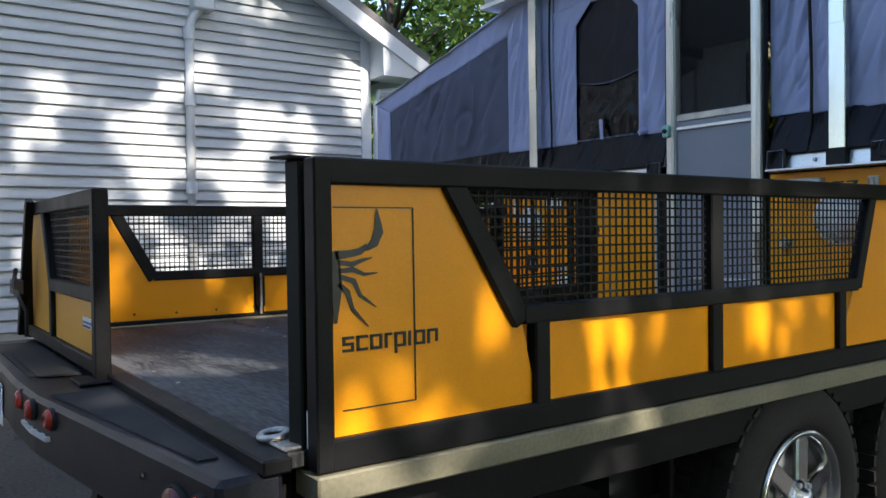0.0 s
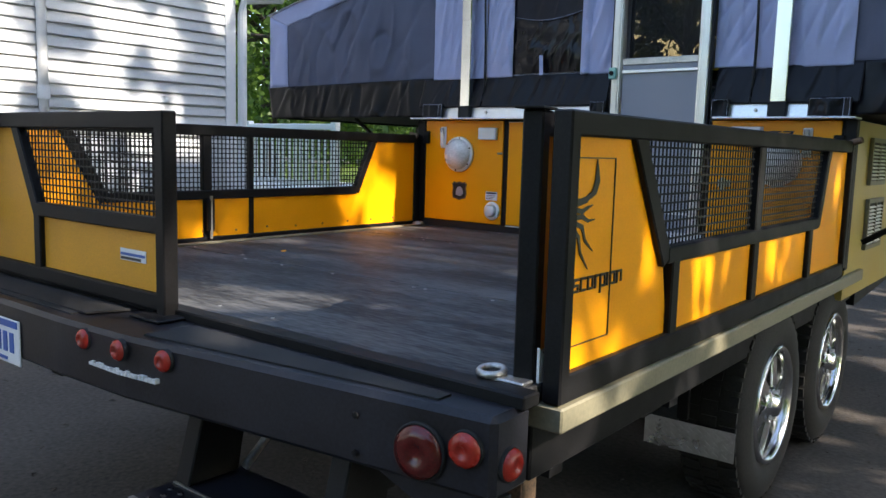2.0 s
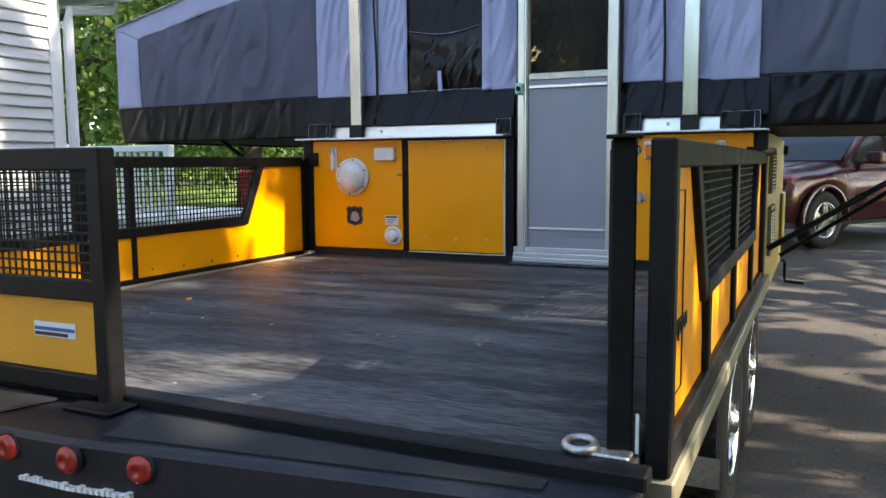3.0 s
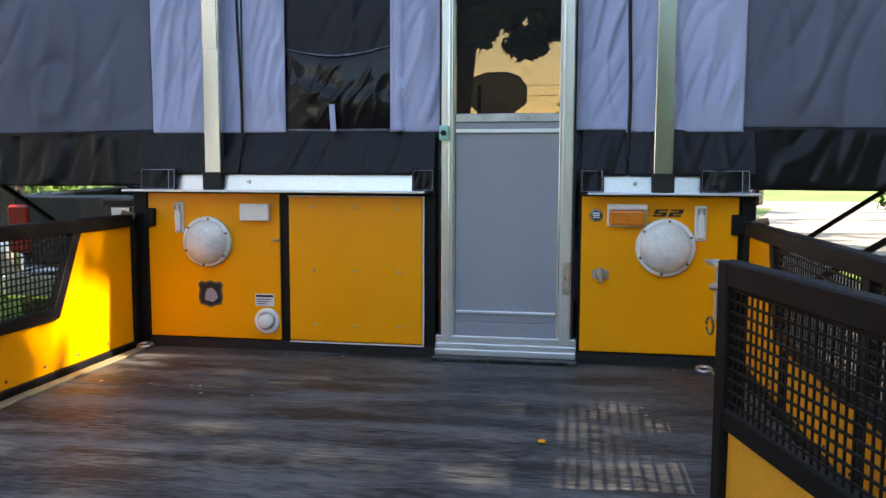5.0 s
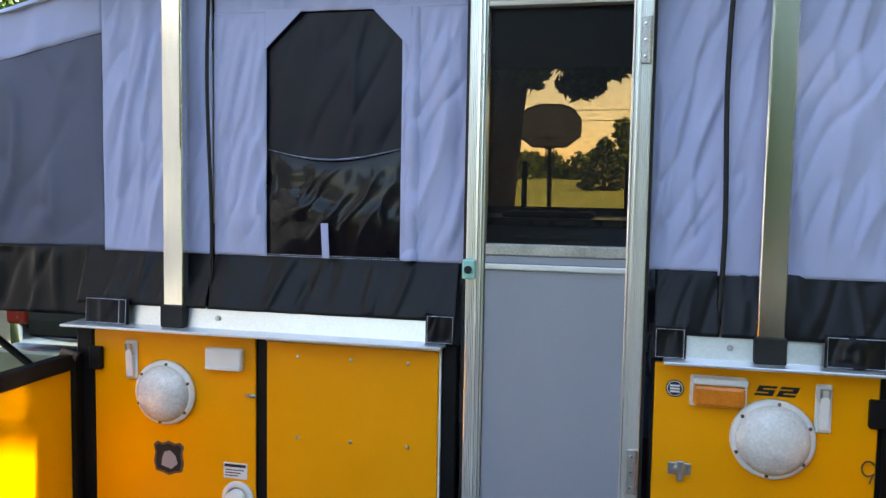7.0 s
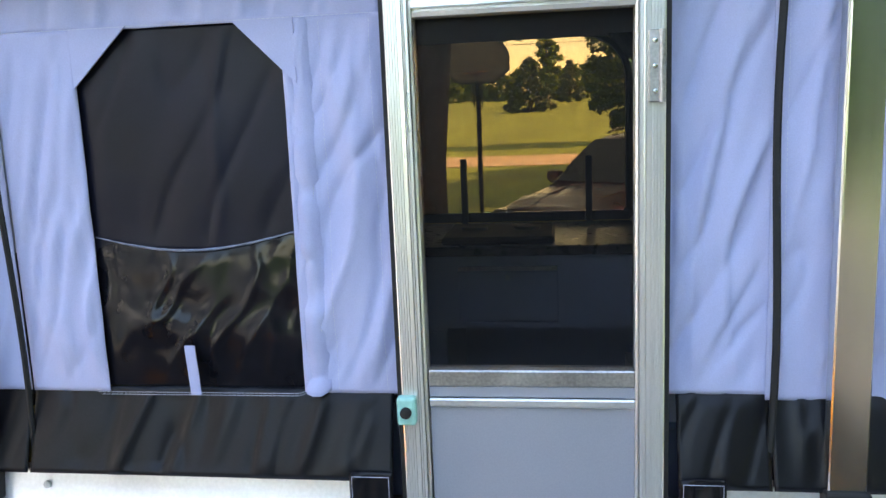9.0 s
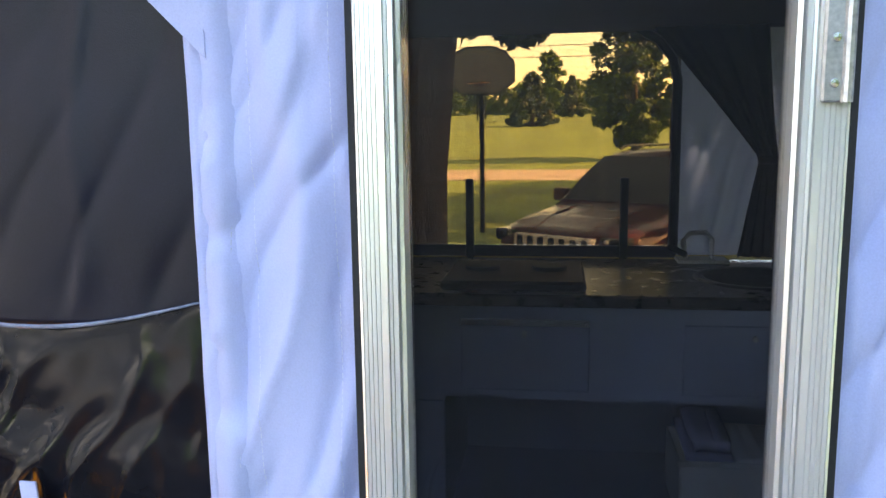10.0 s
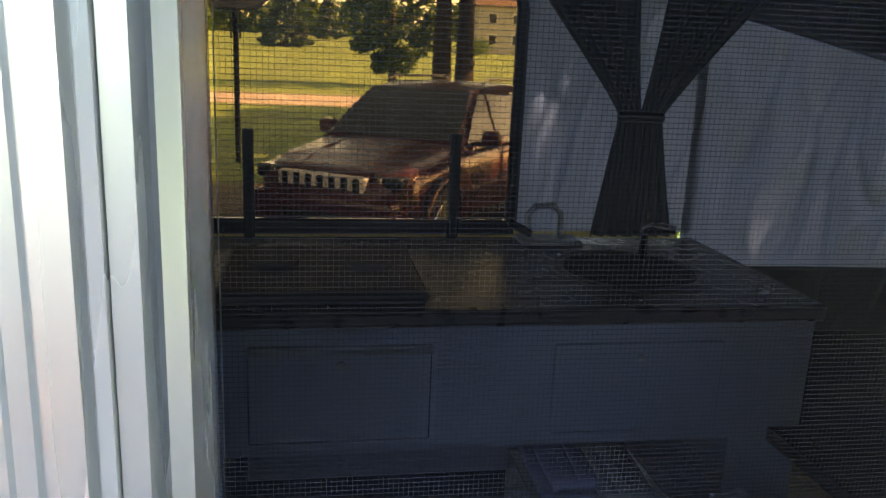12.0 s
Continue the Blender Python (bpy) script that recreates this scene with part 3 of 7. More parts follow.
shade_tree(12.0, 26.6, 10.0, 2.8, 4.0, 59, 300, 100)


def bush(x, y, r, h, seed, label):
    rng = np.random.default_rng(seed)
    t = thing("bush", (x, y, land(x, y)), label, "bush")
    centres = [(x + rng.normal() * r * 0.45, y + rng.normal() * r * 0.45, land(x, y) + rng.uniform(0.1, 0.85) * h, r * 0.3) for _ in range(46)]
    bm = bmesh.new()
    for c in centres[::3]:
        tube([(x, y, land(x, y) - 0.02), ((x + c[0]) / 2, (y + c[1]) / 2, c[2] * 0.6), c[:3]], [0.02, 0.012, 0.004], 5, bm)
    part("stem", bm, BARK, t)
    v, fcs = leaf_cloud(centres, 150, 0.055, rng, 0.9)
    quads_object("foliage", v, fcs, LEAF, t)
    return t


bush(7.2, 10.2, 1.25, 1.15, 61, "rounded green bush beside the lane")
bush(9.0, 11.6, 1.2, 1.1, 62, "rounded green bush in the rough grass")
bush(18.6, 90.0, 1.7, 1.9, 63, "green bush before the far house")


# ---- house ----
WALL_X, CORNER_Y = -4.12, 0.88


def build_house():
    h = thing("house", (WALL_X, -3.6, 0), "grey vinyl-sided house with white trim and gable", "house")
    south, eave = -9.2, 3.13
    ridge_y, slope = (south + CORNER_Y) / 2, 0.54
    top = eave + slope * (CORNER_Y - ridge_y)
    part("foundation", block(WALL_X - 6, WALL_X + 0.02, south, CORNER_Y, -0.1, 0.505, 0.01), CONCRETE, h, "stained concrete foundation")
    gable = [(south, 0.506), (CORNER_Y, 0.506), (CORNER_Y, eave), (ridge_y, top), (south, eave)]
    part("wall", prism([(y, z) for y, z in gable], WALL_X - 5.98, WALL_X - 0.012, 'x'), TRIM_WHITE, h)
    course, z = 0.0916, 0.507
    board_cache = {}
    while z < top - 0.1:
        lo, hi = south + 0.0, CORNER_Y - 0.10
        if z + course > eave:
            cut = (z + course - eave) / slope
            lo, hi = south + cut, min(hi, CORNER_Y - cut)
        if hi - lo < 0.3:
            break
        key = (round(lo, 3), round(hi, 3))
        if key not in board_cache:
            bm = bmesh.new()
            prof = [(-0.012, 0.002), (0.022, 0.0), (0.0245, 0.004), (0.0235, 0.012), (0.013, course * 0.62), (0.0015, course), (-0.012, course)]
            rows = []
            for k in range(13):
                yy = lo + (hi - lo) * k / 12
                rows.append([bm.verts.new((WALL_X + px + 0.0012 * math.sin(yy * 2.3 + k), yy, pz)) for px, pz in prof])
            for A, B in zip(rows, rows[1:]):
                for j in range(len(prof) - 1):
                    bm.faces.new((A[j], A[j + 1], B[j + 1], B[j]))
            me = bpy.data.meshes.new("clapboard")
            bmesh.ops.recalc_face_normals(bm, faces=bm.faces)
            bm.to_mesh(me)
            bm.free()
            me.materials.append(SIDING)
            board_cache[key] = me
        ob = new("clapboard", board_cache[key])
        ob.parent = h
        ob.matrix_parent_inverse = Matrix.Translation(-h.location)
        ob.location = (0, 0, z)
        z += course
    part("corner_post", block(WALL_X - 0.09, WALL_X + 0.03, CORNER_Y - 0.10, CORNER_Y + 0.012, 0.5, eave + 0.02, 0.006), TRIM_WHITE, h, "white corner trim")
    # roof with rake boards and soffits
    for side in (1, -1):
        ye = CORNER_Y if side > 0 else south
        over = 0.52 * side
        ze = eave - slope * 0.52
        a, b = (ridge_y, top), (ye + over, ze)
        nrm = Vector((slope, 1)).normalized() if side > 0 else Vector((-slope, 1)).normalized()
        out = [a, b, (b[0] + 0.03 * nrm[0], b[1] + 0.10), (a[0], a[1] + 0.12)]
        part("roof", prism(out, WALL_X - 6.2, WALL_X + 0.30, 'x'), SHINGLE, h, "dark shingle roof")
        rake = [(a[0], a[1] - 0.16), (b[0], b[1] - 0.13), (b[0], b[1] + 0.02), (a[0], a[1] + 0.02)]
        part("rake_board", prism(rake, WALL_X + 0.27, WALL_X + 0.312, 'x'), TRIM_WHITE, h, "white rake board")
        soff = [(a[0], a[1] - 0.03), (ye, eave - 0.03), (ye, eave - 0.06), (a[0], a[1] - 0.06)]
        part("soffit", prism(soff, WALL_X + 0.02, WALL_X + 0.27, 'x'), TRIM_WHITE, h)
        box = [(ye, eave - 0.06), (ye + over, ze - 0.02), (ye + over, ze - 0.13), (ye, ze - 0.13)]
        part("eave_return", prism(box, WALL_X - 0.02, WALL_X + 0.29, 'x'), TRIM_WHITE, h, "white boxed eave")
        part("gutter", block(WALL_X - 6.1, WALL_X + 0.33, min(ye + over, ye + over + 0.1 * side), max(ye + over, ye + over + 0.1 * side), ze - 0.10, ze + 0.02, 0.01), TRIM_WHITE, h, "white gutter")
    # corner downspout with an elbow from the gutter
    yy, ze = CORNER_Y + 0.07, eave - slope * 0.52 - 0.10
    path = [(WALL_X + 0.10, CORNER_Y + 0.52, ze), (WALL_X + 0.10, CORNER_Y + 0.48, ze - 0.10), (WALL_X + 0.05, yy + 0.02, ze - 0.16), (WALL_X + 0.045, yy, ze - 0.28), (WALL_X + 0.045, yy, 0.15), (WALL_X + 0.20, yy + 0.1, 0.06)]
    part("downspout", tube(path, 0.042, 10), TRIM_WHITE, h, "white downspout")
    # pipe on the wall with couplings and a hooded box
    px, py = WALL_X + 0.055, -0.89
    part("conduit", tube([(px, py, 0.45), (px, py, 2.98), (px + 0.01, py + 0.03, 3.06), (px + 0.02, py + 0.10, 3.14), (px + 0.02, py + 0.10, 3.24)], 0.036, 12), TRIM_WHITE, h, "white pipe on the wall", True)
    for zc in (1.62, 2.36, 2.92):
        part("coupling", turned([(0, -0.05), (0.046, -0.05), (0.046, 0.05), (0, 0.05)], (px, py, zc), (0, 0, 1), 16), TRIM_WHITE, h)
    part("hood", block(px - 0.06, px + 0.10, py + 0.02, py + 0.20, 3.12, 3.27, 0.012), TRIM_WHITE, h, "white hooded outlet box")
    return h


build_house()


def hose_reel():
    t = thing("hose_reel", (WALL_X, -2.8, 0.7), "dark wall hose reel with green hose hanging", "hose reel")
    part("hanger", block(WALL_X + 0.02, WALL_X + 0.16, -2.96, -2.66, 1.08, 1.24, 0.03, seg=2), RUBBER, t, "dark plastic hanger")
    part("back_plate", block(WALL_X + 0.014, WALL_X + 0.03, -2.92, -2.70, 0.92, 1.10, 0.004), RUBBER, t)
    rng = random.Random(3)
    for k in range(7):
        w, drop = 0.14 + 0.012 * k + rng.uniform(-0.015, 0.015), 0.44 + rng.uniform(-0.07, 0.09)
        cy = -2.80 + rng.uniform(-0.03, 0.03)
        pts = []
        for j in range(24):
            a = 2 * math.pi * j / 24
            pts.append((WALL_X + 0.05 + 0.018 * k * 0.8 + 0.01 * math.sin(3 * a + k), cy + w * math.sin(a) * (1.0 + 0.25 * math.cos(a)), 0.86 - 0.2 + (drop * 0.95) * math.cos(a) * 0.8 + 0.02))
        part("hose", tube(pts, 0.011, 8, closed=True), HOSE, t, "green rubber hose loop", True)
    return t


hose_reel()


def white_railing():
    y0 = 3.9
    t = thing("porch_railing", (-7.7, y0, 0), "white porch railing with square balusters", "railing")
    x0, x1 = -9.6, -5.9
    for x in (x0, x0 + 1.85, x1):
        part("post", block(x - 0.05, x + 0.05, y0 - 0.05, y0 + 0.05, 0, 1.62, 0.008), TRIM_WHITE, t)
    part("top_rail", block(x0, x1, y0 - 0.045, y0 + 0.045, 1.50, 1.58, 0.008), TRIM_WHITE, t)
    part("bottom_rail", block(x0, x1, y0 - 0.025, y0 + 0.025, 0.72, 0.79, 0.006), TRIM_WHITE, t)
    x = x0 + 0.13
    while x < x1 - 0.08:
        part("baluster", block(x - 0.018, x + 0.018, y0 - 0.018, y0 + 0.018, 0.79, 1.50), TRIM_WHITE, t)
        x += 0.125
    d = thing("porch_deck", (-7.7, y0 + 1.0, 0), "raised grey porch floor behind the house corner", "porch")
    part("skirt", block(x0, x1, y0 - 0.03, y0 + 2.4, 0.0, 0.60), CONCRETE, d)
    k = y0 - 0.05
    while k < y0 + 2.4:
        part("board", block(x0 - 0.02, x1 + 0.02, k, k + 0.135, 0.60, 0.635), TRIM_WHITE, d)
        k += 0.142


white_railing()


# ---- trailer: chassis, deck, rails ----
XL, XR = -1.10, 1.325           # rail planes
DECK, TOP = 0.80, 1.36
REAR, FRONT = -2.50, 0.0
BOX_F = 2.44                    # front end of the cabin box


def wheel_parts(t, cx, cy, cz, r, w, out, rim_mat=CHROME, spokes=6):
    """Tyre, rim and hub; out is +1 or -1 along x for the outer face. cx is the outer face."""
    wheel = part("wheel", turned([(r * 0.25, -w * 0.8), (r * 0.56, -w * 0.86), (r * 0.56, -w * 0.2), (r * 0.2, -w * 0.22)], (cx, cy, cz), (out, 0, 0), 40), STEEL, t, "", True)
    prof = [(r * 0.60, -w), (r * 0.80, -w * 1.02), (r * 0.95, -w * 0.97), (r, -w * 0.86), (r, -w * 0.14), (r * 0.95, -w * 0.03), (r * 0.80, 0.012), (r * 0.66, 0.006), (r * 0.60, -0.012), (r * 0.58, -w * 0.3), (r * 0.58, -w * 0.7), (r * 0.60, -w)]
    part("tyre", turned(prof, (cx, cy, cz), (out, 0, 0), 48), TYRE, wheel, "black tyre", True)
    verts, faces = [], []
    m = Matrix.Translation((cx, cy, cz)) @ Vector((out, 0, 0)).to_track_quat('Z', 'Y').to_matrix().to_4x4()
    n = 44
    for k in range(n):
        for row, (h0, h1) in enumerate(((-w * 0.93, -w * 0.64), (-w * 0.60, -w * 0.36), (-w * 0.32, -w * 0.06))):
            a0 = 2 * math.pi * (k + 0.5 * (row % 2)) / n
            a1 = a0 + 2 * math.pi / n * 0.66
            b = len(verts)
            for rr in (r * 0.985, r + 0.009):
                for a, h in ((a0, h0), (a1, h0), (a1, h1), (a0, h1)):
                    verts.append(tuple(m @ Vector((rr * math.cos(a), rr * math.sin(a), h))))
            for f in ((4, 5, 6, 7), (0, 1, 5, 4), (1, 2, 6, 5), (2, 3, 7, 6), (3, 0, 4, 7)):
                faces.append(tuple(b + j for j in f))
    tagged(quads_object("tread", verts, faces, TYRE, wheel), kind="stuff")
    part("rim", turned([(r * 0.60, -0.010), (r * 0.605, 0.008), (r * 0.56, 0.010), (r * 0.535, -0.012), (r * 0.53, -w * 0.45), (r * 0.50, -w * 0.45), (r * 0.50, -0.02)], (cx, cy, cz), (out, 0, 0), 48), rim_mat, wheel, "bright alloy rim", True)
    for k in range(spokes):
        a = 2 * math.pi * k / spokes + 0.3
        d = Vector((0, math.cos(a), math.sin(a)))
        c = Vector((cx, cy, cz))
        sp = beam(c + d * r * 0.10 + Vector((-0.012 * out, 0, 0)), c + d * r * 0.545 + Vector((-0.030 * out, 0, 0)), r * 0.17, 0.022, 0.006, up=(out, 0, 0))
        part("spoke", sp, rim_mat, wheel)
    part("hub", turned([(r * 0.2, -0.045), (r * 0.19, -0.004), (r * 0.12, 0.006), (r * 0.10, 0.022), (0, 0.026)], (cx, cy, cz), (out, 0, 0), 24), rim_mat, wheel, "", True)
    for k in range(spokes):
        a = 2 * math.pi * (k + 0.5) / spokes + 0.3
        part("lug_nut", turned([(0.009, -0.02), (0.009, 0.008), (0, 0.010)], (cx, cy + r * 0.15 * math.cos(a), cz + r * 0.15 * math.sin(a)), (out, 0, 0), 6), STEEL, wheel)
    return wheel


def diamond_sheet(name, y, x0, x1, z0, z1, t):
    """A bright tread plate that faces the rear, with raised bars."""
    bm = block(x0, x1, y, y + 0.004, z0, z1)
    k = 0
    z = z0 + 0.014
    while z < z1 - 0.010:
        x = x0 + 0.014 + (0.015 if k % 2 else 0)
        while x < x1 - 0.014:
            s = 1 if k % 2 else -1
            beam((x - 0.009, y - 0.0008, z - 0.007 * s), (x + 0.009, y - 0.0008, z + 0.007 * s), 0.004, 0.005, bm=bm, up=(0, 0, 1))
            x += 0.03
        z += 0.017
        k += 1
    return part(name, bm, PLATE, t, "bright diamond tread plate")


def build_chassis():
    t = thing("trailer", (0.1, -0.5, 0), "black flat-deck toy hauler trailer on twin axles", "trailer")
    part("deck_frame", block(XL + 0.10, XR - 0.10, REAR, 0.04, 0.62, 0.785), BLACK_FRAME, t)
    for x, o in ((XR + 0.030, 1), (XL - 0.030, -1)):
        part("side_rail", block(min(x, x - 0.10 * o), max(x, x - 0.10 * o), REAR + 0.048, 0.35, 0.722, 0.774, 0.004), CREAM, t, "cream painted steel side rail")
        part("lower_sill", block(min(x - 0.075 * o, x - 0.15 * o), max(x - 0.075 * o, x - 0.15 * o), REAR + 0.06, 1.9, 0.60, 0.721, 0.004), BLACK_FRAME, t)
    for y in (-2.2, -1.5, -0.3, 0.6):
        part("cross_member", block(XL + 0.12, XR - 0.12, y - 0.03, y + 0.03, 0.52, 0.62), BLACK_FRAME, t)
    for x in (-0.62, 0.84):
        part("chassis_beam", block(x - 0.035, x + 0.035, REAR, 3.3, 0.46, 0.61), BLACK_FRAME, t)
    for y in (-0.77, 0.085):
        part("axle", tube([(XL + 0.15, y, 0.37), (XR - 0.15, y, 0.37)], 0.035, 12), BLACK_FRAME, t)
        wheel_parts(t, 1.30, y, 0.37, 0.368, 0.225, 1)
        wheel_parts(t, -1.075, y, 0.37, 0.368, 0.225, -1)
    # inner wheel liners and tread plate guards
    part("wheel_liner", block(1.00, 1.04, -1.35, 0.7, 0.40, 0.62), BLACK_FRAME, t)
    diamond_sheet("guard_plate", -1.205, 0.990, 1.305, 0.272, 0.374, t)
    part("guard_bracket", block(1.10, 1.14, -1.20, -1.18, 0.38, 0.62, 0.003), BLACK_FRAME, t)
    diamond_sheet("guard_plate", -1.205, -1.08, -0.765, 0.285, 0.385, t)
    # swept rear bumper with a stepped top
    mid = (XL + XR) / 2
    out = [(XL - 0.005, REAR), (XR - 0.01, REAR), (XR - 0.01, -2.625), (mid + 0.15, -2.755), (mid - 0.15, -2.765), (XL - 0.005, -2.755)]
    bumper = part("bumper", prism(out, 0.625, 0.79, 'z', bevel=0.012), BUMPER_PAINT, t, "charcoal painted steel bumper")
    part("deck_edge", block(XL + 0.0, XR + 0.0, REAR - 0.045, REAR + 0.012, 0.786, 0.815, 0.004), BLACK_FRAME, t)
    for a, b in ((0.30, 1.17), (-0.95, -0.06)):
        def rear_line(x):
            return -2.755 + 0.13 * max(0, x - mid - 0.15) / (XR - mid - 0.13)
        grip = [(a, REAR - 0.07), (b, REAR - 0.07), (b, rear_line(b) + 0.035), (a, rear_line(a) + 0.035)]
        part("grip_pad", prism(grip, 0.79, 0.7945, 'z'), GRIP, bumper, "black worn grip tape")
    # lamps
    way = Vector((0.125, -1.0, 0)).normalized()

    def lamp(x, z, r, mat, tag, axis=None, y=None):
        ax = Vector(axis) if axis else (way if x > mid + 0.15 else Vector((0, -1, 0)))
        yy = y if y is not None else -2.757 + 0.13 * max(0, x - mid - 0.15) / (XR - mid - 0.16)
        lp = part("rear_lamp", turned([(r * 1.10, -0.004), (r * 1.10, 0.006), (r * 1.02, 0.008), (r, 0.005)], (x, yy, z), ax, 32), RUBBER, t, tag, True)
        part("lens", turned([(r * 1.01, 0.004), (r * 0.97, 0.013), (r * 0.7, 0.019), (r * 0.35, 0.021), (r * 0.3, 0.017), (0, 0.019)], (x, yy, z), ax, 32), mat, lp, "", True)
    for x in (0.09, 0.262, 0.428):
        lamp(x, 0.754, 0.027, RED_LENS, "small round red marker lamp")
    for x in (1.155, -0.93):
        lamp(x, 0.693, 0.054, DARK_RED, "large round red tail lamp")
    for x in (1.258, -1.035):
        lamp(x, 0.721, 0.034, RED_LENS, "round red reverse-side lamp")
    lamp(XR - 0.01, 0.690, 0.032, RED_LENS, "round red side lamp", (1, 0, 0), -2.575)
    lamp(XL - 0.005, 0.690, 0.032, RED_LENS, "round red side lamp", (-1, 0, 0), -2.60)
    # small white line of print below the marker lamps
    x = 0.12
    rng = random.Random(8)
    while x < 0.40:
        w = rng.uniform(0.008, 0.013)
        yy = rear_line(x + w / 2)
        part("print_bar", block(x, x + w, yy - 0.012, yy + 0.004, 0.692, 0.692 + rng.choice((0.008, 0.008, 0.012))), STICKER, bumper)
        x += w + 0.004
    # number plate with its print as bars
    pl = part("number_plate", block(-0.575, -0.275, -2.770, -2.765, 0.606, 0.742, 0.002), STICKER, t, "white and blue number plate")
    part("plate_header", block(-0.565, -0.285, -2.7725, -2.770, 0.718, 0.738), BLUE_INK, pl)
    for k in range(6):
        part("plate_bar", block(-0.545 + k * 0.042, -0.520 + k * 0.042, -2.7725, -2.770, 0.642, 0.702), BLUE_INK, pl)
    part("plate_footer", block(-0.495, -0.355, -2.7725, -2.770, 0.616, 0.625), BLUE_INK, pl)
    part("plate_bolt", turned([(0.010, 0), (0.009, 0.010), (0, 0.012)], (-0.45, -2.768, 0.752), (0, -1, 0), 10), STEEL, pl, "bright bolt head")
    # deeper cheeks at both ends of the bumper, bolts, worn step plate
    part("bumper_cheek", prism([(0.96, 0.6255), (1.10, 0.575), (XR - 0.012, 0.56), (XR - 0.012, 0.6255)], -2.612, -2.56, 'y'), BUMPER_PAINT, bumper)
    for z in (0.655, 0.735):
        part("bolt", turned([(0.008, 0), (0.007, 0.004), (0, 0.005)], (1.00, rear_line(1.00) - 0.001, z), way, 8), BLACK_FRAME, bumper)
    part("step_mat", prism([(-0.55, -2.70), (-0.02, -2.70), (0.02, -2.585), (-0.52, -2.585)], 0.7945, 0.800, 'z'), GRIP, bumper, "worn black step plate")
    # hitch receiver and step frame under the bumper
    part("hitch_receiver", block(mid - 0.05, mid + 0.05, -2.52, -2.1, 0.52, 0.60, 0.006), BLACK_FRAME, t)
    for x in (0.37, 0.90):
        part("step_bracket", prism([(-2.66, 0.40), (-2.50, 0.40), (-2.46, 0.63), (-2.60, 0.63)], x - 0.03, x + 0.03, 'x', bevel=0.004), BLACK_FRAME, t)
    step = part("folded_step", block(0.33, 0.96, -2.80, -2.48, 0.37, 0.40, 0.008), BUMPER_PAINT, t, "black hinged step below the bumper")
    part("edge_strip", block(0.345, 0.945, -2.794, -2.780, 0.400, 0.404), STEEL, step, "worn bright front edge")
    part("edge_strip", block(0.345, 0.945, -2.668, -2.662, 0.400, 0.404), STEEL, step)
    for i in range(14):
        for j in range(3):
            part("grip_stud", turned([(0.009, 0), (0.006, 0.004), (0, 0.004)], (0.375 + i * 0.042 + 0.02 * (j % 2), -2.76 + 0.033 * j, 0.400), (0, 0, 1), 6), BUMPER_PAINT, step)
    part("step_hoop", tube([(0.42, -2.50, 0.41), (0.44, -2.42, 0.50), (0.52, -2.39, 0.56), (0.80, -2.39, 0.56), (0.86, -2.42, 0.50), (0.88, -2.50, 0.41)], 0.012, 8), STEEL, step, "scuffed steel hoop", True)
    part("drop_bracket", block(1.19, 1.25, -2.42, -2.36, 0.50, 0.66, 0.004), RUST, t, "rusty bracket under the side rail")
    part("wire_plug", tube([(1.25, -2.33, 0.64), (1.262, -2.32, 0.60), (1.25, -2.305, 0.585), (1.258, -2.29, 0.60), (1.256, -2.28, 0.64)], 0.006, 8), STEEL, t, "loose bright wire plug")
    # tie-down rings on the deck corners
    for x, y in ((1.225, -2.468), (-0.98, -2.40), (-1.0, -0.08), (1.20, -0.10)):
        ring = part("tie_down", block(min(x - 0.02, x + 0.06 * (1 if x > 0 else -1)), max(x - 0.02, x + 0.06 * (1 if x > 0 else -1)), y - 0.02, y + 0.02, DECK + 0.012, DECK + 0.020, 0.003), STEEL, t, "zinc tie-down ring")
        pts = [(x - 0.03 + 0.026 * math.cos(2 * math.pi * k / 18), y + 0.026 * math.sin(2 * math.pi * k / 18), DECK + 0.026 + 0.003 * math.sin(2 * math.pi * k / 18)) for k in range(18)]
        part("ring", tube(pts, 0.008, 8, closed=True), STEEL, ring, "", True)
    part("corner_gusset", prism([(-2.44, DECK + 0.012), (-2.36, DECK + 0.012), (-2.44, DECK + 0.085)], XR - 0.040, XR - 0.034, 'x'), WHITE, t, "white corner gusset")
    # bright strip along the inner foot of the rail
    part("edge_strip", block(XL + 0.045, XL + 0.085, REAR + 0.06, -0.03, DECK + 0.012, DECK + 0.020, 0.002), CREAM, t)
    # drawbar ahead of the cabin
    part("drawbar", beam((0.84, 2.4, 0.54), (0.12, 4.2, 0.54), 0.07, 0.12), BLACK_FRAME, t)
    part("drawbar", beam((-0.62, 2.4, 0.54), (0.12, 4.2, 0.54), 0.07, 0.12), BLACK_FRAME, t)
    return t


trailer = build_chassis()


def build_deck():
    d = thing("deck_floor", (0.1, -1.3, DECK), "dark weathered plywood deck with worn streaks", "deck")
    x0, x1 = XL + 0.03, XR - 0.03
    cuts = [REAR + 0.012, -1.735, -0.62, -0.01]
    for a, b in zip(cuts, cuts[1:]):
        part("plywood_sheet", block(x0, x1, a + 0.003, b - 0.003, DECK - 0.018, DECK + 0.012, 0.003), PLYWOOD, d)
    rng = random.Random(5)
    for k in range(26):
        x, y = rng.uniform(x0 + 0.1, x1 - 0.1), rng.choice((-1.70, -1.77, -0.66, -0.58, -2.42, -0.07))
        part("screw_head", turned([(0.006, 0.0), (0.006, 0.0015), (0, 0.002)], (x, y, DECK + 0.012), (0, 0, 1), 8), STEEL, d)


build_deck()


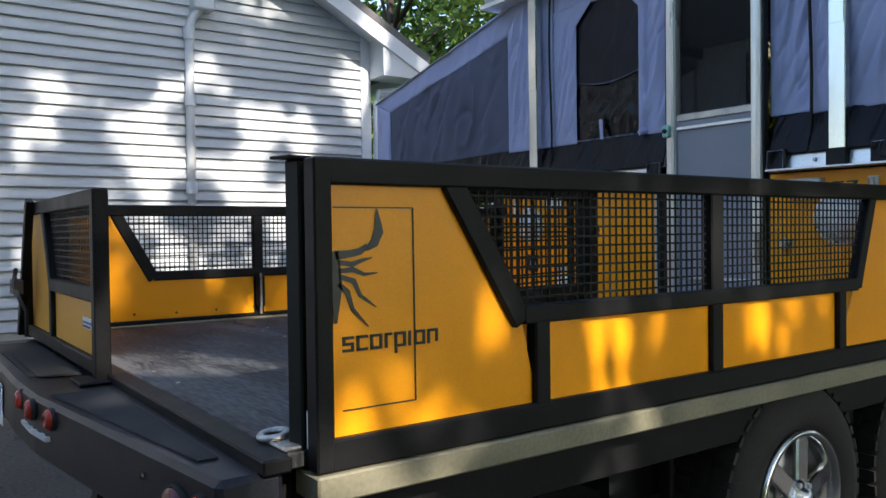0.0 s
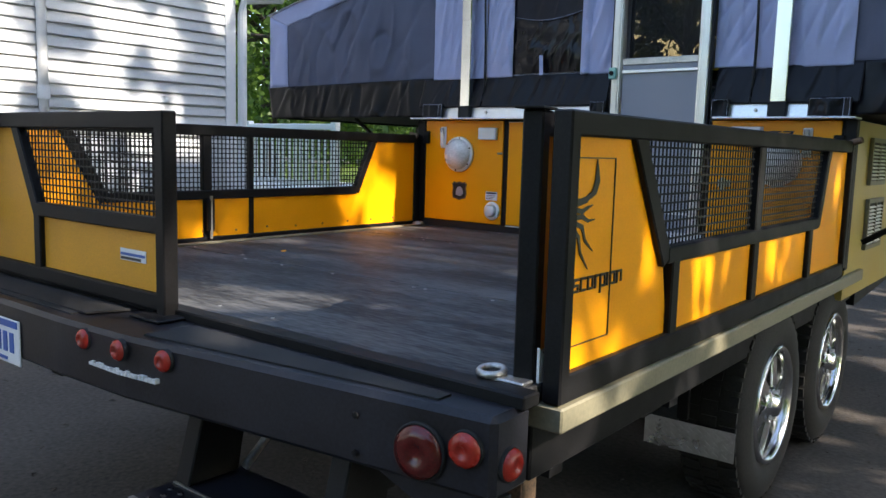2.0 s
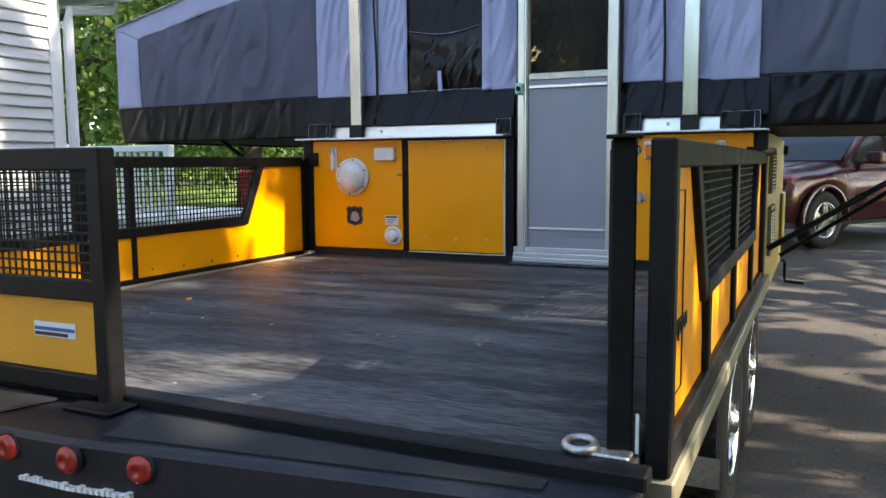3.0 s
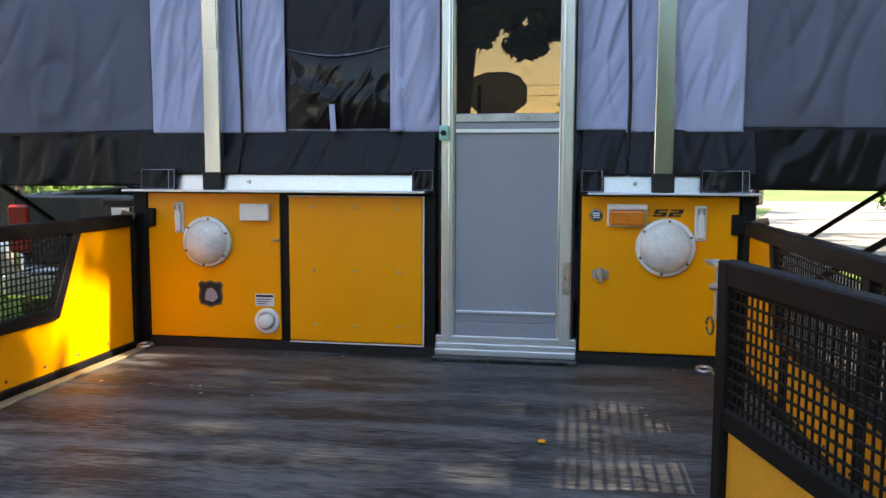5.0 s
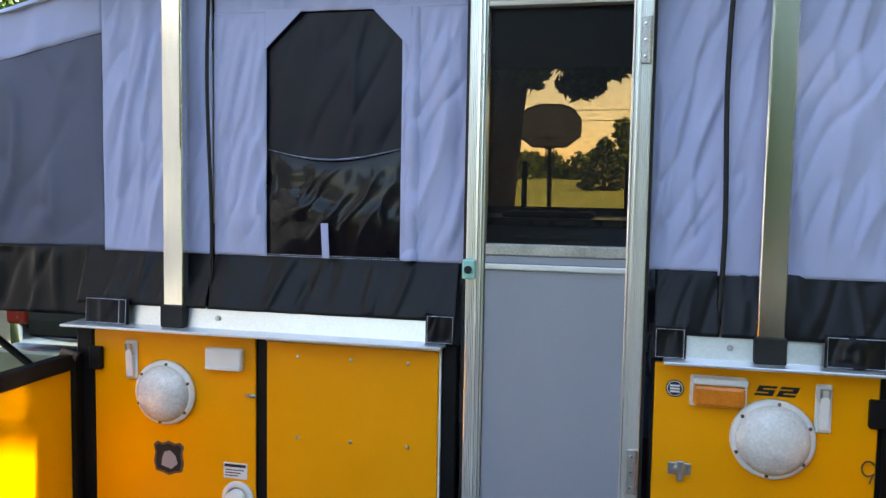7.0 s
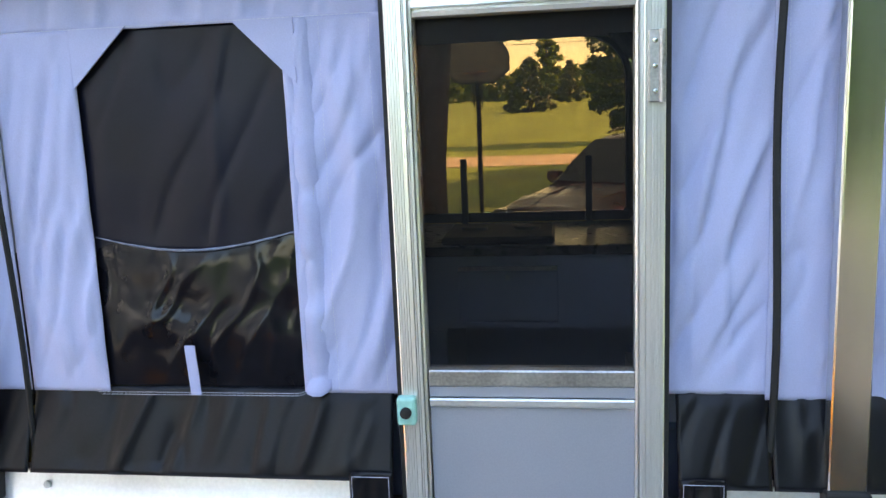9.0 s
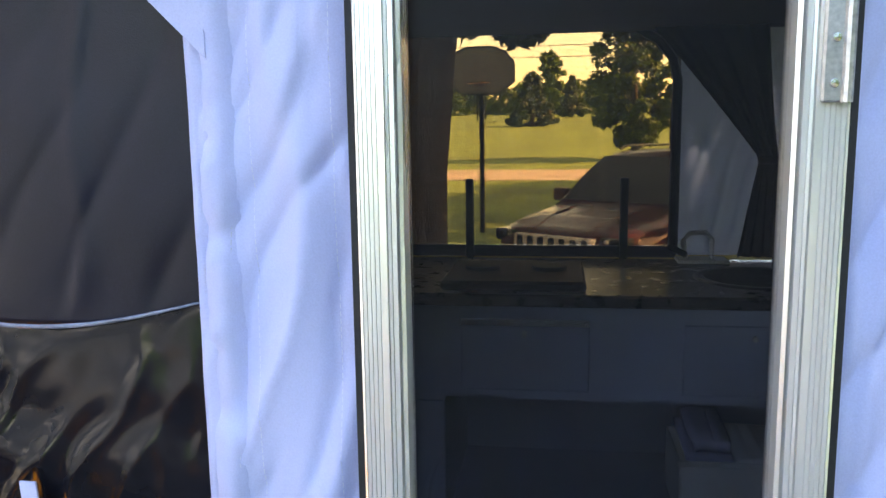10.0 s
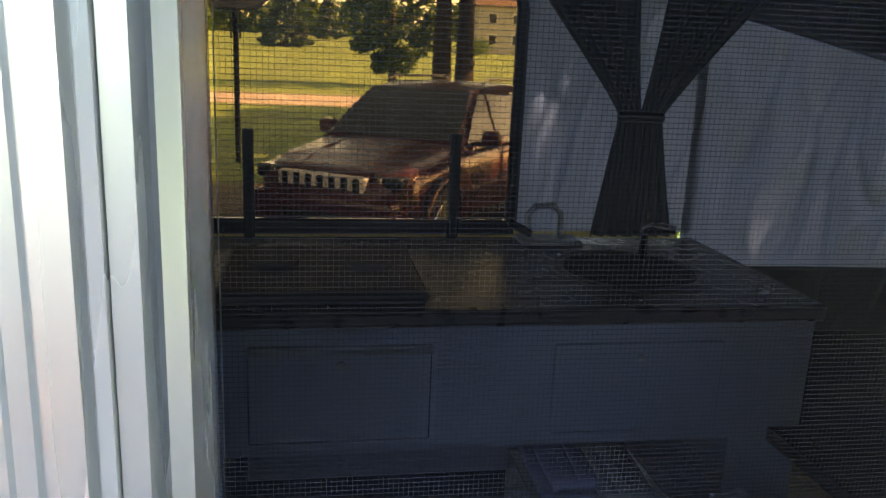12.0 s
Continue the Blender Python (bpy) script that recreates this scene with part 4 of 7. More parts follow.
def side_rail(name, x, out, label, rear_lo, rear_hi, front_lo, front_hi, low_posts, full_posts):
    """Upright frame along y with yellow panels below and at the ends, and a punched screen in the middle. out: the outer side."""
    t = thing(name, (x, -1.2, DECK), label, "side rail")
    y0, y1 = REAR + 0.070, -0.035
    w = 0.045
    bot, shelf, top = DECK + 0.012, 1.035, TOP - 0.025

    def fr(n, a, b, ww=0.044, dd=0.040):
        dd = {"mid_bar": 0.037, "diagonal_bar": 0.033, "lower_post": 0.035, "post": 0.031}.get(n, dd)
        part(n, beam((x, a[0], a[1]), (x, b[0], b[1]), dd, ww, 0.004, up=(0, -(b[1] - a[1]), b[0] - a[0]) if abs(b[0] - a[0]) > 1e-6 else (0, 1, 0)), BLACK_FRAME, t)
    fr("top_bar", (y0 - 0.018, top), (y1, top), 0.05)
    fr("bottom_bar", (y0, 0.806), (y1, 0.806), 0.060)
    fr("end_post", (y0, 0.777), (y0, TOP), 0.037, 0.044)
    fr("end_post", (y1, bot), (y1, TOP), 0.045, 0.045)
    fr("mid_bar", (rear_lo, shelf), (front_lo, shelf), 0.042)
    fr("diagonal_bar", (rear_lo, shelf - 0.015), (rear_hi, top - 0.012), 0.052)
    fr("diagonal_bar", (front_lo, shelf - 0.01), (front_hi, top - 0.012), 0.042)
    for y in low_posts:
        fr("lower_post", (y, bot), (y, shelf), 0.045)
    for y, ww in full_posts:
        fr("post", (y, bot), (y, top), ww)
    px = x - 0.003 * out
    # end panels and lower panels, each a sheet of its own
    def sheet(pts):
        part("panel", prism(pts, px - 0.004, px + 0.004, 'x'), YELLOW, t, "glossy yellow panel")
    sheet([(y0, bot), (low_posts[0] if low_posts else rear_lo, bot), (rear_lo, shelf), (rear_hi, top), (y0, top)])
    sheet([(low_posts[-1] if low_posts else front_lo, bot), (y1, bot), (y1, top), (front_hi, top), (front_lo, shelf)])
    stops = [low_posts[0] if low_posts else rear_lo] + [y for y, _ in full_posts] + [low_posts[-1] if low_posts else front_lo]
    stops = sorted(set(stops))
    for a, b in zip(stops, stops[1:]):
        sheet([(a, bot), (b, bot), (b, shelf), (a, shelf)])
    poly = [(rear_lo, shelf), (front_lo, shelf), (front_hi, top), (rear_hi, top)]
    wire_screen("screen", poly, lambda a, b, o: (x - 0.006 * out + o, a, b), t)
    rng = random.Random(int(abs(x) * 1000))
    for y in np.arange(y0 + 0.10, y1 - 0.02, 0.19):
        part("rivet", turned([(0.006, 0), (0.005, 0.003), (0, 0.004)], (px - 0.004 * out, float(y), bot + 0.05 + rng.uniform(-0.004, 0.004)), (-out, 0, 0), 8), RUST, t)
    return t, y0, y1, top


rail_r, ry0, ry1, rtop = side_rail("side_rail_panel", XR, 1, "black steel side rail with yellow panels and dark emblem", -1.94, -2.13, -0.50, -0.40, [-1.885, -0.60], [(-1.245, 0.05)])
rail_l, _, _, _ = side_rail("side_rail_panel", XL, -1, "black steel side rail with yellow panels and rivets", -2.05, -2.215, -0.555, -0.41, [], [(-1.545, 0.05), (-1.29, 0.028)])


hl = part("latch_handle", block(XL + 0.024, XL + 0.045, -1.565, -1.525, 0.865, 1.015, 0.006), BLACK_FRAME, rail_l, "black latch handle")
part("latch_rod", tube([(XL + 0.04, -1.545, 0.83), (XL + 0.04, -1.545, 1.03)], 0.007, 8), STEEL, hl)


def emblem():
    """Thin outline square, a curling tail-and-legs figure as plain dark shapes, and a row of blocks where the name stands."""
    x = XR + 0.0025
    def flat(n, pts):
        part(n, prism(pts, x, x + 0.0015, 'x'), INK, rail_r)
    for a, b in (((-2.40, 1.268), (-2.222, 1.268)), ((-2.222, 1.268), (-2.220, 0.884)), ((-2.220, 0.884), (-2.385, 0.884))):
        part("emblem_line", beam((x, *a), (x, *b), 0.0025, 0.0025), INK, rail_r)
    # tail
    def ribbon(n, pts, ws):
        left, right = [], []
        for k, (p, w) in enumerate(zip(pts, ws)):
            a, b = Vector(pts[max(0, k - 1)]), Vector(pts[min(len(pts) - 1, k + 1)])
            d = (b - a).normalized()
            s = Vector((-d.y, d.x)) * w / 2
            left.append(tuple(Vector(p) + s))
            right.append(tuple(Vector(p) - s))
        flat(n, left + right[::-1])
    ribbon("emblem_tail", [(-2.306, 1.266), (-2.304, 1.245), (-2.302, 1.222), (-2.312, 1.200), (-2.330, 1.188)], [0.002, 0.012, 0.021, 0.019, 0.008])
    ribbon("emblem_tail", [(-2.328, 1.194), (-2.345, 1.184), (-2.368, 1.180), (-2.398, 1.178)], [0.011, 0.014, 0.014, 0.018])
    ribbon("emblem_leg", [(-2.392, 1.165), (-2.362, 1.160), (-2.336, 1.168), (-2.318, 1.172)], [0.009, 0.011, 0.007, 0.002])
    ribbon("emblem_leg", [(-2.392, 1.148), (-2.360, 1.150), (-2.335, 1.140), (-2.306, 1.142)], [0.009, 0.011, 0.007, 0.002])
    ribbon("emblem_leg", [(-2.390, 1.138), (-2.358, 1.128), (-2.345, 1.100), (-2.310, 1.076)], [0.010, 0.011, 0.008, 0.002])
    ribbon("emblem_leg", [(-2.392, 1.125), (-2.372, 1.108), (-2.362, 1.075), (-2.328, 1.040)], [0.010, 0.011, 0.008, 0.002])
    ribbon("emblem_body", [(-2.398, 1.185), (-2.396, 1.12), (-2.398, 1.05)], [0.014, 0.026, 0.006])
    y = -2.384
    for k, (w, up, down) in enumerate(((0.024, 0, 0), (0.024, 0, 0), (0.026, 0, 0), (0.016, 0, 0), (0.026, 0, 0.012), (0.007, 0.012, 0), (0.026, 0, 0), (0.025, 0, 0))):
        a, b, z0, z1 = y, y + w, 0.997, 1.021
        th = 0.0055
        if k in (0, 1, 2, 4, 6):
            for (p, q) in (((a, z0), (b, z0)), ((a, z1), (b, z1))):
                part("name_block", beam((x, p[0], p[1]), (x, q[0], q[1]), 0.003, th), INK, rail_r)
        if k in (1, 2, 3, 4, 6, 7, 5):
            part("name_block", beam((x, a + th / 2, z0 - down - th / 2), (x, a + th / 2, z1 + th / 2), 0.003, th, up=(0, 1, 0)), INK, rail_r)
        if k in (2, 4, 6, 7):
            part("name_block", beam((x, b - th / 2, z0), (x, b - th / 2, z1), 0.003, th, up=(0, 1, 0)), INK, rail_r)
        if k in (3, 7):
            part("name_block", beam((x, a, z1), (x, b, z1), 0.003, th), INK, rail_r)
        if k == 0:
            part("name_block", beam((x, a + th / 2, (z0 + z1) / 2), (x, a + th / 2, z1), 0.003, th, up=(0, 1, 0)), INK, rail_r)
            part("name_block", beam((x, b - th / 2, z0), (x, b - th / 2, (z0 + z1) / 2), 0.003, th, up=(0, 1, 0)), INK, rail_r)
            part("name_block", beam((x, a, (z0 + z1) / 2), (x, b, (z0 + z1) / 2), 0.003, th), INK, rail_r)
        y += w + 0.0065


emblem()


def gate(name, label, length, panel_label, latched):
    """A rear gate built along +x from its hinge at x = 0, rear face towards -y."""
    t = thing(name, (0, 0, DECK), label, "gate")
    bot, shelf, top = DECK + 0.012, 1.045, TOP - 0.025
    d = 0.30 * length
    e = d + 0.15

    def fr(n, a, b, ww=0.044, dd=0.040):
        dd = {"mid_bar": 0.037, "diagonal_bar": 0.033, "lower_post": 0.035, "hinge_post": 0.044}.get(n, dd)
        part(n, beam((a[0], 0, a[1]), (b[0], 0, b[1]), dd, ww, 0.004, up=(0, 0, 1) if abs(b[0] - a[0]) > abs(b[1] - a[1]) else (1, 0, 0)), BLACK_FRAME, t)
    fr("top_bar", (0, top), (length, top), 0.05)
    fr("bottom_bar", (0.02, bot + 0.02), (length, bot + 0.02), 0.045)
    fr("hinge_post", (0.02, bot - 0.01), (0.02, TOP), 0.045)
    fr("free_post", (length, DECK - 0.005), (length, TOP), 0.043, 0.046)
    fr("mid_bar", (e, shelf), (length, shelf), 0.045)
    fr("diagonal_bar", (e, shelf - 0.02), (d, top - 0.01), 0.045)
    fr("lower_post", (e, bot), (e, shelf), 0.045)

    def sheet(pts, lab):
        part("panel", prism(pts, -0.001, 0.007, 'y'), YELLOW_FADED, t, lab)
    sheet([(0.03, bot + 0.03), (e, bot + 0.03), (e, shelf), (d, top), (0.03, top)], panel_label)
    sheet([(e, bot + 0.03), (length - 0.02, bot + 0.03), (length - 0.02, shelf), (e, shelf)], panel_label)
    wire_screen("screen", [(e, shelf), (length - 0.02, shelf), (length - 0.02, top), (d, top)], lambda a, b, o: (a, 0.010 + o, b), t)
    part("foot_plate", block(length - 0.07, length + 0.07, -0.075, 0.06, DECK - 0.008, DECK + 0.001, 0.003), BLACK_FRAME, t)
    if not latched:
        return t
    # latch at the free end
    latch = part("latch", beam((length + 0.025, 0, TOP - 0.02), (length + 0.085, 0.01, TOP - 0.01), 0.03, 0.008), STEEL, t, "bent steel latch")
    part("latch_pin", tube([(length + 0.06, 0.005, TOP - 0.005), (length + 0.06, 0.005, TOP - 0.13)], 0.006, 8), STEEL, latch)
    part("latch_hook", tube([(length + 0.03, 0, TOP - 0.06), (length + 0.075, 0.01, TOP - 0.062)], 0.008, 6), STEEL, latch)
    pts = [(length + 0.075 + 0.018 * math.cos(a), 0.012, TOP - 0.145 + 0.018 * math.sin(a)) for a in np.linspace(0, 6.0, 14)]
    part("pull_ring", tube(pts, 0.0028, 6), RUST, latch)
    return t


gate_l = gate("rear_gate", "closed black rear gate with yellow panel and sticker", 1.255, "faded yellow gate panel", False)
st = part("sticker", block(1.255 - 0.235, 1.255 - 0.10, -0.0035, -0.0015, 0.93, 0.965), STICKER, gate_l, "white sticker with dark bars")
part("sticker_bar", block(1.255 - 0.232, 1.255 - 0.103, -0.0045, -0.0036, 0.945, 0.953), BLUE_INK, st)
part("sticker_bar", block(1.255 - 0.232, 1.255 - 0.125, -0.0045, -0.0036, 0.933, 0.941), INK, st)
# leaning lift strut and its chain
part("lift_bar", beam((0.03, -0.045, DECK + 0.02), (0.24, -0.035, TOP + 0.005), 0.03, 0.042, 0.003, up=(1, 0, 0)), BLACK_FRAME, gate_l)
part("strap", tube([(0.10, -0.07, 1.09), (0.17, -0.09, 1.03), (0.24, -0.075, 0.97), (0.27, -0.06, 0.93), (0.275, -0.06, 0.83)], 0.008, 6), RUBBER, gate_l, "black rubber strap")
part("latch_box", block(0.07, 0.20, -0.09, -0.055, 0.99, 1.05, 0.004), BLACK_FRAME, gate_l)
gate_r = gate("rear_gate", "black rear gate swung open along the deck", 1.075, "faded yellow gate panel", True)
part("cap_plate", block(-0.03, 0.060, -0.030, 0.030, TOP + 0.0005, TOP + 0.006, 0.001), BLACK_FRAME, gate_r, "flat black cap plate")
gate_l.matrix_basis = pose(XL, REAR - 0.055, DECK)
gate_r.matrix_basis = pose(XR - 0.065, REAR + 0.05, DECK, 0, 0, 103.5)


# ---- cabin box ----
BX0, BX1, BOX_B = -1.09, 1.335, 1.96     # box sides and far wall
FAR = 1.86                               # far canvas wall


def build_cabin():
    t = thing("camper_cabin", (0.12, 1.0, 0.62), "yellow camper box with black edges and aluminium ledge", "camper")
    for a, b in ((BX0, 0.164), (0.712, BX1)):
        part("rear_wall", block(a, b, 0.0, 0.035, 0.815, 1.452, 0.004), BLACK_FRAME, t, "black edged rear wall")
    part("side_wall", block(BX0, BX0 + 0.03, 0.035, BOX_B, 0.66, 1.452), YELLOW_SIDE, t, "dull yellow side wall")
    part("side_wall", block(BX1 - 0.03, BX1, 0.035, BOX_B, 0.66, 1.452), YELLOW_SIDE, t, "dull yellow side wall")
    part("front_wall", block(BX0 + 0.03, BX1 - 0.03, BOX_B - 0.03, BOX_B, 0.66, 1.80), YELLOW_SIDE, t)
    part("corner_post", block(BX1 - 0.035, BX1 + 0.012, -0.014, 0.04, 0.80, 1.452, 0.004), BLACK_FRAME, t, "black corner post")
    part("corner_post", block(BX0 - 0.012, BX0 + 0.05, -0.014, 0.04, 0.80, 1.452, 0.004), BLACK_FRAME, t, "black corner post")
    part("floor", block(BX0 + 0.03, BX1 - 0.03, 0.0, BOX_B - 0.03, 0.70, 0.845), VINYL_FLOOR, t, "dark cabin floor")
    part("kick_strip", block(BX0 + 0.05, 0.16, -0.006, 0.0, 0.812, 0.85), RUBBER, t)
    part("kick_strip", block(0.715, BX1 - 0.03, -0.006, 0.0, 0.812, 0.85), RUBBER, t)
    # yellow rear panels
    pl = part("panel", block(-1.037, -0.47, -0.012, -0.001, 0.855, 1.447, 0.003), YELLOW, t, "glossy yellow rear panel")
    pa = part("access_panel", block(-0.428, 0.113, -0.020, -0.001, 0.858, 1.437, 0.003), YELLOW, t, "yellow riveted access panel")
    pr = part("panel", block(0.722, 1.287, -0.012, -0.001, 0.857, 1.447, 0.003), YELLOW, t, "glossy yellow rear panel")
    for z in (0.853, 1.440):
        part("seal_line", block(-0.432, 0.118, -0.0165, -0.002, z - 0.004, z + 0.001), WHITE, pa)
    for x in (0.1165,):
        part("seal_line", block(x - 0.002, x + 0.003, -0.0165, -0.002, 0.853, 1.440), WHITE, pa)
    for x in (-0.325, -0.155, 0.022):
        for z in (0.925, 1.145, 1.395):
            part("rivet", turned([(0.0062, 0), (0.0055, 0.003), (0, 0.0045)], (x, -0.020, z), (0, -1, 0), 10), STEEL, pa)
    # aluminium ledge and lip
    for a, b in ((BX0 - 0.02, 0.135), (0.742, BX1 + 0.015)):
        part("ledge_lip", block(a, b, -0.084, 0.045, 1.4535, 1.462, 0.002), ALU_TRIM, t, "bright aluminium lip")
    for a, b in ((-0.93, 0.10), (0.775, 1.17)):
        part("ledge", prism([(-0.006, 1.462), (0.03, 1.462), (0.03, 1.527), (0.004, 1.527)], a, b, 'x'), ALU_TRIM, t, "bright aluminium ledge")
    for x in (-0.60, 0.915):
        part("bolt", turned([(0.009, 0), (0.008, 0.006), (0, 0.007)], (x, -0.004, 1.495), (0, -1, 0), 8), STEEL, t)
    # black protective sleeves
    for a, b in ((-1.055, -0.90), (0.075, 0.162), (0.715, 0.80), (1.145, 1.32)):
        s = cloth("sleeve", [(a, -0.028, 1.458), (b, -0.028, 1.458), (b, -0.022, 1.548), (a, -0.022, 1.548)], FAB_BLACK, t, "black vinyl corner sleeve", 14, 10, 0.009, 14, a)
        for inset in (0.006, b - a - 0.03):
            if inset < 0.02 or b - a > 0.12:
                loop = [(a + inset, -0.037, 1.466), (b - 0.006, -0.037, 1.466), (b - 0.006, -0.032, 1.542), (a + inset, -0.032, 1.542)]
                part("sleeve_seam", tube(loop, 0.0008, 5, closed=True), STITCH, s, "pale stitched seam")
    # hinge brackets where the rails meet the box
    for x, o in ((BX1 - 0.075, 1), (BX0 + 0.045, -1)):
        hb = part("rail_bracket", block(x, x + 0.045, -0.032, -0.012, 1.31, 1.385, 0.004), BLACK_FRAME, t)
        part("bracket_pin", tube([(x + 0.02 + 0.05 * o, -0.045, 1.35), (x + 0.02 + 0.10 * o, -0.06, 1.365)], 0.014, 10), RUST, hb, "rusty clamp")
    # fixtures, each resting on its panel
    def disc(name, x, z, prof, mat, par, lab="", y=-0.012, n=36):
        return part(name, turned(prof, (x, y, z), (0, -1, 0), n), mat, par, lab, True)
    for x, z, r, par in ((-0.775, 1.251, 0.103, pl), (1.029, 1.26, 0.108, pr)):
        b = disc("porch_light", x, z, [(0, 0.001), (r, 0.001), (r, 0.016), (r * 0.94, 0.022), (r * 0.86, 0.022)], WHITE, t, "round white porch light", n=40)
        disc("lens", x, z, [(r * 0.88, 0.018), (r * 0.86, 0.030), (r * 0.7, 0.050), (r * 0.4, 0.064), (r * 0.12, 0.068), (0, 0.064)], LENS, b, "milky ribbed lens")
        for k in range(6):
            a = math.pi / 3 * k + 0.4
            part("screw", turned([(0.005, 0.021), (0.005, 0.025), (0, 0.026)], (x + r * 0.91 * math.cos(a), -0.012, z + r * 0.91 * math.sin(a)), (0, -1, 0), 8), RUST, b)
    for x, z0, z1 in ((-0.897, 1.285, 1.412), (1.152, 1.285, 1.415)):
        lt = part("toggle_latch", block(x - 0.021, x + 0.021, -0.020, -0.012, z0, z1, 0.004), WHITE, t, "white draw latch")
        part("lever", beam((x, -0.026, z0 + 0.01), (x, -0.030, z1 - 0.03), 0.026, 0.012, 0.003, up=(0, -1, 0)), WHITE, lt)
        part("hook", tube([(x - 0.010, -0.03, z1 - 0.045), (x - 0.010, -0.036, z1 - 0.01), (x + 0.010, -0.036, z1 - 0.01), (x + 0.010, -0.03, z1 - 0.045)], 0.004, 6), STEEL, lt)
    wb = part("outlet_box", block(-0.628, -0.505, -0.040, -0.012, 1.338, 1.407, 0.006, seg=2), WHITE, t, "white flip-cover outlet box")
    part("cover_lip", block(-0.624, -0.509, -0.044, -0.040, 1.342, 1.351), WHITE, wb)
    def shield(k, y_out, mat, par, lab=""):
        out = [(-0.054, 0.040), (-0.040, 0.052), (-0.022, 0.047), (0.0, 0.055), (0.022, 0.047), (0.040, 0.052), (0.054, 0.040), (0.048, 0.016), (0.053, -0.016), (0.046, -0.044), (0.022, -0.049), (0.0, -0.057), (-0.022, -0.049), (-0.046, -0.044), (-0.053, -0.016), (-0.048, 0.016)]
        return part("shield_badge" if not lab == "" else "badge_field", prism([(-0.770 + a * k, 1.037 + b * k) for a, b in out], y_out, -0.0121, 'y'), mat, par, lab)
    so = shield(1.0, -0.0142, RUST, pl, "worn brown shield-shaped badge")
    shield(0.86, -0.0150, RUBBER, so)
    part("badge_shape", prism([(-0.795, 1.012), (-0.760, 1.002), (-0.738, 1.020), (-0.745, 1.046), (-0.764, 1.062), (-0.784, 1.056), (-0.792, 1.036)], -0.0158, -0.0145, 'y'), DOOR_SKIN, so, "pale grey rounded shape")
    stc = part("sticker", block(-0.577, -0.497, -0.0145, -0.012, 0.992, 1.042), STICKER, pl, "white warning sticker")
    part("sticker_bar", block(-0.573, -0.501, -0.0155, -0.0146, 1.029, 1.038), INK, stc)
    for k in range(3):
        part("sticker_bar", block(-0.571, -0.508 - 0.01 * k, -0.0155, -0.0146, 1.018 - k * 0.009, 1.021 - k * 0.009), INK, stc)
    rv = disc("round_vent", -0.527, 0.932, [(0, 0.001), (0.053, 0.001), (0.053, 0.009), (0.046, 0.014), (0.036, 0.012), (0.034, 0.006)], WHITE, t, "round white vent cap")
    disc("vent_cap", -0.527, 0.932, [(0.030, 0.004), (0.030, 0.030), (0.024, 0.034), (0, 0.035)], WHITE, rv)
    part("wing_screw", tube([(-0.50, -0.014, 1.262), (-0.478, -0.026, 1.262), (-0.466, -0.020, 1.262)], 0.006, 6), STEEL, pl)
    al = part("amber_light", block(0.815, 0.962, -0.026, -0.012, 1.335, 1.420, 0.006, seg=2), WHITE, t, "amber porch light in white housing")
    part("lens", block(0.822, 0.955, -0.052, -0.026, 1.341, 1.398, 0.010, seg=2), AMBER, al, "amber ribbed lens")
    part("hood", block(0.817, 0.960, -0.050, -0.026, 1.399, 1.418, 0.004), WHITE, al)
    rs = disc("round_sticker", 0.776, 1.377, [(0, 0.001), (0.024, 0.001), (0.024, 0.0022), (0, 0.0022)], INK, pr, "round black and white sticker", n=28)
    disc("sticker_ring", 0.776, 1.377, [(0.019, 0.0023), (0.021, 0.0023), (0.021, 0.0028), (0.019, 0.0028)], STICKER, rs)
    for k in range(3):
        part("sticker_bar", block(0.763, 0.789, -0.0152, -0.0143, 1.366 + k * 0.008, 1.371 + k * 0.008), STICKER, rs)
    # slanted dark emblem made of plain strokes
    for left, high, low in ((0.980, (0.0, 0.30), (0.70, 1.0)), (1.036, (0.70, 1.0), (0.0, 0.30))):
        wide, base, tall, th, lean = 0.046, 1.374, 0.027, 0.0062, 0.45
        def stroke(u0, u1, z0, z1):
            pts = [(left + u0 * wide + lean * z0, base + z0), (left + u1 * wide + lean * z0, base + z0), (left + u1 * wide + lean * z1, base + z1), (left + u0 * wide + lean * z1, base + z1)]
            part("emblem_stroke", prism(pts, -0.0145, -0.0122, 'y'), INK, pr)
        half = (tall - th) / 2
        for z in (0.0, half, tall - th):
            stroke(0.0, 1.0, z, z + th)
        stroke(*high, half + th, tall - th)
        stroke(*low, th, half)
    cl = part("cam_latch", block(0.765, 0.826, -0.017, -0.012, 1.138, 1.172, 0.003), STEEL, t, "small steel cam latch")
    part("latch_body", turned([(0.017, 0), (0.017, 0.014), (0.010, 0.018), (0, 0.018)], (0.797, -0.015, 1.155), (0, -1, 0), 16), STEEL, cl)
    part("latch_tab", block(0.788, 0.806, -0.036, -0.028, 1.125, 1.182, 0.003), STEEL, cl)
    for x, z in ((1.268, 1.20), (1.262, 0.965)):
        pts = [(x + 0.016 * math.cos(a), -0.016, z + 0.02 * math.sin(a)) for a in np.linspace(0.6, 5.6, 14)] + [(x + 0.004, -0.016, z - 0.04)]
        part("wire_clip", tube(pts, 0.0022, 6), RUST, pr)
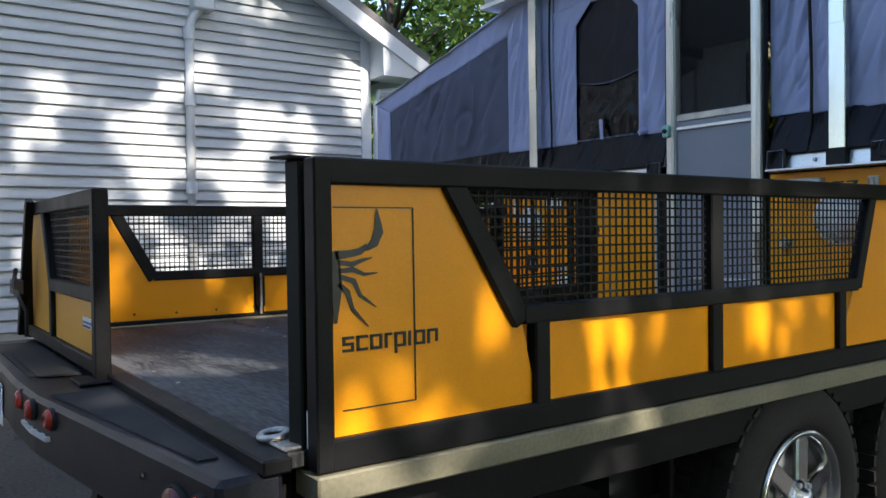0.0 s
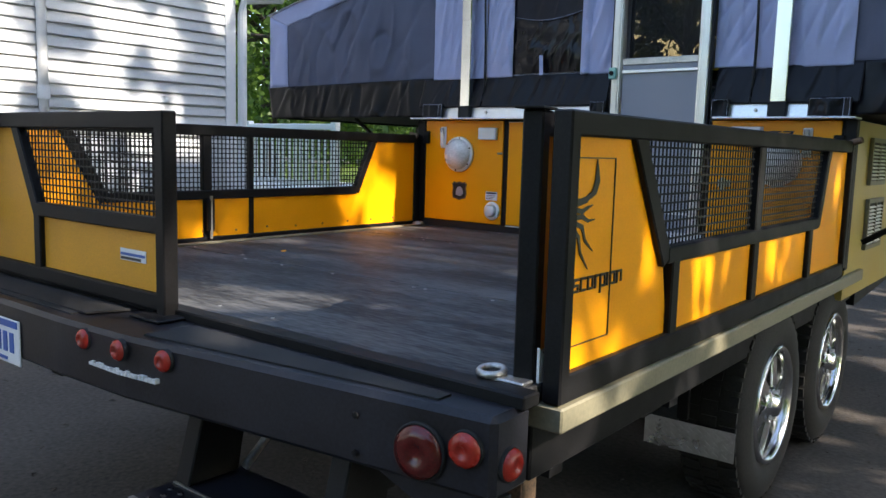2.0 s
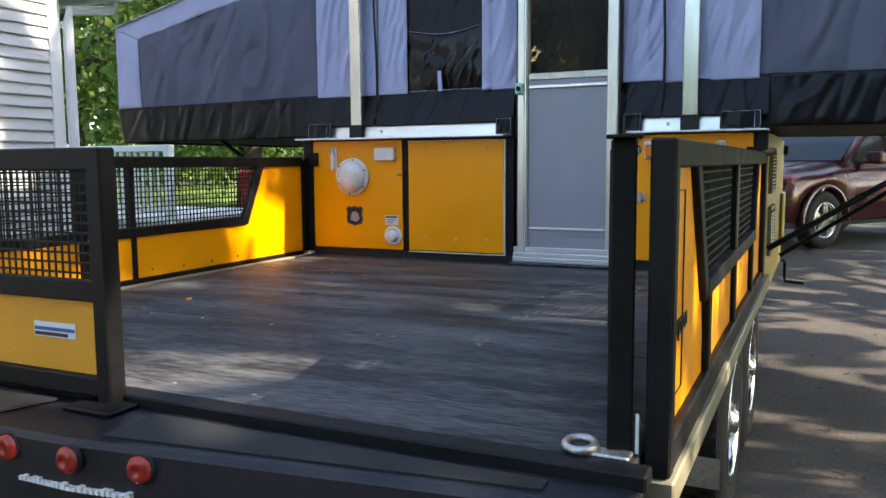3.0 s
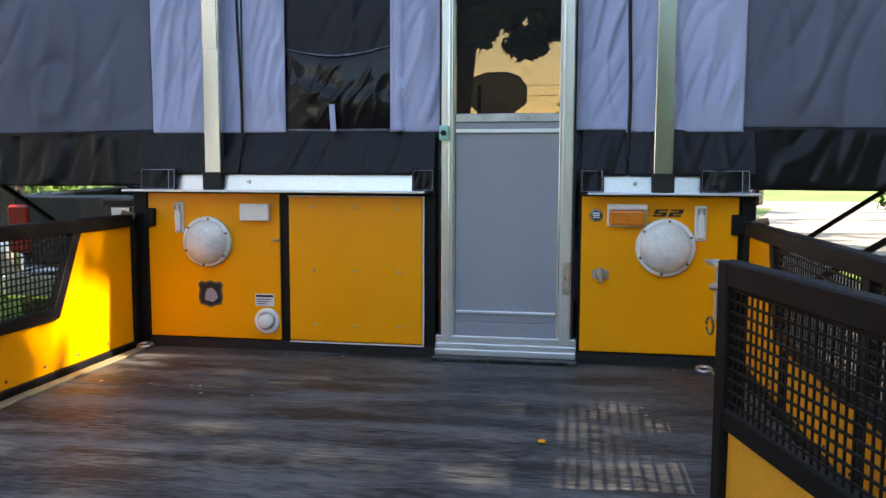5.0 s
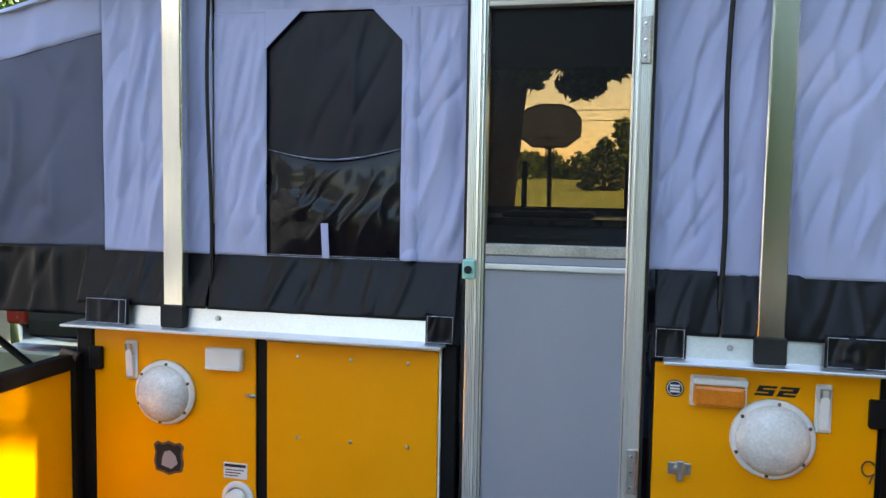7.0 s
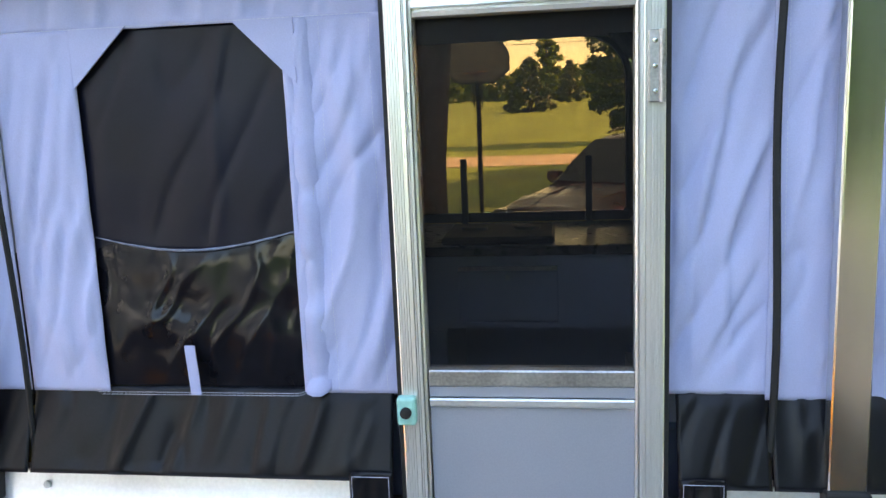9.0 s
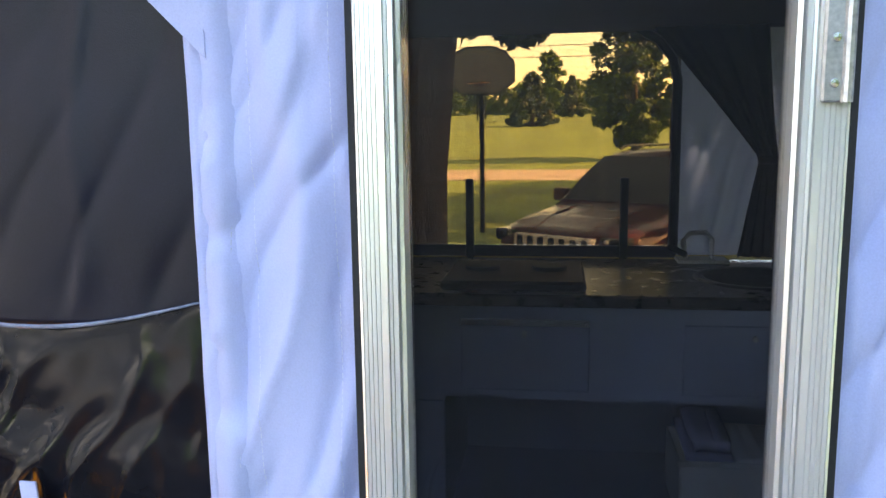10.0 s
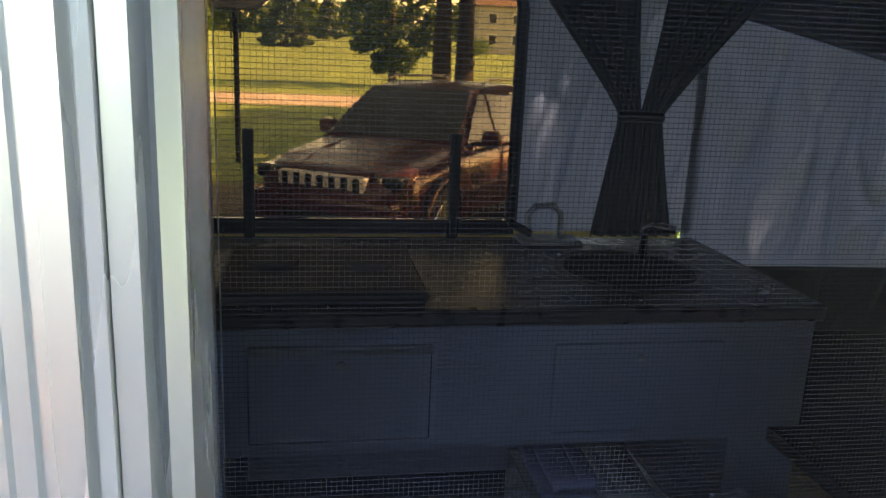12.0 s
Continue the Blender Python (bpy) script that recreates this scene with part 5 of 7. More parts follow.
    # louvred vents and hatch on the sunny side
    for y0, y1, z0, z1, mat in ((0.34, 0.70, 1.165, 1.385, WHITE), (0.36, 0.72, 0.86, 1.10, WHITE)):
        v = part("louvre_vent", block(BX1 + 0.001, BX1 + 0.008, y0, y1, z0, z1), CREAM, t, "pale louvred vent")
        part("vent_back", block(BX1 + 0.008, BX1 + 0.0095, y0 + 0.02, y1 - 0.02, z0 + 0.02, z1 - 0.02), RUBBER, v)
        k = z0 + 0.03
        while k < z1 - 0.03:
            for a, b in ((y0 + 0.025, (y0 + y1) / 2 - 0.012), ((y0 + y1) / 2 + 0.012, y1 - 0.025)):
                part("slat", beam((BX1 + 0.014, a, k), (BX1 + 0.014, b, k), 0.012, 0.004, up=(0.6, 0, 1)), mat, v)
            k += 0.017
        for a, b in ((y0, y0 + 0.02), (y1 - 0.02, y1), ((y0 + y1) / 2 - 0.01, (y0 + y1) / 2 + 0.01)):
            part("stile", block(BX1 + 0.008, BX1 + 0.018, a, b, z0, z1), CREAM, v)
        for a, b in ((z0, z0 + 0.02), (z1 - 0.02, z1)):
            part("rail", block(BX1 + 0.008, BX1 + 0.018, y0 + 0.02, y1 - 0.02, a, b), CREAM, v)
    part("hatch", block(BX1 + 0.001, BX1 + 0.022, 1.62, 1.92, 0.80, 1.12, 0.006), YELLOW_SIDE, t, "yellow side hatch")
    part("clasp", block(BX1 + 0.002, BX1 + 0.03, 1.88, 1.93, 1.36, 1.42, 0.004), BLACK_FRAME, t)
    part("stabiliser_arm", beam((BX1 - 0.06, 0.5, 0.60), (BX1 - 0.06, 2.0, 0.68), 0.05, 0.06), BLACK_FRAME, t)
    part("crank_handle", tube([(BX1 + 0.02, 1.96, 0.66), (BX1 + 0.03, 2.0, 0.64), (BX1 + 0.03, 2.02, 0.55), (BX1 + 0.035, 2.04, 0.51), (BX1 + 0.15, 2.05, 0.50)], 0.011, 8), BLACK_FRAME, t, "black jack crank handle")
    # lift posts with black feet
    for x, lab, metal in ((-0.744, "bright aluminium lift post", ALU_BRIGHT), (1.014, "polished aluminium lift post", ALU_BRIGHT)):
        lp = part("lift_post", block(x - 0.034, x + 0.034, -0.024, 0.012, 1.53, 2.58, 0.003), metal, t, lab)
        part("post_foot", block(x - 0.040, x + 0.040, -0.034, 0.020, 1.462, 1.532, 0.003), RUBBER, lp, "black foot")
        part("inner_post", block(x - 0.029, x + 0.029, -0.0275, -0.024, 2.02, 2.58), metal, lp)
    # roof
    part("roof", block(BX0 - 0.06, BX1 + 0.06, -0.06, BOX_B + 0.05, 2.59, 2.74, 0.03, seg=2), FAB_WHITE, t, "pale moulded roof")
    part("roof_lip", block(BX0 - 0.07, BX1 + 0.07, -0.07, BOX_B + 0.06, 2.565, 2.588), ALU_TRIM, t)
    return t


cabin = build_cabin()


# ---- canvas tent ----
def build_tent():
    t = thing("tent_canvas", (0.12, 0.9, 1.46), "periwinkle, slate and black camper canvas", "tent")
    Y = 0.040
    seam, hem, topz = 1.70, 2.44, 2.565

    def wall(name, x0, x1, z0, z1, mat, seed, lab="", y=Y, folds=0.007, freq=9.0, nu=None, vertical=1.0, yt=None):
        n = nu or max(8, int((x1 - x0) / 0.008))
        if yt is None and y < 0.1:
            PANELS.append((x0, x1, z0, z1, y, seed, folds, freq, vertical))
        return cloth(name, [(x0, y, z0), (x1, y, z0), (x1, y if yt is None else yt, z1), (x0, y if yt is None else yt, z1)], mat, t, lab, n, max(8, int((z1 - z0) / 0.01)), folds, freq, seed, 0.0, 0.003, vertical)
    # light panels round posts, window and door
    wall("canvas_panel", -1.03, -0.64, seam - 0.008, topz, FAB_LIGHT, 1.0, "periwinkle canvas panel", folds=0.009)
    wall("canvas_panel", -0.632, -0.455, seam - 0.008, hem, FAB_LIGHT, 2.0, "periwinkle canvas panel", y=Y - 0.004, folds=0.007, freq=13)
    wall("canvas_panel", -0.025, 0.181, seam - 0.008, hem, FAB_LIGHT, 3.0, "periwinkle canvas panel", folds=0.0078, freq=10, y=Y - 0.002)
    wall("canvas_header", -0.632, 0.168, hem - 0.004, topz, FAB_LIGHT, 4.0, "", folds=0.006)
    wall("canvas_header", 0.168, 0.71, 2.475, topz, FAB_LIGHT, 4.4, "", folds=0.004)
    wall("canvas_panel", 0.694, 0.886, seam - 0.004, topz, FAB_LIGHT, 5.0, "periwinkle canvas panel", folds=0.0105, freq=10)
    wall("canvas_panel", 0.880, 1.30, seam - 0.014, topz, FAB_LIGHT, 6.0, "periwinkle canvas panel", y=Y - 0.002, folds=0.009)
    # spandrels that cut the window's top corners
    for pts in ([(-0.456, 2.325), (-0.335, 2.44), (-0.456, 2.44)], [(0.004, 2.315), (-0.12, 2.44), (0.004, 2.44)]):
        part("window_corner", prism(pts, Y - 0.012, Y - 0.008, 'y'), FAB_LIGHT, t)
    # glossy window with a rolled lower flap
    wall("vinyl_window", -0.475, -0.005, 1.99, 2.44, SCREEN, 7.0, "dark screened tent window", y=Y + 0.010, folds=0.003, freq=5, vertical=3)
    bm = bmesh.new()
    rows = []
    for j in range(41):
        z = 1.70 + 0.33 * j / 40
        row = []
        for i in range(73):
            u = i / 72
            x = -0.480 + 0.490 * u
            dip = 0.035 * math.sin(math.pi * min(1, u * 1.06)) * (j / 40)
            fold = math.sin(math.pi * u) ** 0.5 * 0.004 * math.sin(9 * (z - 1.7) / 0.33 + 4.2 * u + 1.5 * math.sin(6 * u)) * math.sin(math.pi * j / 40) ** 0.7
            fold += math.sin(math.pi * u) ** 0.5 * (0.009 * noise.noise(Vector((x * 10 + z * 7, z * 9 - x * 6, 3.3))) - 0.007 * (1 - abs(noise.noise(Vector((x * 15 - z * 9, z * 6 + x * 4, 1.7))))) ** 8) * math.sin(math.pi * j / 40)
            row.append(bm.verts.new((x, Y + 0.010 - 0.020 * math.sin(math.pi * u) ** 0.6 * math.sin(math.pi * (0.06 + 0.94 * j / 40)) ** 0.8 * (1 - 0.25 * j / 40) + fold, z - dip)))
        rows.append(row)
    for A, B in zip(rows, rows[1:]):
        for i in range(72):
            bm.faces.new((A[i], A[i + 1], B[i + 1], B[i]))
    part("window_flap", bm, VINYL_WINDOW, t, "glossy black vinyl window flap", True)
    # folded lip of the flap, its bright sky reflection put into the colour
    lip = [(-0.478 + 0.486 * f, Y + 0.004 - 0.004 * math.sin(math.pi * f), 2.03 - 0.036 * math.sin(math.pi * min(1, f * 1.06)) - 0.002) for f in np.linspace(0, 1, 25)]
    part("flap_edge", tube(lip, [0.0012 + 0.0022 * math.sin(math.pi * f) for f in np.linspace(0, 1, 25)], 6), EDGE_GLINT, t, "folded edge of the clear flap, sky glint in its colour", True)
    part("pull_tab", prism([(-0.259, 1.695), (-0.237, 1.695), (-0.243, 1.80), (-0.265, 1.80)], Y - 0.034, Y - 0.031, 'y'), FAB_LIGHT, t, "pale pull tab")
    # zips
    def zip_line(x0, x1, z0, z1, r=0.006):
        pts = [(x0 + (x1 - x0) * f + 0.006 * math.sin(f * 7), Y - 0.026, z0 + (z1 - z0) * f) for f in np.linspace(0, 1, 14)]
        part("zip", tube(pts, r, 6), RUBBER, t, "black zip")
    zip_line(-0.636, -0.640, 1.535, topz)
    zip_line(0.884, 0.890, 1.555, topz, 0.007)
    # black skirt
    for a, b, s in ((-1.10, -0.64, 8.0), (-0.632, 0.160, 9.0), (0.715, 0.886, 10.0), (0.890, 1.345, 11.0)):
        wall("skirt", a, b, 1.524, seam, FAB_BLACK, s, "black vinyl skirt", y=Y - 0.052, yt=Y + 0.004, folds=0.005, freq=9)
    # stitch lines along hems
    def stitches(x0, x1, z, y=Y - 0.016, slope=0.0):
        verts, faces = [], []
        x = x0
        while x < x1:
            k = len(verts)
            zz = z + slope * (x - x0)
            for dx, dz in ((0, -0.0006), (0.0078, -0.0006), (0.0078, 0.0006), (0, 0.0006)):
                verts.append((x + dx, min(y, on_panel(x + dx, zz)), zz + dz))
            faces.append((k, k + 1, k + 2, k + 3))
            x += 0.0095
        tagged(quads_object("stitching", verts, faces, STITCH, t), kind="stuff")
    stitches(-0.472, -0.015, 1.702, Y - 0.024)
    stitches(-0.472, -0.015, 1.697, Y - 0.024)
    stitches(-0.625, 0.160, 2.438, Y - 0.016)

    def edge_stitch(x, z0, z1, lean=0.0, y=Y - 0.018):
        verts, faces = [], []
        z = z0
        while z < z1:
            k = len(verts)
            xx = x + lean * (z - z0)
            for dx, dz in ((-0.0005, 0), (0.0005, 0), (0.0005, 0.0065), (-0.0005, 0.0065)):
                verts.append((xx + dx, on_panel(xx + dx, z + dz), z + dz))
            faces.append((k, k + 1, k + 2, k + 3))
            z += 0.0095
        tagged(quads_object("stitching", verts, faces, STITCH, t), kind="stuff")
    edge_stitch(0.022, 1.70, 2.43)
    edge_stitch(0.048, 1.70, 2.43, 0.004)
    edge_stitch(0.150, 1.70, 2.43)
    edge_stitch(0.905, 1.70, 2.5)
    # hem strip with puckers beside the window
    verts, faces = [], []
    for k in range(61):
        z = 1.697 + 0.74 * k / 60
        b = 0.0042 * max(0.0, math.sin(k * 1.9 + 0.8 * math.sin(k * 0.37))) + 0.002 * math.sin(k * 0.83)
        q = min(on_panel(xx, z + dz, 0.0) for xx in (-0.01, 0.005, 0.015, 0.025) for dz in (-0.02, 0, 0.02)) - 0.003
        verts += [(-0.014, q + 0.012, z), (0.002, q - 0.003 - b, z), (0.020, q - 0.003 + b, z), (0.034, on_panel(0.034, z, -0.004), z)]
    for k in range(60):
        for j in range(3):
            faces.append((4 * k + j, 4 * k + j + 1, 4 * k + 5 + j, 4 * k + 4 + j))
    hm = quads_object("hem", verts, faces, FAB_LIGHT, t, "puckered canvas hem")
    hm.data.polygons.foreach_set("use_smooth", [True] * len(hm.data.polygons))
    # bunk ends, built for the left and mirrored for the right about the box's middle
    mid = (BX0 + BX1) / 2
    for side in (-1, 1):
        def X(d):
            return mid + side * d
        inner, outer = 1.155, 2.70
        y0, y1 = 0.05, FAR

        def sheet(name, a, b, c, d, mat, seed, lab="", folds=0.014, nu=110, nv=44, freq=4.5):
            pts = [a, b, c, d] if side > 0 else [b, a, d, c]
            cloth(name, pts, mat, t, lab, nu, nv, folds, freq, seed)
        for yy, s in ((y0, 20.0), (y1, 24.0)):
            sheet("bunk_panel", (X(inner), yy, 1.70), (X(outer - 0.20), yy, 1.675), (X(outer - 0.19), yy, 2.115), (X(inner), yy, 2.40), FAB_GREY if yy < 1 else INNER_CANVAS, s + side, "slate canvas bunk panel" if yy < 1 else "pale inner bunk canvas", 0.012)
            sheet("bunk_band", (X(inner), yy - 0.004, 2.395), (X(outer - 0.19), yy - 0.004, 2.11), (X(outer), yy, 2.19), (X(inner), yy, 2.575), FAB_LIGHT, s + 2 + side, "", 0.006, 80, 8)
            sheet("bunk_band", (X(outer - 0.20), yy - 0.004, 1.675), (X(outer), yy, 1.675), (X(outer), yy, 2.19), (X(outer - 0.19), yy - 0.004, 2.112), FAB_LIGHT, s + 3 + side, "", 0.008, 6, 12)
            sheet("bunk_skirt", (X(inner - 0.0), yy - 0.02, 1.475), (X(outer - 0.05), yy - 0.02, 1.465), (X(outer), yy - 0.012, 1.685), (X(inner), yy - 0.006, 1.705), FAB_BLACK, s + 5 + side, "black vinyl bunk skirt", 0.009, 110, 18, 6)
        sheet("bunk_end", (X(outer), y0, 1.675), (X(outer), y1, 1.675), (X(outer), y1, 2.19), (X(outer), y0, 2.19), FAB_LIGHT, 30.0 + side, "", 0.008)
        sheet("bunk_end_skirt", (X(outer - 0.05), y0, 1.465), (X(outer - 0.05), y1, 1.465), (X(outer), y1, 1.685), (X(outer), y0, 1.685), FAB_BLACK, 32.0 + side, "", 0.01)
        sheet("bunk_roof", (X(outer + 0.01), y0 - 0.02, 2.195), (X(outer + 0.01), y1 + 0.02, 2.195), (X(inner - 0.05), y1 + 0.02, 2.56), (X(inner - 0.05), y0 - 0.02, 2.56), FAB_WHITE, 34.0 + side, "pale vinyl bunk roof", 0.008)
        part("bunk_header", block(min(X(1.10), X(1.17)), max(X(1.10), X(1.17)), y0, y1, 2.46, 2.563), FAB_GREY, t, "dark canvas header")
        part("bunk_platform", block(min(X(inner - 0.05), X(outer - 0.06)), max(X(inner - 0.05), X(outer - 0.06)), y0 + 0.02, y1 - 0.02, 1.478, 1.51), RUBBER, t, "dark bunk platform")
        for ya, xa, za, xb in ((0.33, 1.22, 0.90, 2.10), (1.70, 1.22, 0.72, 2.30)):
            part("bunk_strut", tube([(X(xa), ya, za), (X(xb), ya, 1.474)], 0.014, 10), BLACK_FRAME, t, "black bunk support strut")
    # far wall with its window opening, side walls over the box and the dark inner ceiling
    for x0, x1, z0, z1, s in ((BX0 + 0.03, -0.62, 1.80, topz, 40.0), (0.80, BX1 - 0.03, 1.80, topz, 41.0)):
        wall("inner_panel", x0, x1, z0, z1, INNER_CANVAS, s, "grey inner canvas", y=FAR, folds=0.006)
    wall("far_hem", -0.62, 0.80, 1.79, 1.83, FAB_BLACK, 42.0, y=FAR, folds=0.0)
    wall("far_header", -0.62, 0.80, 2.55, topz + 0.02, FAB_GREY, 43.0, y=FAR, folds=0.003)
    # dark binding round the far opening, with rounded top corners
    path = [(0.79, 1.83), (0.79, 2.37), (0.775, 2.44), (0.73, 2.50), (0.66, 2.54), (0.58, 2.55), (-0.40, 2.55), (-0.50, 2.54), (-0.57, 2.50), (-0.61, 2.42), (-0.61, 1.83)]
    for s0, s1 in ((0.79, 0.58), (-0.61, -0.40)):
        corner = [(s0, 2.56), (s1, 2.56), (s1, 2.55)] + ([(0.66, 2.54), (0.73, 2.50), (0.775, 2.44), (0.79, 2.37)] if s0 > 0 else [(-0.50, 2.54), (-0.57, 2.50), (-0.61, 2.42)])
        part("window_corner", prism(corner, FAR - 0.003, FAR + 0.003, 'y'), FAB_BLACK, t)
    part("window_binding", tube([(x, FAR - 0.005, z) for x, z in path], 0.016, 6), FAB_BLACK, t, "black window binding", True)
    part("far_pane", block(-0.61, 0.79, FAR + 0.006, FAR + 0.009, 1.83, 2.552), AMBER_PANE, t, "amber tinted clear window").visible_shadow = False
    for x in (0.115, 0.625):
        part("window_prop", block(x - 0.013, x + 0.013, FAR - 0.06, FAR - 0.035, 1.792, 2.06, 0.003), RUBBER, t, "black window prop")
    part("inner_ceiling", block(BX0 + 0.03, BX1 - 0.03, 0.05, FAR - 0.01, 2.53, 2.56), FAB_GREY, t, "dark inner ceiling")
    return t


tent = build_tent()


# ---- door ----
def build_door():
    d = thing("camper_door", (0.44, 0.0, 0.815), "aluminium framed screen door with grey lower panel", "door")
    z0, z1 = 0.825, 2.475

    def ribbed(xa, xb, flip):
        """Outline in x, y of a fluted jamb."""
        w = xb - xa
        cuts = [(0.00, 0.010), (0.03, -0.018), (0.09, -0.020), (0.10, -0.018), (0.11, -0.018), (0.12, -0.0215), (0.19, -0.0215), (0.20, -0.0195), (0.21, -0.0195), (0.22, -0.0225), (0.29, -0.0225), (0.30, -0.0205), (0.31, -0.0205), (0.32, -0.023), (0.39, -0.023), (0.40, -0.021), (0.41, -0.021), (0.42, -0.0235), (0.49, -0.0235), (0.50, -0.0215), (0.51, -0.0215), (0.52, -0.0235), (0.66, -0.024), (0.67, -0.018), (0.69, -0.018), (0.70, -0.0225), (0.75, -0.022), (0.755, -0.017), (0.76, -0.020), (0.86, -0.020), (0.87, -0.008), (0.91, -0.006), (0.92, -0.016), (1.0, -0.014), (1.0, 0.030), (0.0, 0.030)]
        pts = [((xa + f * w) if not flip else (xb - f * w), y) for f, y in cuts]
        return pts
    part("jamb", prism(ribbed(0.187, 0.239, False), z0, z1, 'z'), ALU, d, "ribbed aluminium jamb")
    part("jamb", prism(ribbed(0.634, 0.688, True), z0, z1, 'z'), ALU, d, "ribbed aluminium jamb")
    part("edge_seal", block(0.179, 0.187, -0.012, 0.02, z0, z1), RUBBER, d, "dark rubber seal")
    part("edge_seal", block(0.688, 0.696, -0.012, 0.02, z0, z1), RUBBER, d)
    prof = [(f, y) for y, f in ((0.03, 2.420), (-0.014, 2.420), (-0.016, 2.428), (-0.008, 2.430), (-0.008, 2.434), (-0.022, 2.436), (-0.022, 2.448), (-0.015, 2.450), (-0.022, 2.452), (-0.022, 2.462), (-0.016, 2.464), (-0.020, 2.475), (0.03, 2.475))]
    part("head_rail", prism([(y, z) for z, y in prof], 0.2405, 0.6355, 'x'), ALU_TRIM, d, "ribbed aluminium head rail")
    # sill steps
    for k, (a, b, y) in enumerate(((0.825, 0.850, -0.034), (0.8505, 0.872, -0.026), (0.8725, 0.90, -0.018))):
        part("sill", block(0.166, 0.71, y, 0.03, a, b, 0.003), ALU_TRIM, d, "stepped aluminium sill")
    part("threshold", block(0.160, 0.715, -0.075, 0.0, 0.8125, 0.8245, 0.003), PLYWOOD, d, "worn dark wooden threshold")
    # lower leaf
    part("lower_panel", block(0.241, 0.635, -0.004, 0.012, 0.955, 1.688, 0.002), DOOR_SKIN, d, "plain grey door panel")
    part("bottom_rail", block(0.241, 0.635, -0.008, 0.018, 0.9005, 0.954, 0.002), DOOR_SKIN, d)
    part("panel_bead", block(0.246, 0.630, -0.013, -0.004, 0.988, 1.000, 0.003), ALU_TRIM, d, "bright bead")
    part("panel_bead", block(0.241, 0.635, -0.014, -0.004, 1.683, 1.700, 0.003), ALU_TRIM, d, "bright bead")
    part("lock_rail", block(0.241, 0.635, -0.006, 0.018, 1.7005, 1.724, 0.002), DOOR_SKIN, d)
    part("window_rail", block(0.241, 0.635, -0.012, 0.018, 1.7245, 1.757, 0.003), STEEL, d, "brushed window rail")
    part("pane", block(0.241, 0.635, 0.020, 0.023, 1.757, 2.42), DOOR_PANE, d, "smoked door glass").visible_shadow = False
    # insect screen
    verts, faces = [], []

    def wire(a0, a1, b0, b1, y):
        k = len(verts)
        verts.extend([(a0, y, b0), (a1, y, b0), (a1, y, b1), (a0, y, b1)])
        faces.append((k, k + 1, k + 2, k + 3))
    x = 0.241
    while x < 0.635:
        wire(x, x + 0.00008, 1.757, 2.42, 0.0085)
        x += 0.00125
    z = 1.757
    while z < 2.42:
        wire(0.241, 0.635, z, z + 0.00013, 0.0080)
        z += 0.00125
    tagged(quads_object("insect_screen", verts, faces, WIRE, d, "fine dark insect screen"), kind="stuff")
    # lock, hinges
    lk = part("lock", block(0.182, 0.219, -0.045, -0.022, 1.655, 1.712, 0.006, seg=2), TEAL, d, "pale green lock plate")
    part("button", turned([(0.011, 0.0), (0.011, 0.008), (0.009, 0.011), (0, 0.011)], (0.2005, -0.044, 1.683), (0, -1, 0), 18), RUBBER, lk)
    for za, zb in ((2.252, 2.375), (1.075, 1.20)):
        hg = part("hinge", block(0.655, 0.678, -0.031, -0.024, za, zb, 0.002), STEEL, d, "steel butt hinge")
        part("knuckle", tube([(0.678, -0.030, za), (0.678, -0.030, zb)], 0.006, 10), STEEL, hg)
        for k in range(3):
            part("screw", turned([(0.005, 0), (0.004, 0.002), (0, 0.0025)], (0.666, -0.031, za + (zb - za) * (0.15 + 0.35 * k)), (0, -1, 0), 10), CHROME, hg)
    return d


build_door()


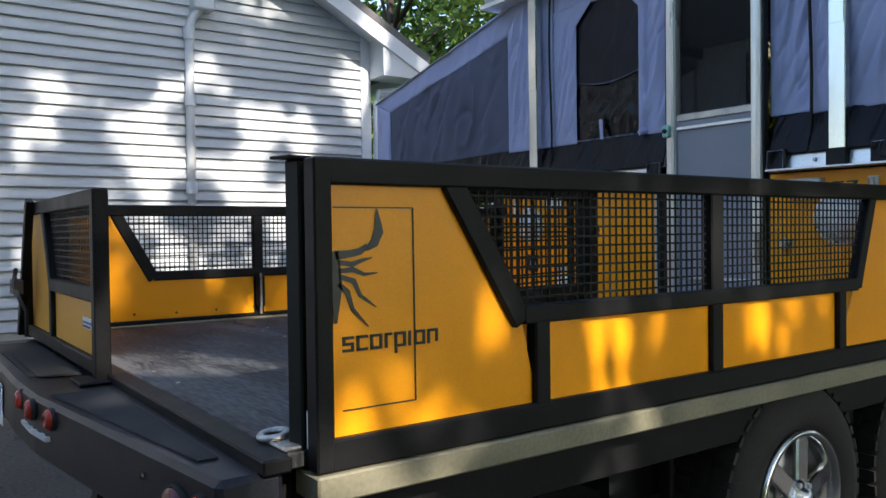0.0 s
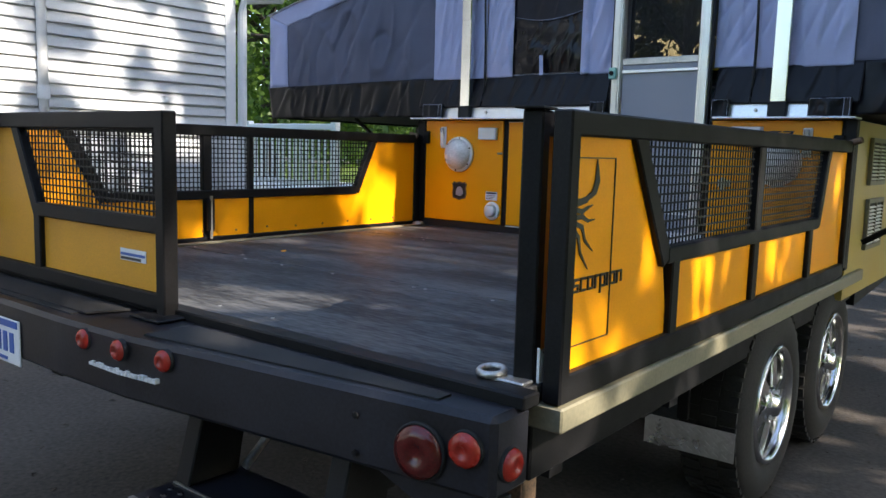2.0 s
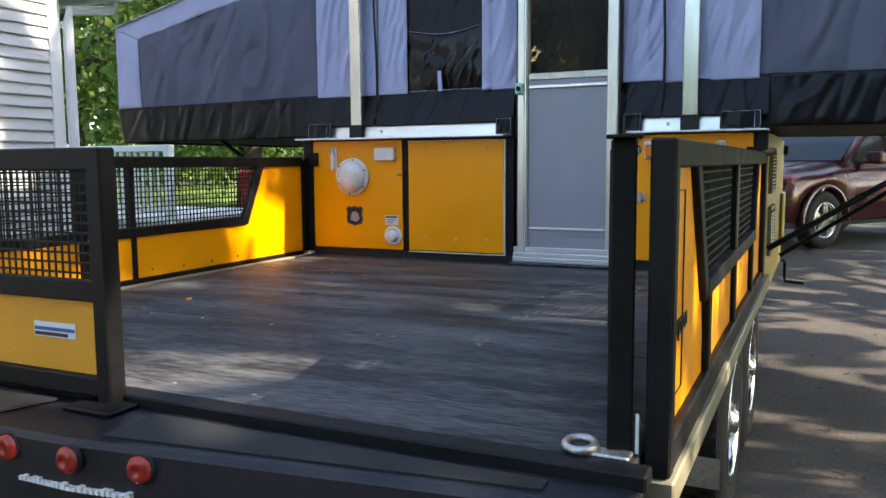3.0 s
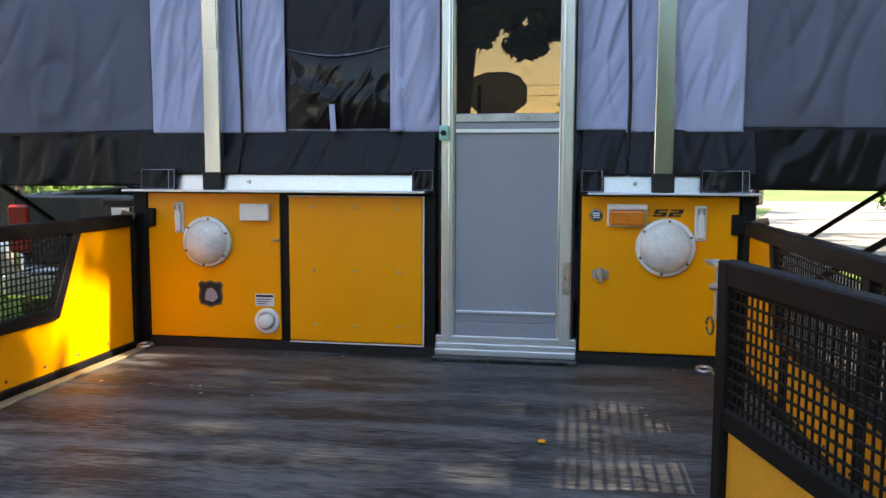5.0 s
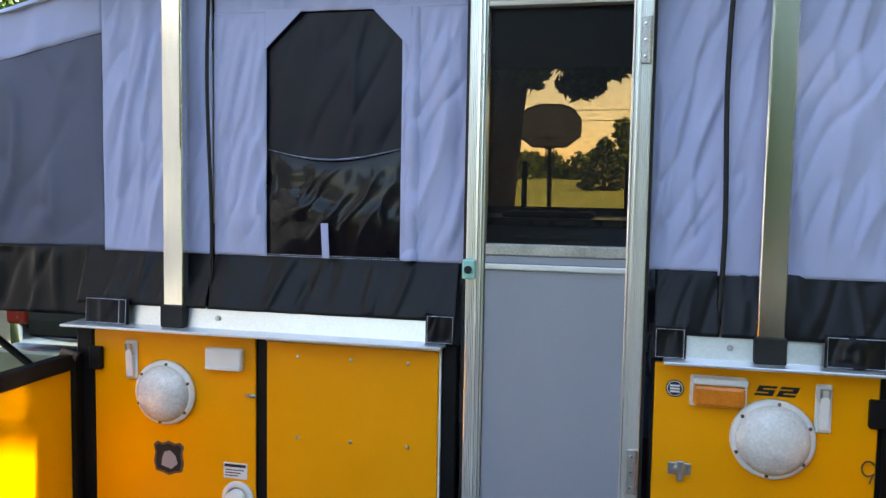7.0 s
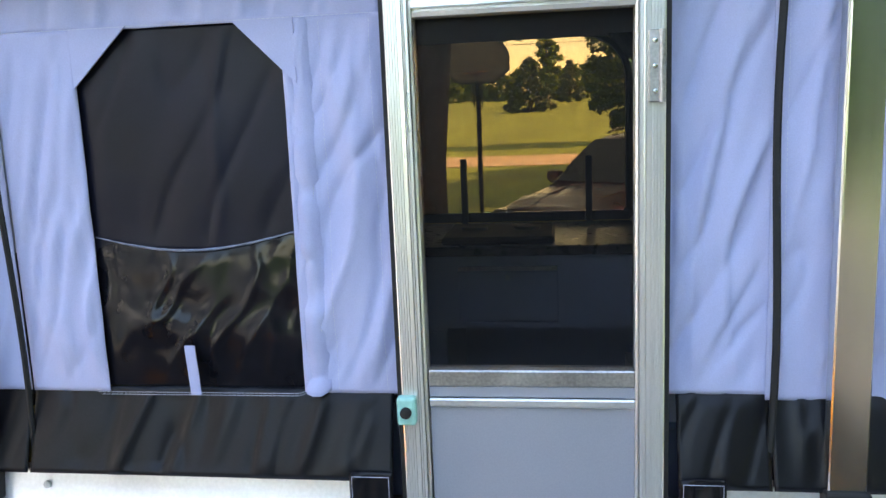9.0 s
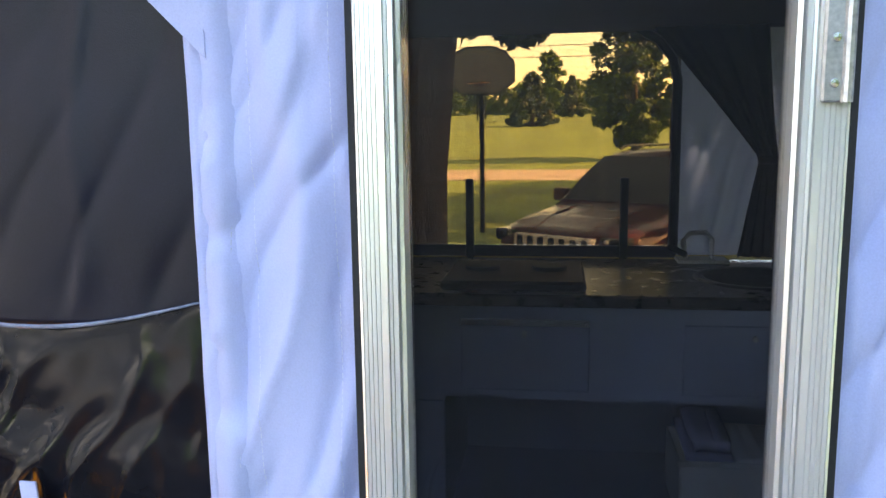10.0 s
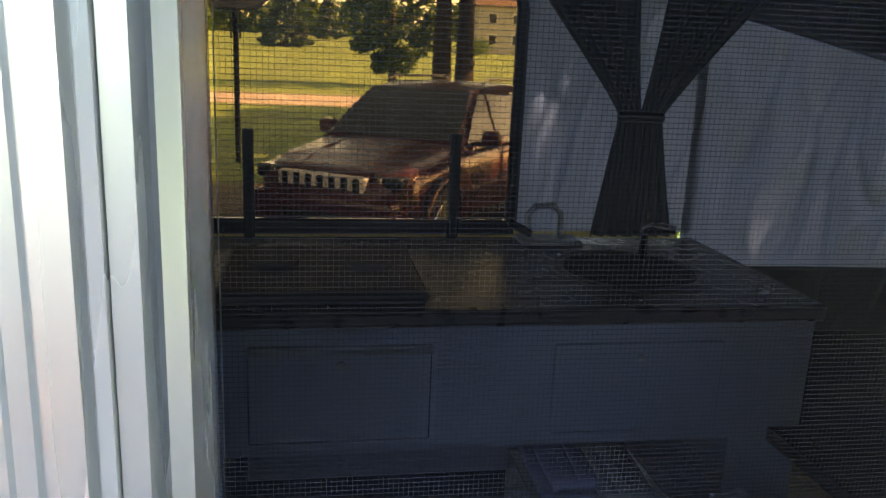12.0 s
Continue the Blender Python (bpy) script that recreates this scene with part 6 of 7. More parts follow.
# ---- inside the cabin ----
def build_kitchen():
    k = thing("kitchen_cabinet", (0.4, 1.5, 0.845), "slate blue galley cabinet with drawers", "cabinet")
    # the carcass, open below the drawers
    bm = block(-0.75, 0.10, 1.262, FAR - 0.03, 0.846, 1.755)
    block(0.10, 1.14, 1.262, FAR - 0.03, 1.49, 1.755, bm=bm)
    block(0.10, 1.14, 1.262, FAR - 0.03, 0.846, 1.12, bm=bm)
    block(1.14, 1.30, 1.262, FAR - 0.03, 0.846, 1.755, bm=bm)
    block(0.10, 1.14, FAR - 0.05, FAR - 0.03, 1.12, 1.49, bm=bm)
    part("body", bm, CABINET, k)
    for x0, x1, z0, z1 in ((0.147, 0.495, 1.515, 1.708), (0.74, 1.10, 1.515, 1.708), (-0.3, 0.10, 0.95, 1.48)):
        dr = part("drawer", block(x0, x1, 1.254, 1.2615, z0, z1, 0.003), CABINET, k, "slate drawer front")
        if x0 < 0.5 and z0 > 1.2:
            part("edge_pull", prism([(1.228, z1 - 0.004), (1.2535, z1 - 0.004), (1.2535, z1 + 0.008), (1.240, z1 + 0.008)], x0 + 0.002, x1 - 0.002, 'x'), ALU_TRIM, dr, "bright edge pull")
        part("catch", turned([(0.008, 0), (0.008, 0.006), (0, 0.007)], ((x0 + x1) / 2, 1.254, z0 + (0.16 if z0 > 1.2 else 0.5)), (0, -1, 0), 10), STEEL, dr)
    c = tagged(solid("worktop", block(-0.78, 1.30, 1.225, FAR - 0.025, 1.756, 1.790, 0.006), COUNTER), "dark speckled worktop on the galley", "worktop")
    s = thing("cooktop", (0.29, 1.45, 1.791), "black two-burner cooktop with folded lid", "cooktop")
    part("body", block(0.09, 0.485, 1.26, 1.62, 1.7905, 1.818, 0.008), RUBBER, s)
    for x in (0.19, 0.385):
        part("burner", turned([(0.05, 0), (0.05, 0.012), (0.02, 0.014), (0, 0.012)], (x, 1.46, 1.818), (0, 0, 1), 20), RUBBER, s)
    k2 = thing("sink", (1.0, 1.5, 1.791), "dark round sink with chrome tap", "sink")
    part("rim", turned([(0.15, 0.0), (0.16, 0.006), (0.175, 0.005), (0.18, 0.0)], (0.98, 1.50, 1.7905), (0, 0, 1), 30), COUNTER, k2, "", True)
    part("bowl", turned([(0.15, 0.003), (0.10, 0.0015), (0, 0.001)], (0.98, 1.50, 1.7905), (0, 0, 1), 30), RUBBER, k2)
    part("tap", tube([(1.045, 1.575, 1.7905), (1.045, 1.575, 1.872), (1.06, 1.56, 1.882), (1.10, 1.53, 1.878)], 0.010, 10), CHROME, k2, "chrome tap", True)
    b = thing("water_filter", (0.86, 1.78, 1.791), "small clear plastic stand with white base", "stand")
    part("base", block(0.79, 0.95, 1.73, 1.82, 1.7905, 1.802, 0.003), WHITE, b)
    part("loop", tube([(0.82, 1.77, 1.802), (0.81, 1.77, 1.86), (0.83, 1.77, 1.885), (0.88, 1.77, 1.888), (0.90, 1.77, 1.865), (0.90, 1.77, 1.802)], 0.008, 8), STEEL, b)
    part("clip", beam((0.76, 1.76, 1.845), (0.82, 1.76, 1.815), 0.02, 0.02, 0.004), RUBBER, b)
    bn = thing("storage_bin", (0.9, 1.45, 1.121), "pale plastic bin with folded cloths in the open shelf", "bin")
    bm = block(0.755, 1.06, 1.33, 1.335, 1.121, 1.30, 0.002)
    block(0.755, 1.06, 1.595, 1.60, 1.121, 1.30, 0.002, bm=bm)
    block(0.75, 0.755, 1.33, 1.60, 1.121, 1.30, 0.002, bm=bm)
    block(1.06, 1.065, 1.33, 1.60, 1.121, 1.30, 0.002, bm=bm)
    block(0.755, 1.06, 1.335, 1.595, 1.121, 1.126, bm=bm)
    block(0.742, 1.073, 1.322, 1.330, 1.285, 1.302, 0.003, bm=bm)
    part("box", bm, WHITE, bn, "pale plastic box")
    for i, (xa, xb, za) in enumerate(((0.77, 0.90, 1.30), (0.91, 1.05, 1.285), (0.79, 0.89, 1.335))):
        cl = cloth("folded_cloth", [(xa, 1.345, za), (xb, 1.345, za), (xb, 1.58, za + 0.02), (xa, 1.58, za + 0.02)], FAB_LIGHT if i != 1 else STICKER, bn, "folded pale cloth", 14, 16, 0.008, 9, i * 3.0, 0.0, 0.03)
    return k


build_kitchen()


def tied_curtain():
    t = thing("curtain", (1.06, 1.78, 1.80), "dark curtain tied in at the waist", "curtain")
    for side in (-1, 1):
        bm = bmesh.new()
        rows = []
        for j in range(33):
            f = j / 32
            z = 1.81 + 0.74 * f
            wgt = 0.05 + 0.26 * abs(f - 0.42) ** 1.1 / 0.58 ** 1.1 if f > 0.42 else 0.05 + 0.075 * (0.42 - f) / 0.42
            cx = 1.09 + side * (0.03 + (0.20 * max(0, f - 0.42) / 0.58 if f > 0.42 else 0.035 * (0.42 - f)))
            row = []
            for i in range(17):
                u = i / 16 - 0.5
                row.append(bm.verts.new((cx + u * wgt * 1.15, 1.765 + 0.014 * math.sin(u * 26 + side) + 0.01 * math.sin(f * 5), z)))
            rows.append(row)
        for A, B in zip(rows, rows[1:]):
            for i in range(16):
                bm.faces.new((A[i], A[i + 1], B[i + 1], B[i]))
        ob = part("drape", bm, CURTAIN, t, "dark gathered drape", True)
        s = ob.modifiers.new("thickness", 'SOLIDIFY')
        s.thickness = 0.003
    part("tie_band", block(1.03, 1.15, 1.748, 1.785, 2.105, 2.13, 0.008), CURTAIN, t)
    part("rod", tube([(0.66, 1.78, 2.545), (1.29, 1.78, 2.535)], 0.008, 8), RUBBER, t)


tied_curtain()


def bench_and_bag():
    b = thing("bench_seat", (1.12, 0.75, 0.845), "low slate bench seat inside the cabin", "bench")
    part("base", block(0.94, 1.30, 0.20, 1.18, 0.846, 1.24, 0.004), CABINET, b)
    part("cushion", block(0.93, 1.30, 0.20, 1.19, 1.241, 1.34, 0.025, seg=2), CUSHION, b, "slate cushion")
    g = thing("plastic_bag", (1.08, 1.02, 1.341), "crumpled pale plastic bag on the bench", "bag")
    bm = bmesh.new()
    bmesh.ops.create_icosphere(bm, subdivisions=4, radius=1)
    for v in bm.verts:
        n1 = noise.noise(v.co * 2.4) * 0.35 + noise.noise(v.co * 6) * 0.12
        v.co *= 1 + n1
        v.co = Vector((1.08 + v.co.x * 0.10, 1.03 + v.co.y * 0.10, max(1.3415, 1.40 + v.co.z * 0.07)))
    part("bag", bm, FAB_WHITE, g, "", False)


bench_and_bag()


# ---- vehicles ----
def loft(sections, close=True):
    bm = bmesh.new()
    rows = [[bm.verts.new(p) for p in s] for s in sections]
    for A, B in zip(rows, rows[1:]):
        for i in range(len(A) - 1):
            bm.faces.new((A[i], A[i + 1], B[i + 1], B[i]))
    if close:
        bm.faces.new(rows[0])
        bm.faces.new(rows[-1])
    return bm


def curve_at(keys, x):
    for (a, va), (b, vb) in zip(keys, keys[1:]):
        if a <= x <= b:
            f = (x - a) / (b - a)
            f = f * f * (3 - 2 * f)
            return va + (vb - va) * f
    return keys[0][1] if x < keys[0][0] else keys[-1][1]


def vehicle(name, label, category, paint, belt, hood, roofline, half, axles, wheel_r, m, rim=CHROME):
    """A car along +x (front), left side +y. belt: height of the upper body edge; roofline: list of (x, z) for the cabin."""
    t = thing(name, (0, 0, 0), label, category)
    x0, x1 = belt[0][0], belt[-1][0]
    xs = sorted(set(list(np.linspace(x0, x1, 70)) + [a + d for a in axles for d in np.linspace(-0.46, 0.46, 25)]))
    secs = []
    for x in xs:
        x = float(x)
        zb, w = curve_at(belt, x), curve_at(half, x)
        low = 0.36
        for a in axles:
            if abs(x - a) < 0.455:
                low = max(low, wheel_r - 0.02 + math.sqrt(max(0, 0.455 ** 2 - (x - a) ** 2)))
        zt = curve_at(hood, x)
        low = min(low, zb - 0.08)
        right = [(x, -w * 0.93, low), (x, -w * 0.985, low + (zb - low) * 0.25), (x, -w, low + (zb - low) * 0.55), (x, -w * 0.985, zb - 0.05), (x, -w * 0.95, zb), (x, -w * 0.80, zt - 0.012), (x, -w * 0.4, zt + 0.008)]
        left = [(x, -p[1], p[2]) for p in reversed(right)]
        secs.append(right + [(x, 0, zt + 0.012)] + left)
    part("body", loft(secs), paint, t, "", True)
    part("underbody", block(x0 + 0.1, x1 - 0.1, -half[2][1] * 0.86, half[2][1] * 0.86, 0.28, 0.62), RUBBER, t)
    # cabin
    rsecs = []
    wb, wt = half[2][1] * 0.93, half[2][1] * 0.70
    for x, z, zl in roofline:
        f = min(1.0, (z - zl) / 0.6)
        ww = wb + (wt - wb) * f
        rsecs.append([(x, -wb, zl), (x, -ww, z - 0.05 * f), (x, -ww * 0.86, z - 0.008 * f), (x, 0, z + 0.012 * f), (x, ww * 0.86, z - 0.008 * f), (x, ww, z - 0.05 * f), (x, wb, zl)])
    part("cabin_shell", loft(rsecs), paint, t, "", True)
    return t, wb, wt


def glass_quad(t, pts, name="window", mat=None):
    bm = bmesh.new()
    vs = [bm.verts.new(p) for p in pts]
    f = bm.faces.new(vs)
    bm.normal_update()
    r = bmesh.ops.extrude_face_region(bm, geom=[f])
    bmesh.ops.translate(bm, vec=-f.normal * 0.006, verts=[g for g in r["geom"] if isinstance(g, bmesh.types.BMVert)])
    return part(name, bm, mat or CAR_GLASS, t, "dark tinted glass")


def car_wheels(t, axles, w, r, rim=CHROME):
    for a in axles:
        for s in (1, -1):
            wh = part("wheel", turned([(r * 0.2, -0.2), (r * 0.62, -0.2), (r * 0.62, -0.06), (r * 0.2, -0.05)], (a, s * w, r), (0, s, 0), 32), STEEL, t, "", True)
            part("tyre", turned([(r * 0.64, -0.22), (r * 0.9, -0.23), (r, -0.20), (r, -0.03), (r * 0.93, 0.0), (r * 0.72, 0.006), (r * 0.64, -0.012), (r * 0.62, -0.2)], (a, s * w, r), (0, s, 0), 40), TYRE, wh, "black tyre", True)
            part("rim", turned([(r * 0.64, -0.012), (r * 0.63, 0.004), (r * 0.58, 0.002), (r * 0.56, -0.05)], (a, s * w, r), (0, s, 0), 40), rim, wh, "", True)
            c = Vector((a, s * w, r))
            for k in range(5):
                an = 2 * math.pi * k / 5 + 0.31
                d = Vector((math.cos(an), 0, math.sin(an)))
                part("spoke", beam(c + d * r * 0.08 + Vector((0, -0.008 * s, 0)), c + d * r * 0.60 + Vector((0, -0.02 * s, 0)), r * 0.24, 0.03, 0.008, up=(0, s, 0)), rim, wh)
            part("cap", turned([(r * 0.15, -0.03), (r * 0.14, 0.004), (0, 0.008)], (a, s * w, r), (0, s, 0), 20), rim, wh)


def build_suv():
    belt = [(-2.35, 0.92), (-2.25, 1.06), (-1.2, 1.07), (0.2, 1.05), (0.95, 1.04), (1.9, 0.95), (2.22, 0.86), (2.36, 0.74)]
    hood = [(-2.35, 1.0), (-2.2, 1.10), (0.4, 1.12), (0.95, 1.13), (1.7, 1.06), (2.15, 0.97), (2.30, 0.88), (2.36, 0.76)]
    half = [(-2.36, 0.78), (-2.1, 0.90), (-0.5, 0.935), (1.4, 0.93), (2.0, 0.88), (2.25, 0.78), (2.36, 0.62)]
    roof = [(-2.30, 1.08, 1.05), (-2.22, 1.30, 1.05), (-2.02, 1.62, 1.05), (-1.6, 1.70, 1.05), (-0.8, 1.735, 1.05), (-0.1, 1.73, 1.05), (0.22, 1.68, 1.05), (0.62, 1.40, 1.05), (1.02, 1.10, 1.05)]
    ax = (1.44, -1.42)
    t, wb, wt = vehicle("sport_utility_car", "dark red sport utility car with chrome slotted grille", "car", RED_CAR, belt, hood, roof, half, ax, 0.375, None)
    car_wheels(t, ax, 0.93, 0.375)

    def side(x, z, s, o=0.012):
        f = min(1.0, (z - 1.05) / 0.6)
        return (x, s * (wb + (wt - wb) * f * 1.04 + o), z)
    for s in (1, -1):
        for a in ([(0.80, 1.13), (0.42, 1.16), (-0.02, 1.16), (-0.02, 1.63), (0.16, 1.62)], [(-0.10, 1.15), (-1.02, 1.15), (-1.02, 1.62), (-0.10, 1.64)], [(-1.12, 1.15), (-1.98, 1.16), (-1.86, 1.55), (-1.12, 1.61)]):
            glass_quad(t, [side(x, z, s) for x, z in (a if s > 0 else a[::-1])])
        mr = part("mirror", block(0.52, 0.66, min(s * 0.95, s * 1.16), max(s * 0.95, s * 1.16), 1.10, 1.27, 0.04, seg=2), RED_CAR, t, "red door mirror")
        part("mirror_arm", block(0.56, 0.64, min(s * 0.86, s * 0.97), max(s * 0.86, s * 0.97), 1.10, 1.14), RUBBER, mr)
        hl = part("headlight", block(2.04, 2.27, min(s * 0.52, s * 0.82), max(s * 0.52, s * 0.82), 0.80, 0.93, 0.03, seg=2), CAR_GLASS, t, "clear headlight")
        part("reflector", turned([(0.055, 0), (0.05, 0.02), (0, 0.03)], (2.25, s * 0.62, 0.865), (1, 0.25 * s, 0), 20), CHROME, hl)
        part("reflector", turned([(0.04, 0), (0.035, 0.02), (0, 0.03)], (2.215, s * 0.75, 0.865), (1, 0.5 * s, 0), 20), CHROME, hl)
        part("fog_lamp", turned([(0.05, 0), (0.045, 0.012), (0, 0.014)], (2.33, s * 0.58, 0.52), (1, 0, 0), 18), CHROME, t)
        part("tail_lamp", block(-2.36, -2.15, min(s * 0.70, s * 0.92), max(s * 0.70, s * 0.92), 0.85, 1.12, 0.02), DARK_RED, t, "red tail lamp")
        for xx in (-0.06, -1.07):
            part("door_handle", block(xx - 0.18, xx - 0.04, min(s * 0.93, s * 0.965), max(s * 0.93, s * 0.965), 0.96, 0.985, 0.006), RED_CAR, t)
        part("roof_rack", tube([(-1.85, s * 0.62, 1.70), (-1.7, s * 0.62, 1.765), (-0.3, s * 0.62, 1.785), (-0.1, s * 0.62, 1.745)], 0.018, 8), STEEL, t, "bright roof rail")
        part("door_seam", block(-0.075, -0.067, min(s * 0.925, s * 0.945), max(s * 0.925, s * 0.945), 0.45, 1.06), RUBBER, t)
        part("side_moulding", block(-1.0, 1.0, min(s * 0.93, s * 0.955), max(s * 0.93, s * 0.955), 0.60, 0.66, 0.006), RED_CAR, t)
        for a in ax:
            pts = [(a + 0.47 * math.cos(q), s * 0.935, 0.355 + 0.47 * math.sin(q)) for q in np.linspace(0.0, math.pi, 18)]
            part("arch_moulding", tube(pts, 0.025, 6), RED_CAR, t)
    part("windscreen", loft([[(0.95, -0.78, 1.16), (0.95, 0.78, 1.16)], [(0.64, -0.74, 1.405), (0.64, 0.74, 1.405)], [(0.27, -0.63, 1.665), (0.27, 0.63, 1.665)]], False), CAR_GLASS, t, "dark windscreen")
    part("rear_window", loft([[(-2.305, -0.7, 1.14), (-2.305, 0.7, 1.14)], [(-2.08, -0.62, 1.58), (-2.08, 0.62, 1.58)]], False), CAR_GLASS, t)
    gr = part("grille", block(2.24, 2.352, -0.50, 0.50, 0.72, 0.91, 0.02), WHITE, t, "bright slotted grille")
    for k in range(7):
        y = -0.405 + k * 0.135
        part("slot", block(2.345, 2.362, y - 0.036, y + 0.036, 0.735, 0.895, 0.015), RUBBER, gr)
    part("bumper", block(2.12, 2.40, -0.80, 0.80, 0.40, 0.70, 0.06, seg=2), RED_CAR, t, "red front bumper")
    part("lower_intake", block(2.385, 2.406, -0.42, 0.42, 0.44, 0.55, 0.01), RUBBER, t)
    part("rear_bumper", block(-2.42, -2.2, -0.85, 0.85, 0.42, 0.70, 0.05, seg=2), RED_CAR, t)
    for a in (-0.3, 0.3):
        part("hood_crease", tube([(0.98, a * 1.5, 1.135), (1.7, a * 1.3, 1.07), (2.2, a * 1.1, 0.955)], 0.012, 6), RED_CAR, t)
    return t


suv = build_suv()
suv.matrix_basis = pose(1.69, 9.45, 0.172, 0, 0, -124.5)


def build_pickup():
    belt = [(-2.9, 1.18), (-2.85, 1.20), (-0.9, 1.20), (0.9, 1.20), (1.6, 1.18), (2.6, 1.08), (2.9, 0.9)]
    hood = [(-2.9, 1.02), (-2.8, 1.02), (-0.9, 1.02), (0.85, 1.22), (1.2, 1.26), (2.4, 1.18), (2.8, 1.05), (2.9, 0.92)]
    half = [(-2.9, 0.97), (-2.0, 1.0), (0.0, 1.0), (2.0, 0.99), (2.6, 0.95), (2.9, 0.8)]
    roof = [(-0.92, 1.20, 1.15), (-0.86, 1.70, 1.15), (-0.6, 1.86, 1.15), (0.3, 1.88, 1.15), (0.62, 1.80, 1.15), (1.30, 1.22, 1.15)]
    ax = (1.95, -1.75)
    t, wb, wt = vehicle("pickup_truck", "black pickup truck with closed tailgate and chrome bumper", "truck", BLACK_CAR, belt, hood, roof, half, ax, 0.42, None)
    car_wheels(t, ax, 1.0, 0.42)
    for s in (1, -1):
        def side(x, z):
            f = min(1.0, (z - 1.15) / 0.6)
            return (x, s * (wb + (wt - wb) * f * 1.03 + 0.012), z)
        for a in ([(1.08, 1.27), (0.2, 1.27), (0.2, 1.78), (0.56, 1.76)], [(0.1, 1.27), (-0.8, 1.27), (-0.74, 1.74), (0.1, 1.79)]):
            glass_quad(t, [side(x, z) for x, z in (a if s > 0 else a[::-1])])
        part("bed_wall", block(-2.88, -0.95, min(s * 0.88, s * 0.97), max(s * 0.88, s * 0.97), 1.0, 1.36, 0.02), BLACK_CAR, t)
        part("tail_lamp", block(-2.93, -2.80, min(s * 0.80, s * 0.985), max(s * 0.80, s * 0.985), 0.90, 1.28, 0.02), RED_LENS, t, "red tail lamp")
        part("mirror", block(0.75, 0.9, min(s * 1.0, s * 1.25), max(s * 1.0, s * 1.25), 1.24, 1.48, 0.03), BLACK_CAR, t)
        part("head_lamp", block(2.6, 2.84, min(s * 0.6, s * 0.92), max(s * 0.6, s * 0.92), 0.86, 1.04, 0.02), CAR_GLASS, t)
    part("windscreen", loft([[(1.26, -0.86, 1.28), (1.26, 0.86, 1.28)], [(0.68, -0.7, 1.78), (0.68, 0.7, 1.78)]], False), CAR_GLASS, t)
    part("rear_window", block(-0.925, -0.91, -0.65, 0.65, 1.36, 1.68, 0.004), CAR_GLASS, t)
    tg = part("tailgate", block(-2.95, -2.86, -0.79, 0.79, 0.82, 1.36, 0.02), BLACK_CAR, t, "black tailgate")
    part("emblem", prism([(-0.075, 1.27), (0.075, 1.27), (0.07, 1.16), (0, 1.11), (-0.07, 1.16)], -2.962, -2.95, 'x'), CHROME, tg, "small chrome shield shape")
    part("tailgate_handle", block(-2.965, -2.95, -0.14, 0.14, 1.285, 1.325, 0.005), RUBBER, tg)
    part("rear_bumper", block(-3.08, -2.86, -0.95, 0.95, 0.56, 0.76, 0.03, seg=2), CHROME, t, "chrome rear bumper")
    part("grille", block(2.84, 2.92, -0.6, 0.6, 0.72, 1.05, 0.02), CHROME, t)
    part("front_bumper", block(2.8, 3.02, -0.95, 0.95, 0.45, 0.70, 0.05), CHROME, t)
    return t


pickup = build_pickup()
pickup.matrix_basis = pose(-2.78, 5.55, 0.075, 0, -1.6, 91.0)


# ---- fallen leaves ----
def fallen_leaves():
    rng = random.Random(77)
    spots = [(0.62, -0.95, DECK + 0.0135), (-0.6, -1.5, DECK + 0.0135)]
    for k, (x, y, z) in enumerate(spots):
        bm = bmesh.new()
        pts = [(-0.020, 0, 0), (-0.006, 0.011, 0.003), (0.012, 0.008, 0.001), (0.022, 0, 0.004), (0.010, -0.010, 0.002), (-0.008, -0.010, 0)]
        a = rng.uniform(0, 6.28)
        vs = [bm.verts.new((x + p[0] * math.cos(a) - p[1] * math.sin(a), y + p[0] * math.sin(a) + p[1] * math.cos(a), z + p[2])) for p in pts]
        f = bm.faces.new(vs)
        r = bmesh.ops.extrude_face_region(bm, geom=[f])
        bmesh.ops.translate(bm, vec=(0, 0, -0.001), verts=[g for g in r["geom"] if isinstance(g, bmesh.types.BMVert)])
        tagged(solid("fallen_leaf", bm, YELLOW), "small yellow fallen leaf on the deck", "leaf", "leaves on the deck")
    verts, faces = [], []
    r2 = np.random.default_rng(9)
    for _ in range(2600):
        x, y = r2.uniform(-4.0, 4.4), r2.uniform(-7, 6)
        s, a = r2.uniform(0.008, 0.028), r2.uniform(0, 6.28)
        k = len(verts)
        for da, f in ((0, 1), (1.9, 0.6), (3.14, 1), (4.4, 0.6)):
            verts.append((x + s * f * math.cos(a + da), y + s * f * math.sin(a + da), 0.003 + r2.uniform(0, 0.006)))
        faces.append((k, k + 1, k + 2, k + 3))
    tagged(quads_object("leaf_litter", verts, faces, BARK), "dry brown leaf litter on the driveway", "leaf litter", kind="stuff")


fallen_leaves()


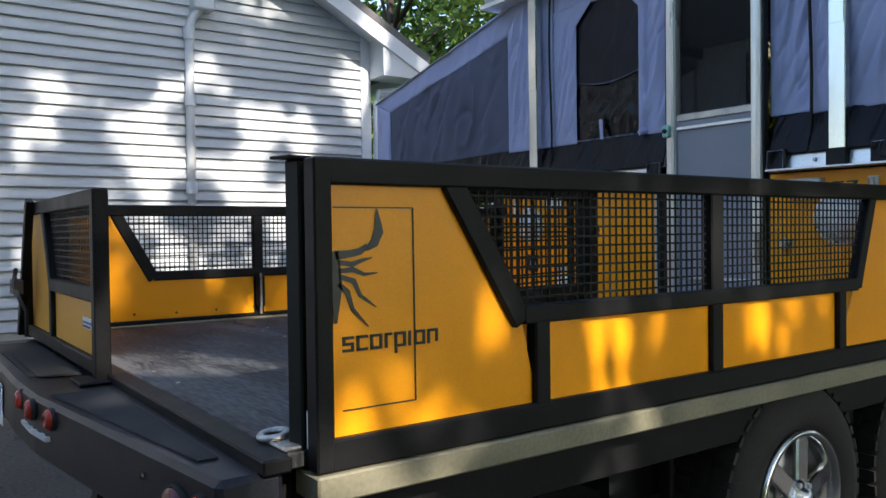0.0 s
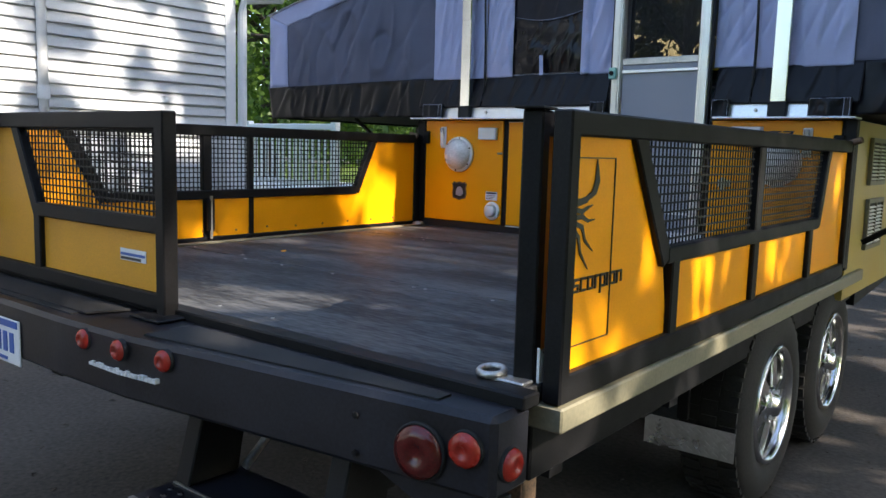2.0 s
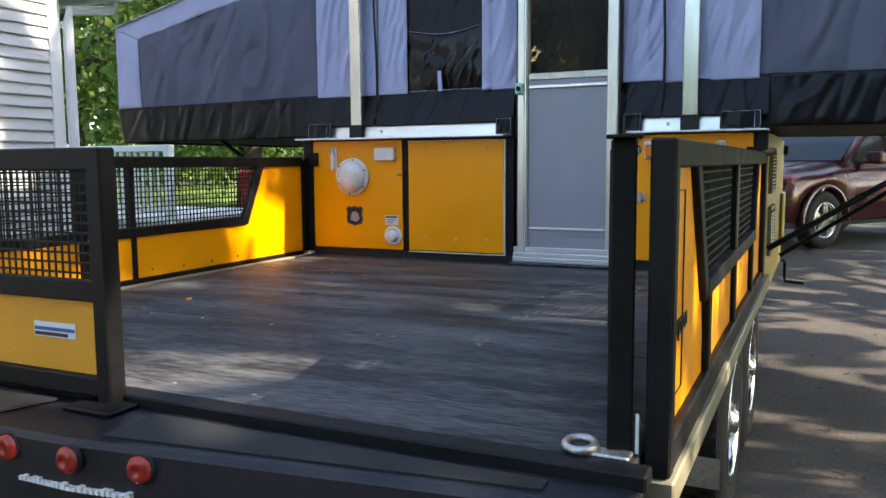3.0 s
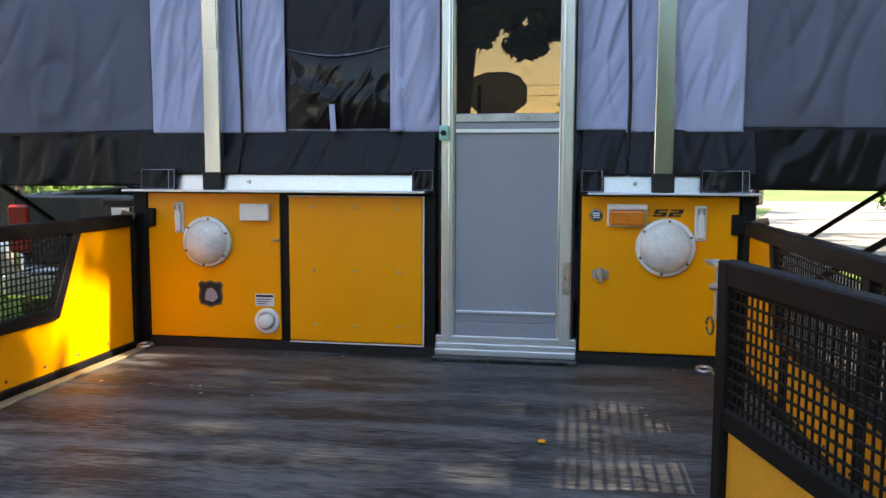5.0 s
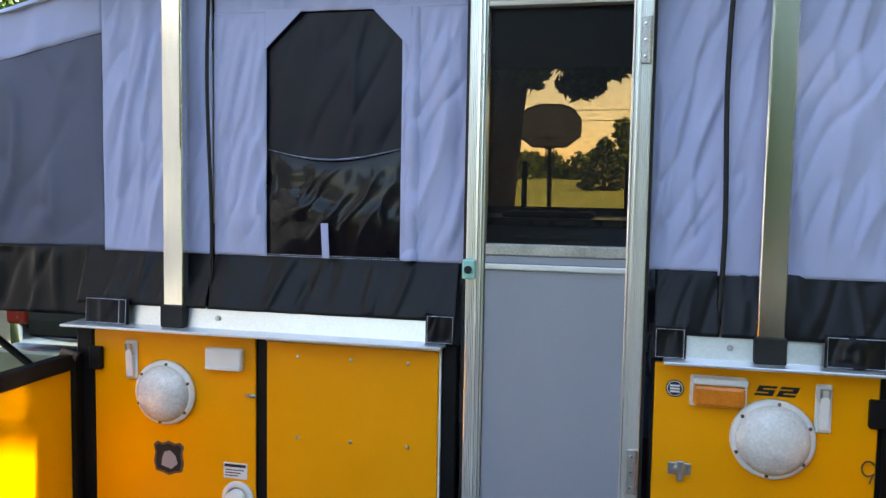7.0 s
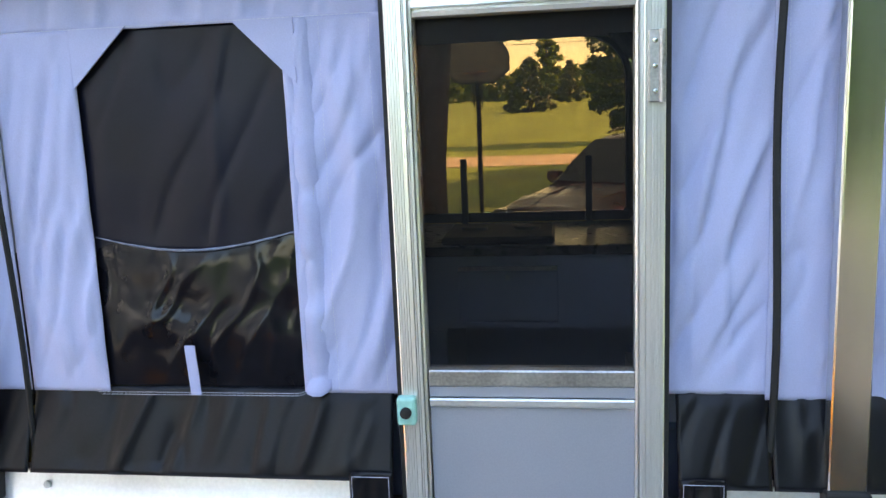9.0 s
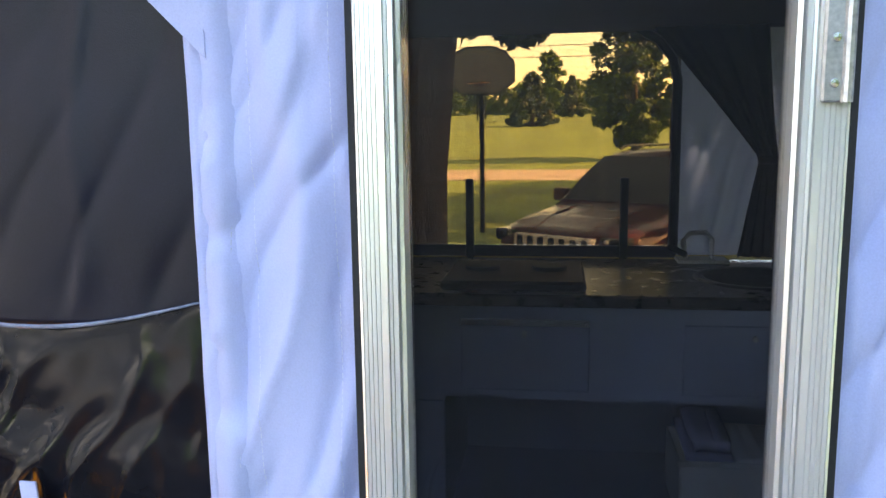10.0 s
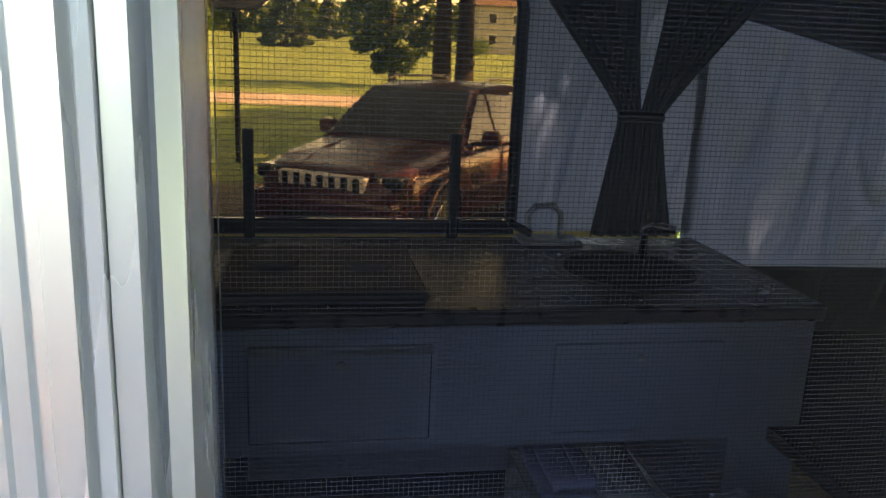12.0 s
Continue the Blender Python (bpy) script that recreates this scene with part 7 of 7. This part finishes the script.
# ---- basketball hoop and posts ----
def build_hoop():
    x, y = -1.02, 14.5
    t = thing("basketball_hoop", (x, y, 0), "grey fan-shaped backboard on a dark pole", "basketball hoop")
    part("pole", tube([(x, y + 0.25, -0.02), (x, y + 0.25, 2.4), (x, y + 0.05, 2.9)], 0.05, 12), BLACK_FRAME, t)
    zc = 3.24
    fan = [(a * 1.17, b * 1.17) for a, b in [(-0.56, -0.16), (-0.56, 0.14), (-0.42, 0.33), (-0.2, 0.41), (0.2, 0.41), (0.42, 0.33), (0.56, 0.14), (0.56, -0.16), (0.30, -0.36), (-0.30, -0.36)]]
    bb = part("backboard", prism([(x + a, zc + b) for a, b in fan], y - 0.02, y + 0.02, 'y', bevel=0.006), BOARD, t, "grey backboard")
    for k, (a, b) in enumerate(zip(fan, fan[1:] + fan[:1])):
        part("edge_line", beam((x + a[0] * 0.97, y - 0.022, zc + a[1] * 0.97), (x + b[0] * 0.97, y - 0.022, zc + b[1] * 0.97), 0.006, 0.03, up=(0, 0, 1)), BLACK_FRAME, bb)
    ring = [(x + 0.23 * math.cos(a), y - 0.38 + 0.23 * math.sin(a), zc - 0.22) for a in np.linspace(0, 2 * math.pi, 25)[:-1]]
    part("rim", tube(ring, 0.01, 8, closed=True), RUST, t, "rusty hoop rim")
    part("bracket", block(x - 0.08, x + 0.08, y - 0.16, y - 0.02, zc - 0.26, zc - 0.18), RUST, t)
    for a in (-0.08, 0.08):
        part("arm", beam((x + a, y + 0.02, zc + 0.05), (x + a, y + 0.22, 2.35), 0.03, 0.03), BLACK_FRAME, t)


build_hoop()


# ---- overhead cable beyond the road ----
def power_line():
    t = thing("power_line", (0, 36.0, 0), "thin overhead cable between two wooden poles", "power line")
    ends = (-52.0, 46.0)
    for x in ends:
        z = land(x, 36.0)
        part("pole", tube([(x, 36.0, z - 0.05), (x, 36.0, z + 7.4)], [0.15, 0.11], 10), BARK, t, "wooden pole", True)
    for drop in (0.0, 0.5):
        pts = [(x, 36.0, 6.9 - drop - 1.15 * (1 - ((x - ends[0]) / (ends[1] - ends[0]) * 2 - 1) ** 2)) for x in np.linspace(*ends, 25)]
        part("cable", tube(pts, 0.016, 6), RUBBER, t, "dark cable")
    return t


power_line()
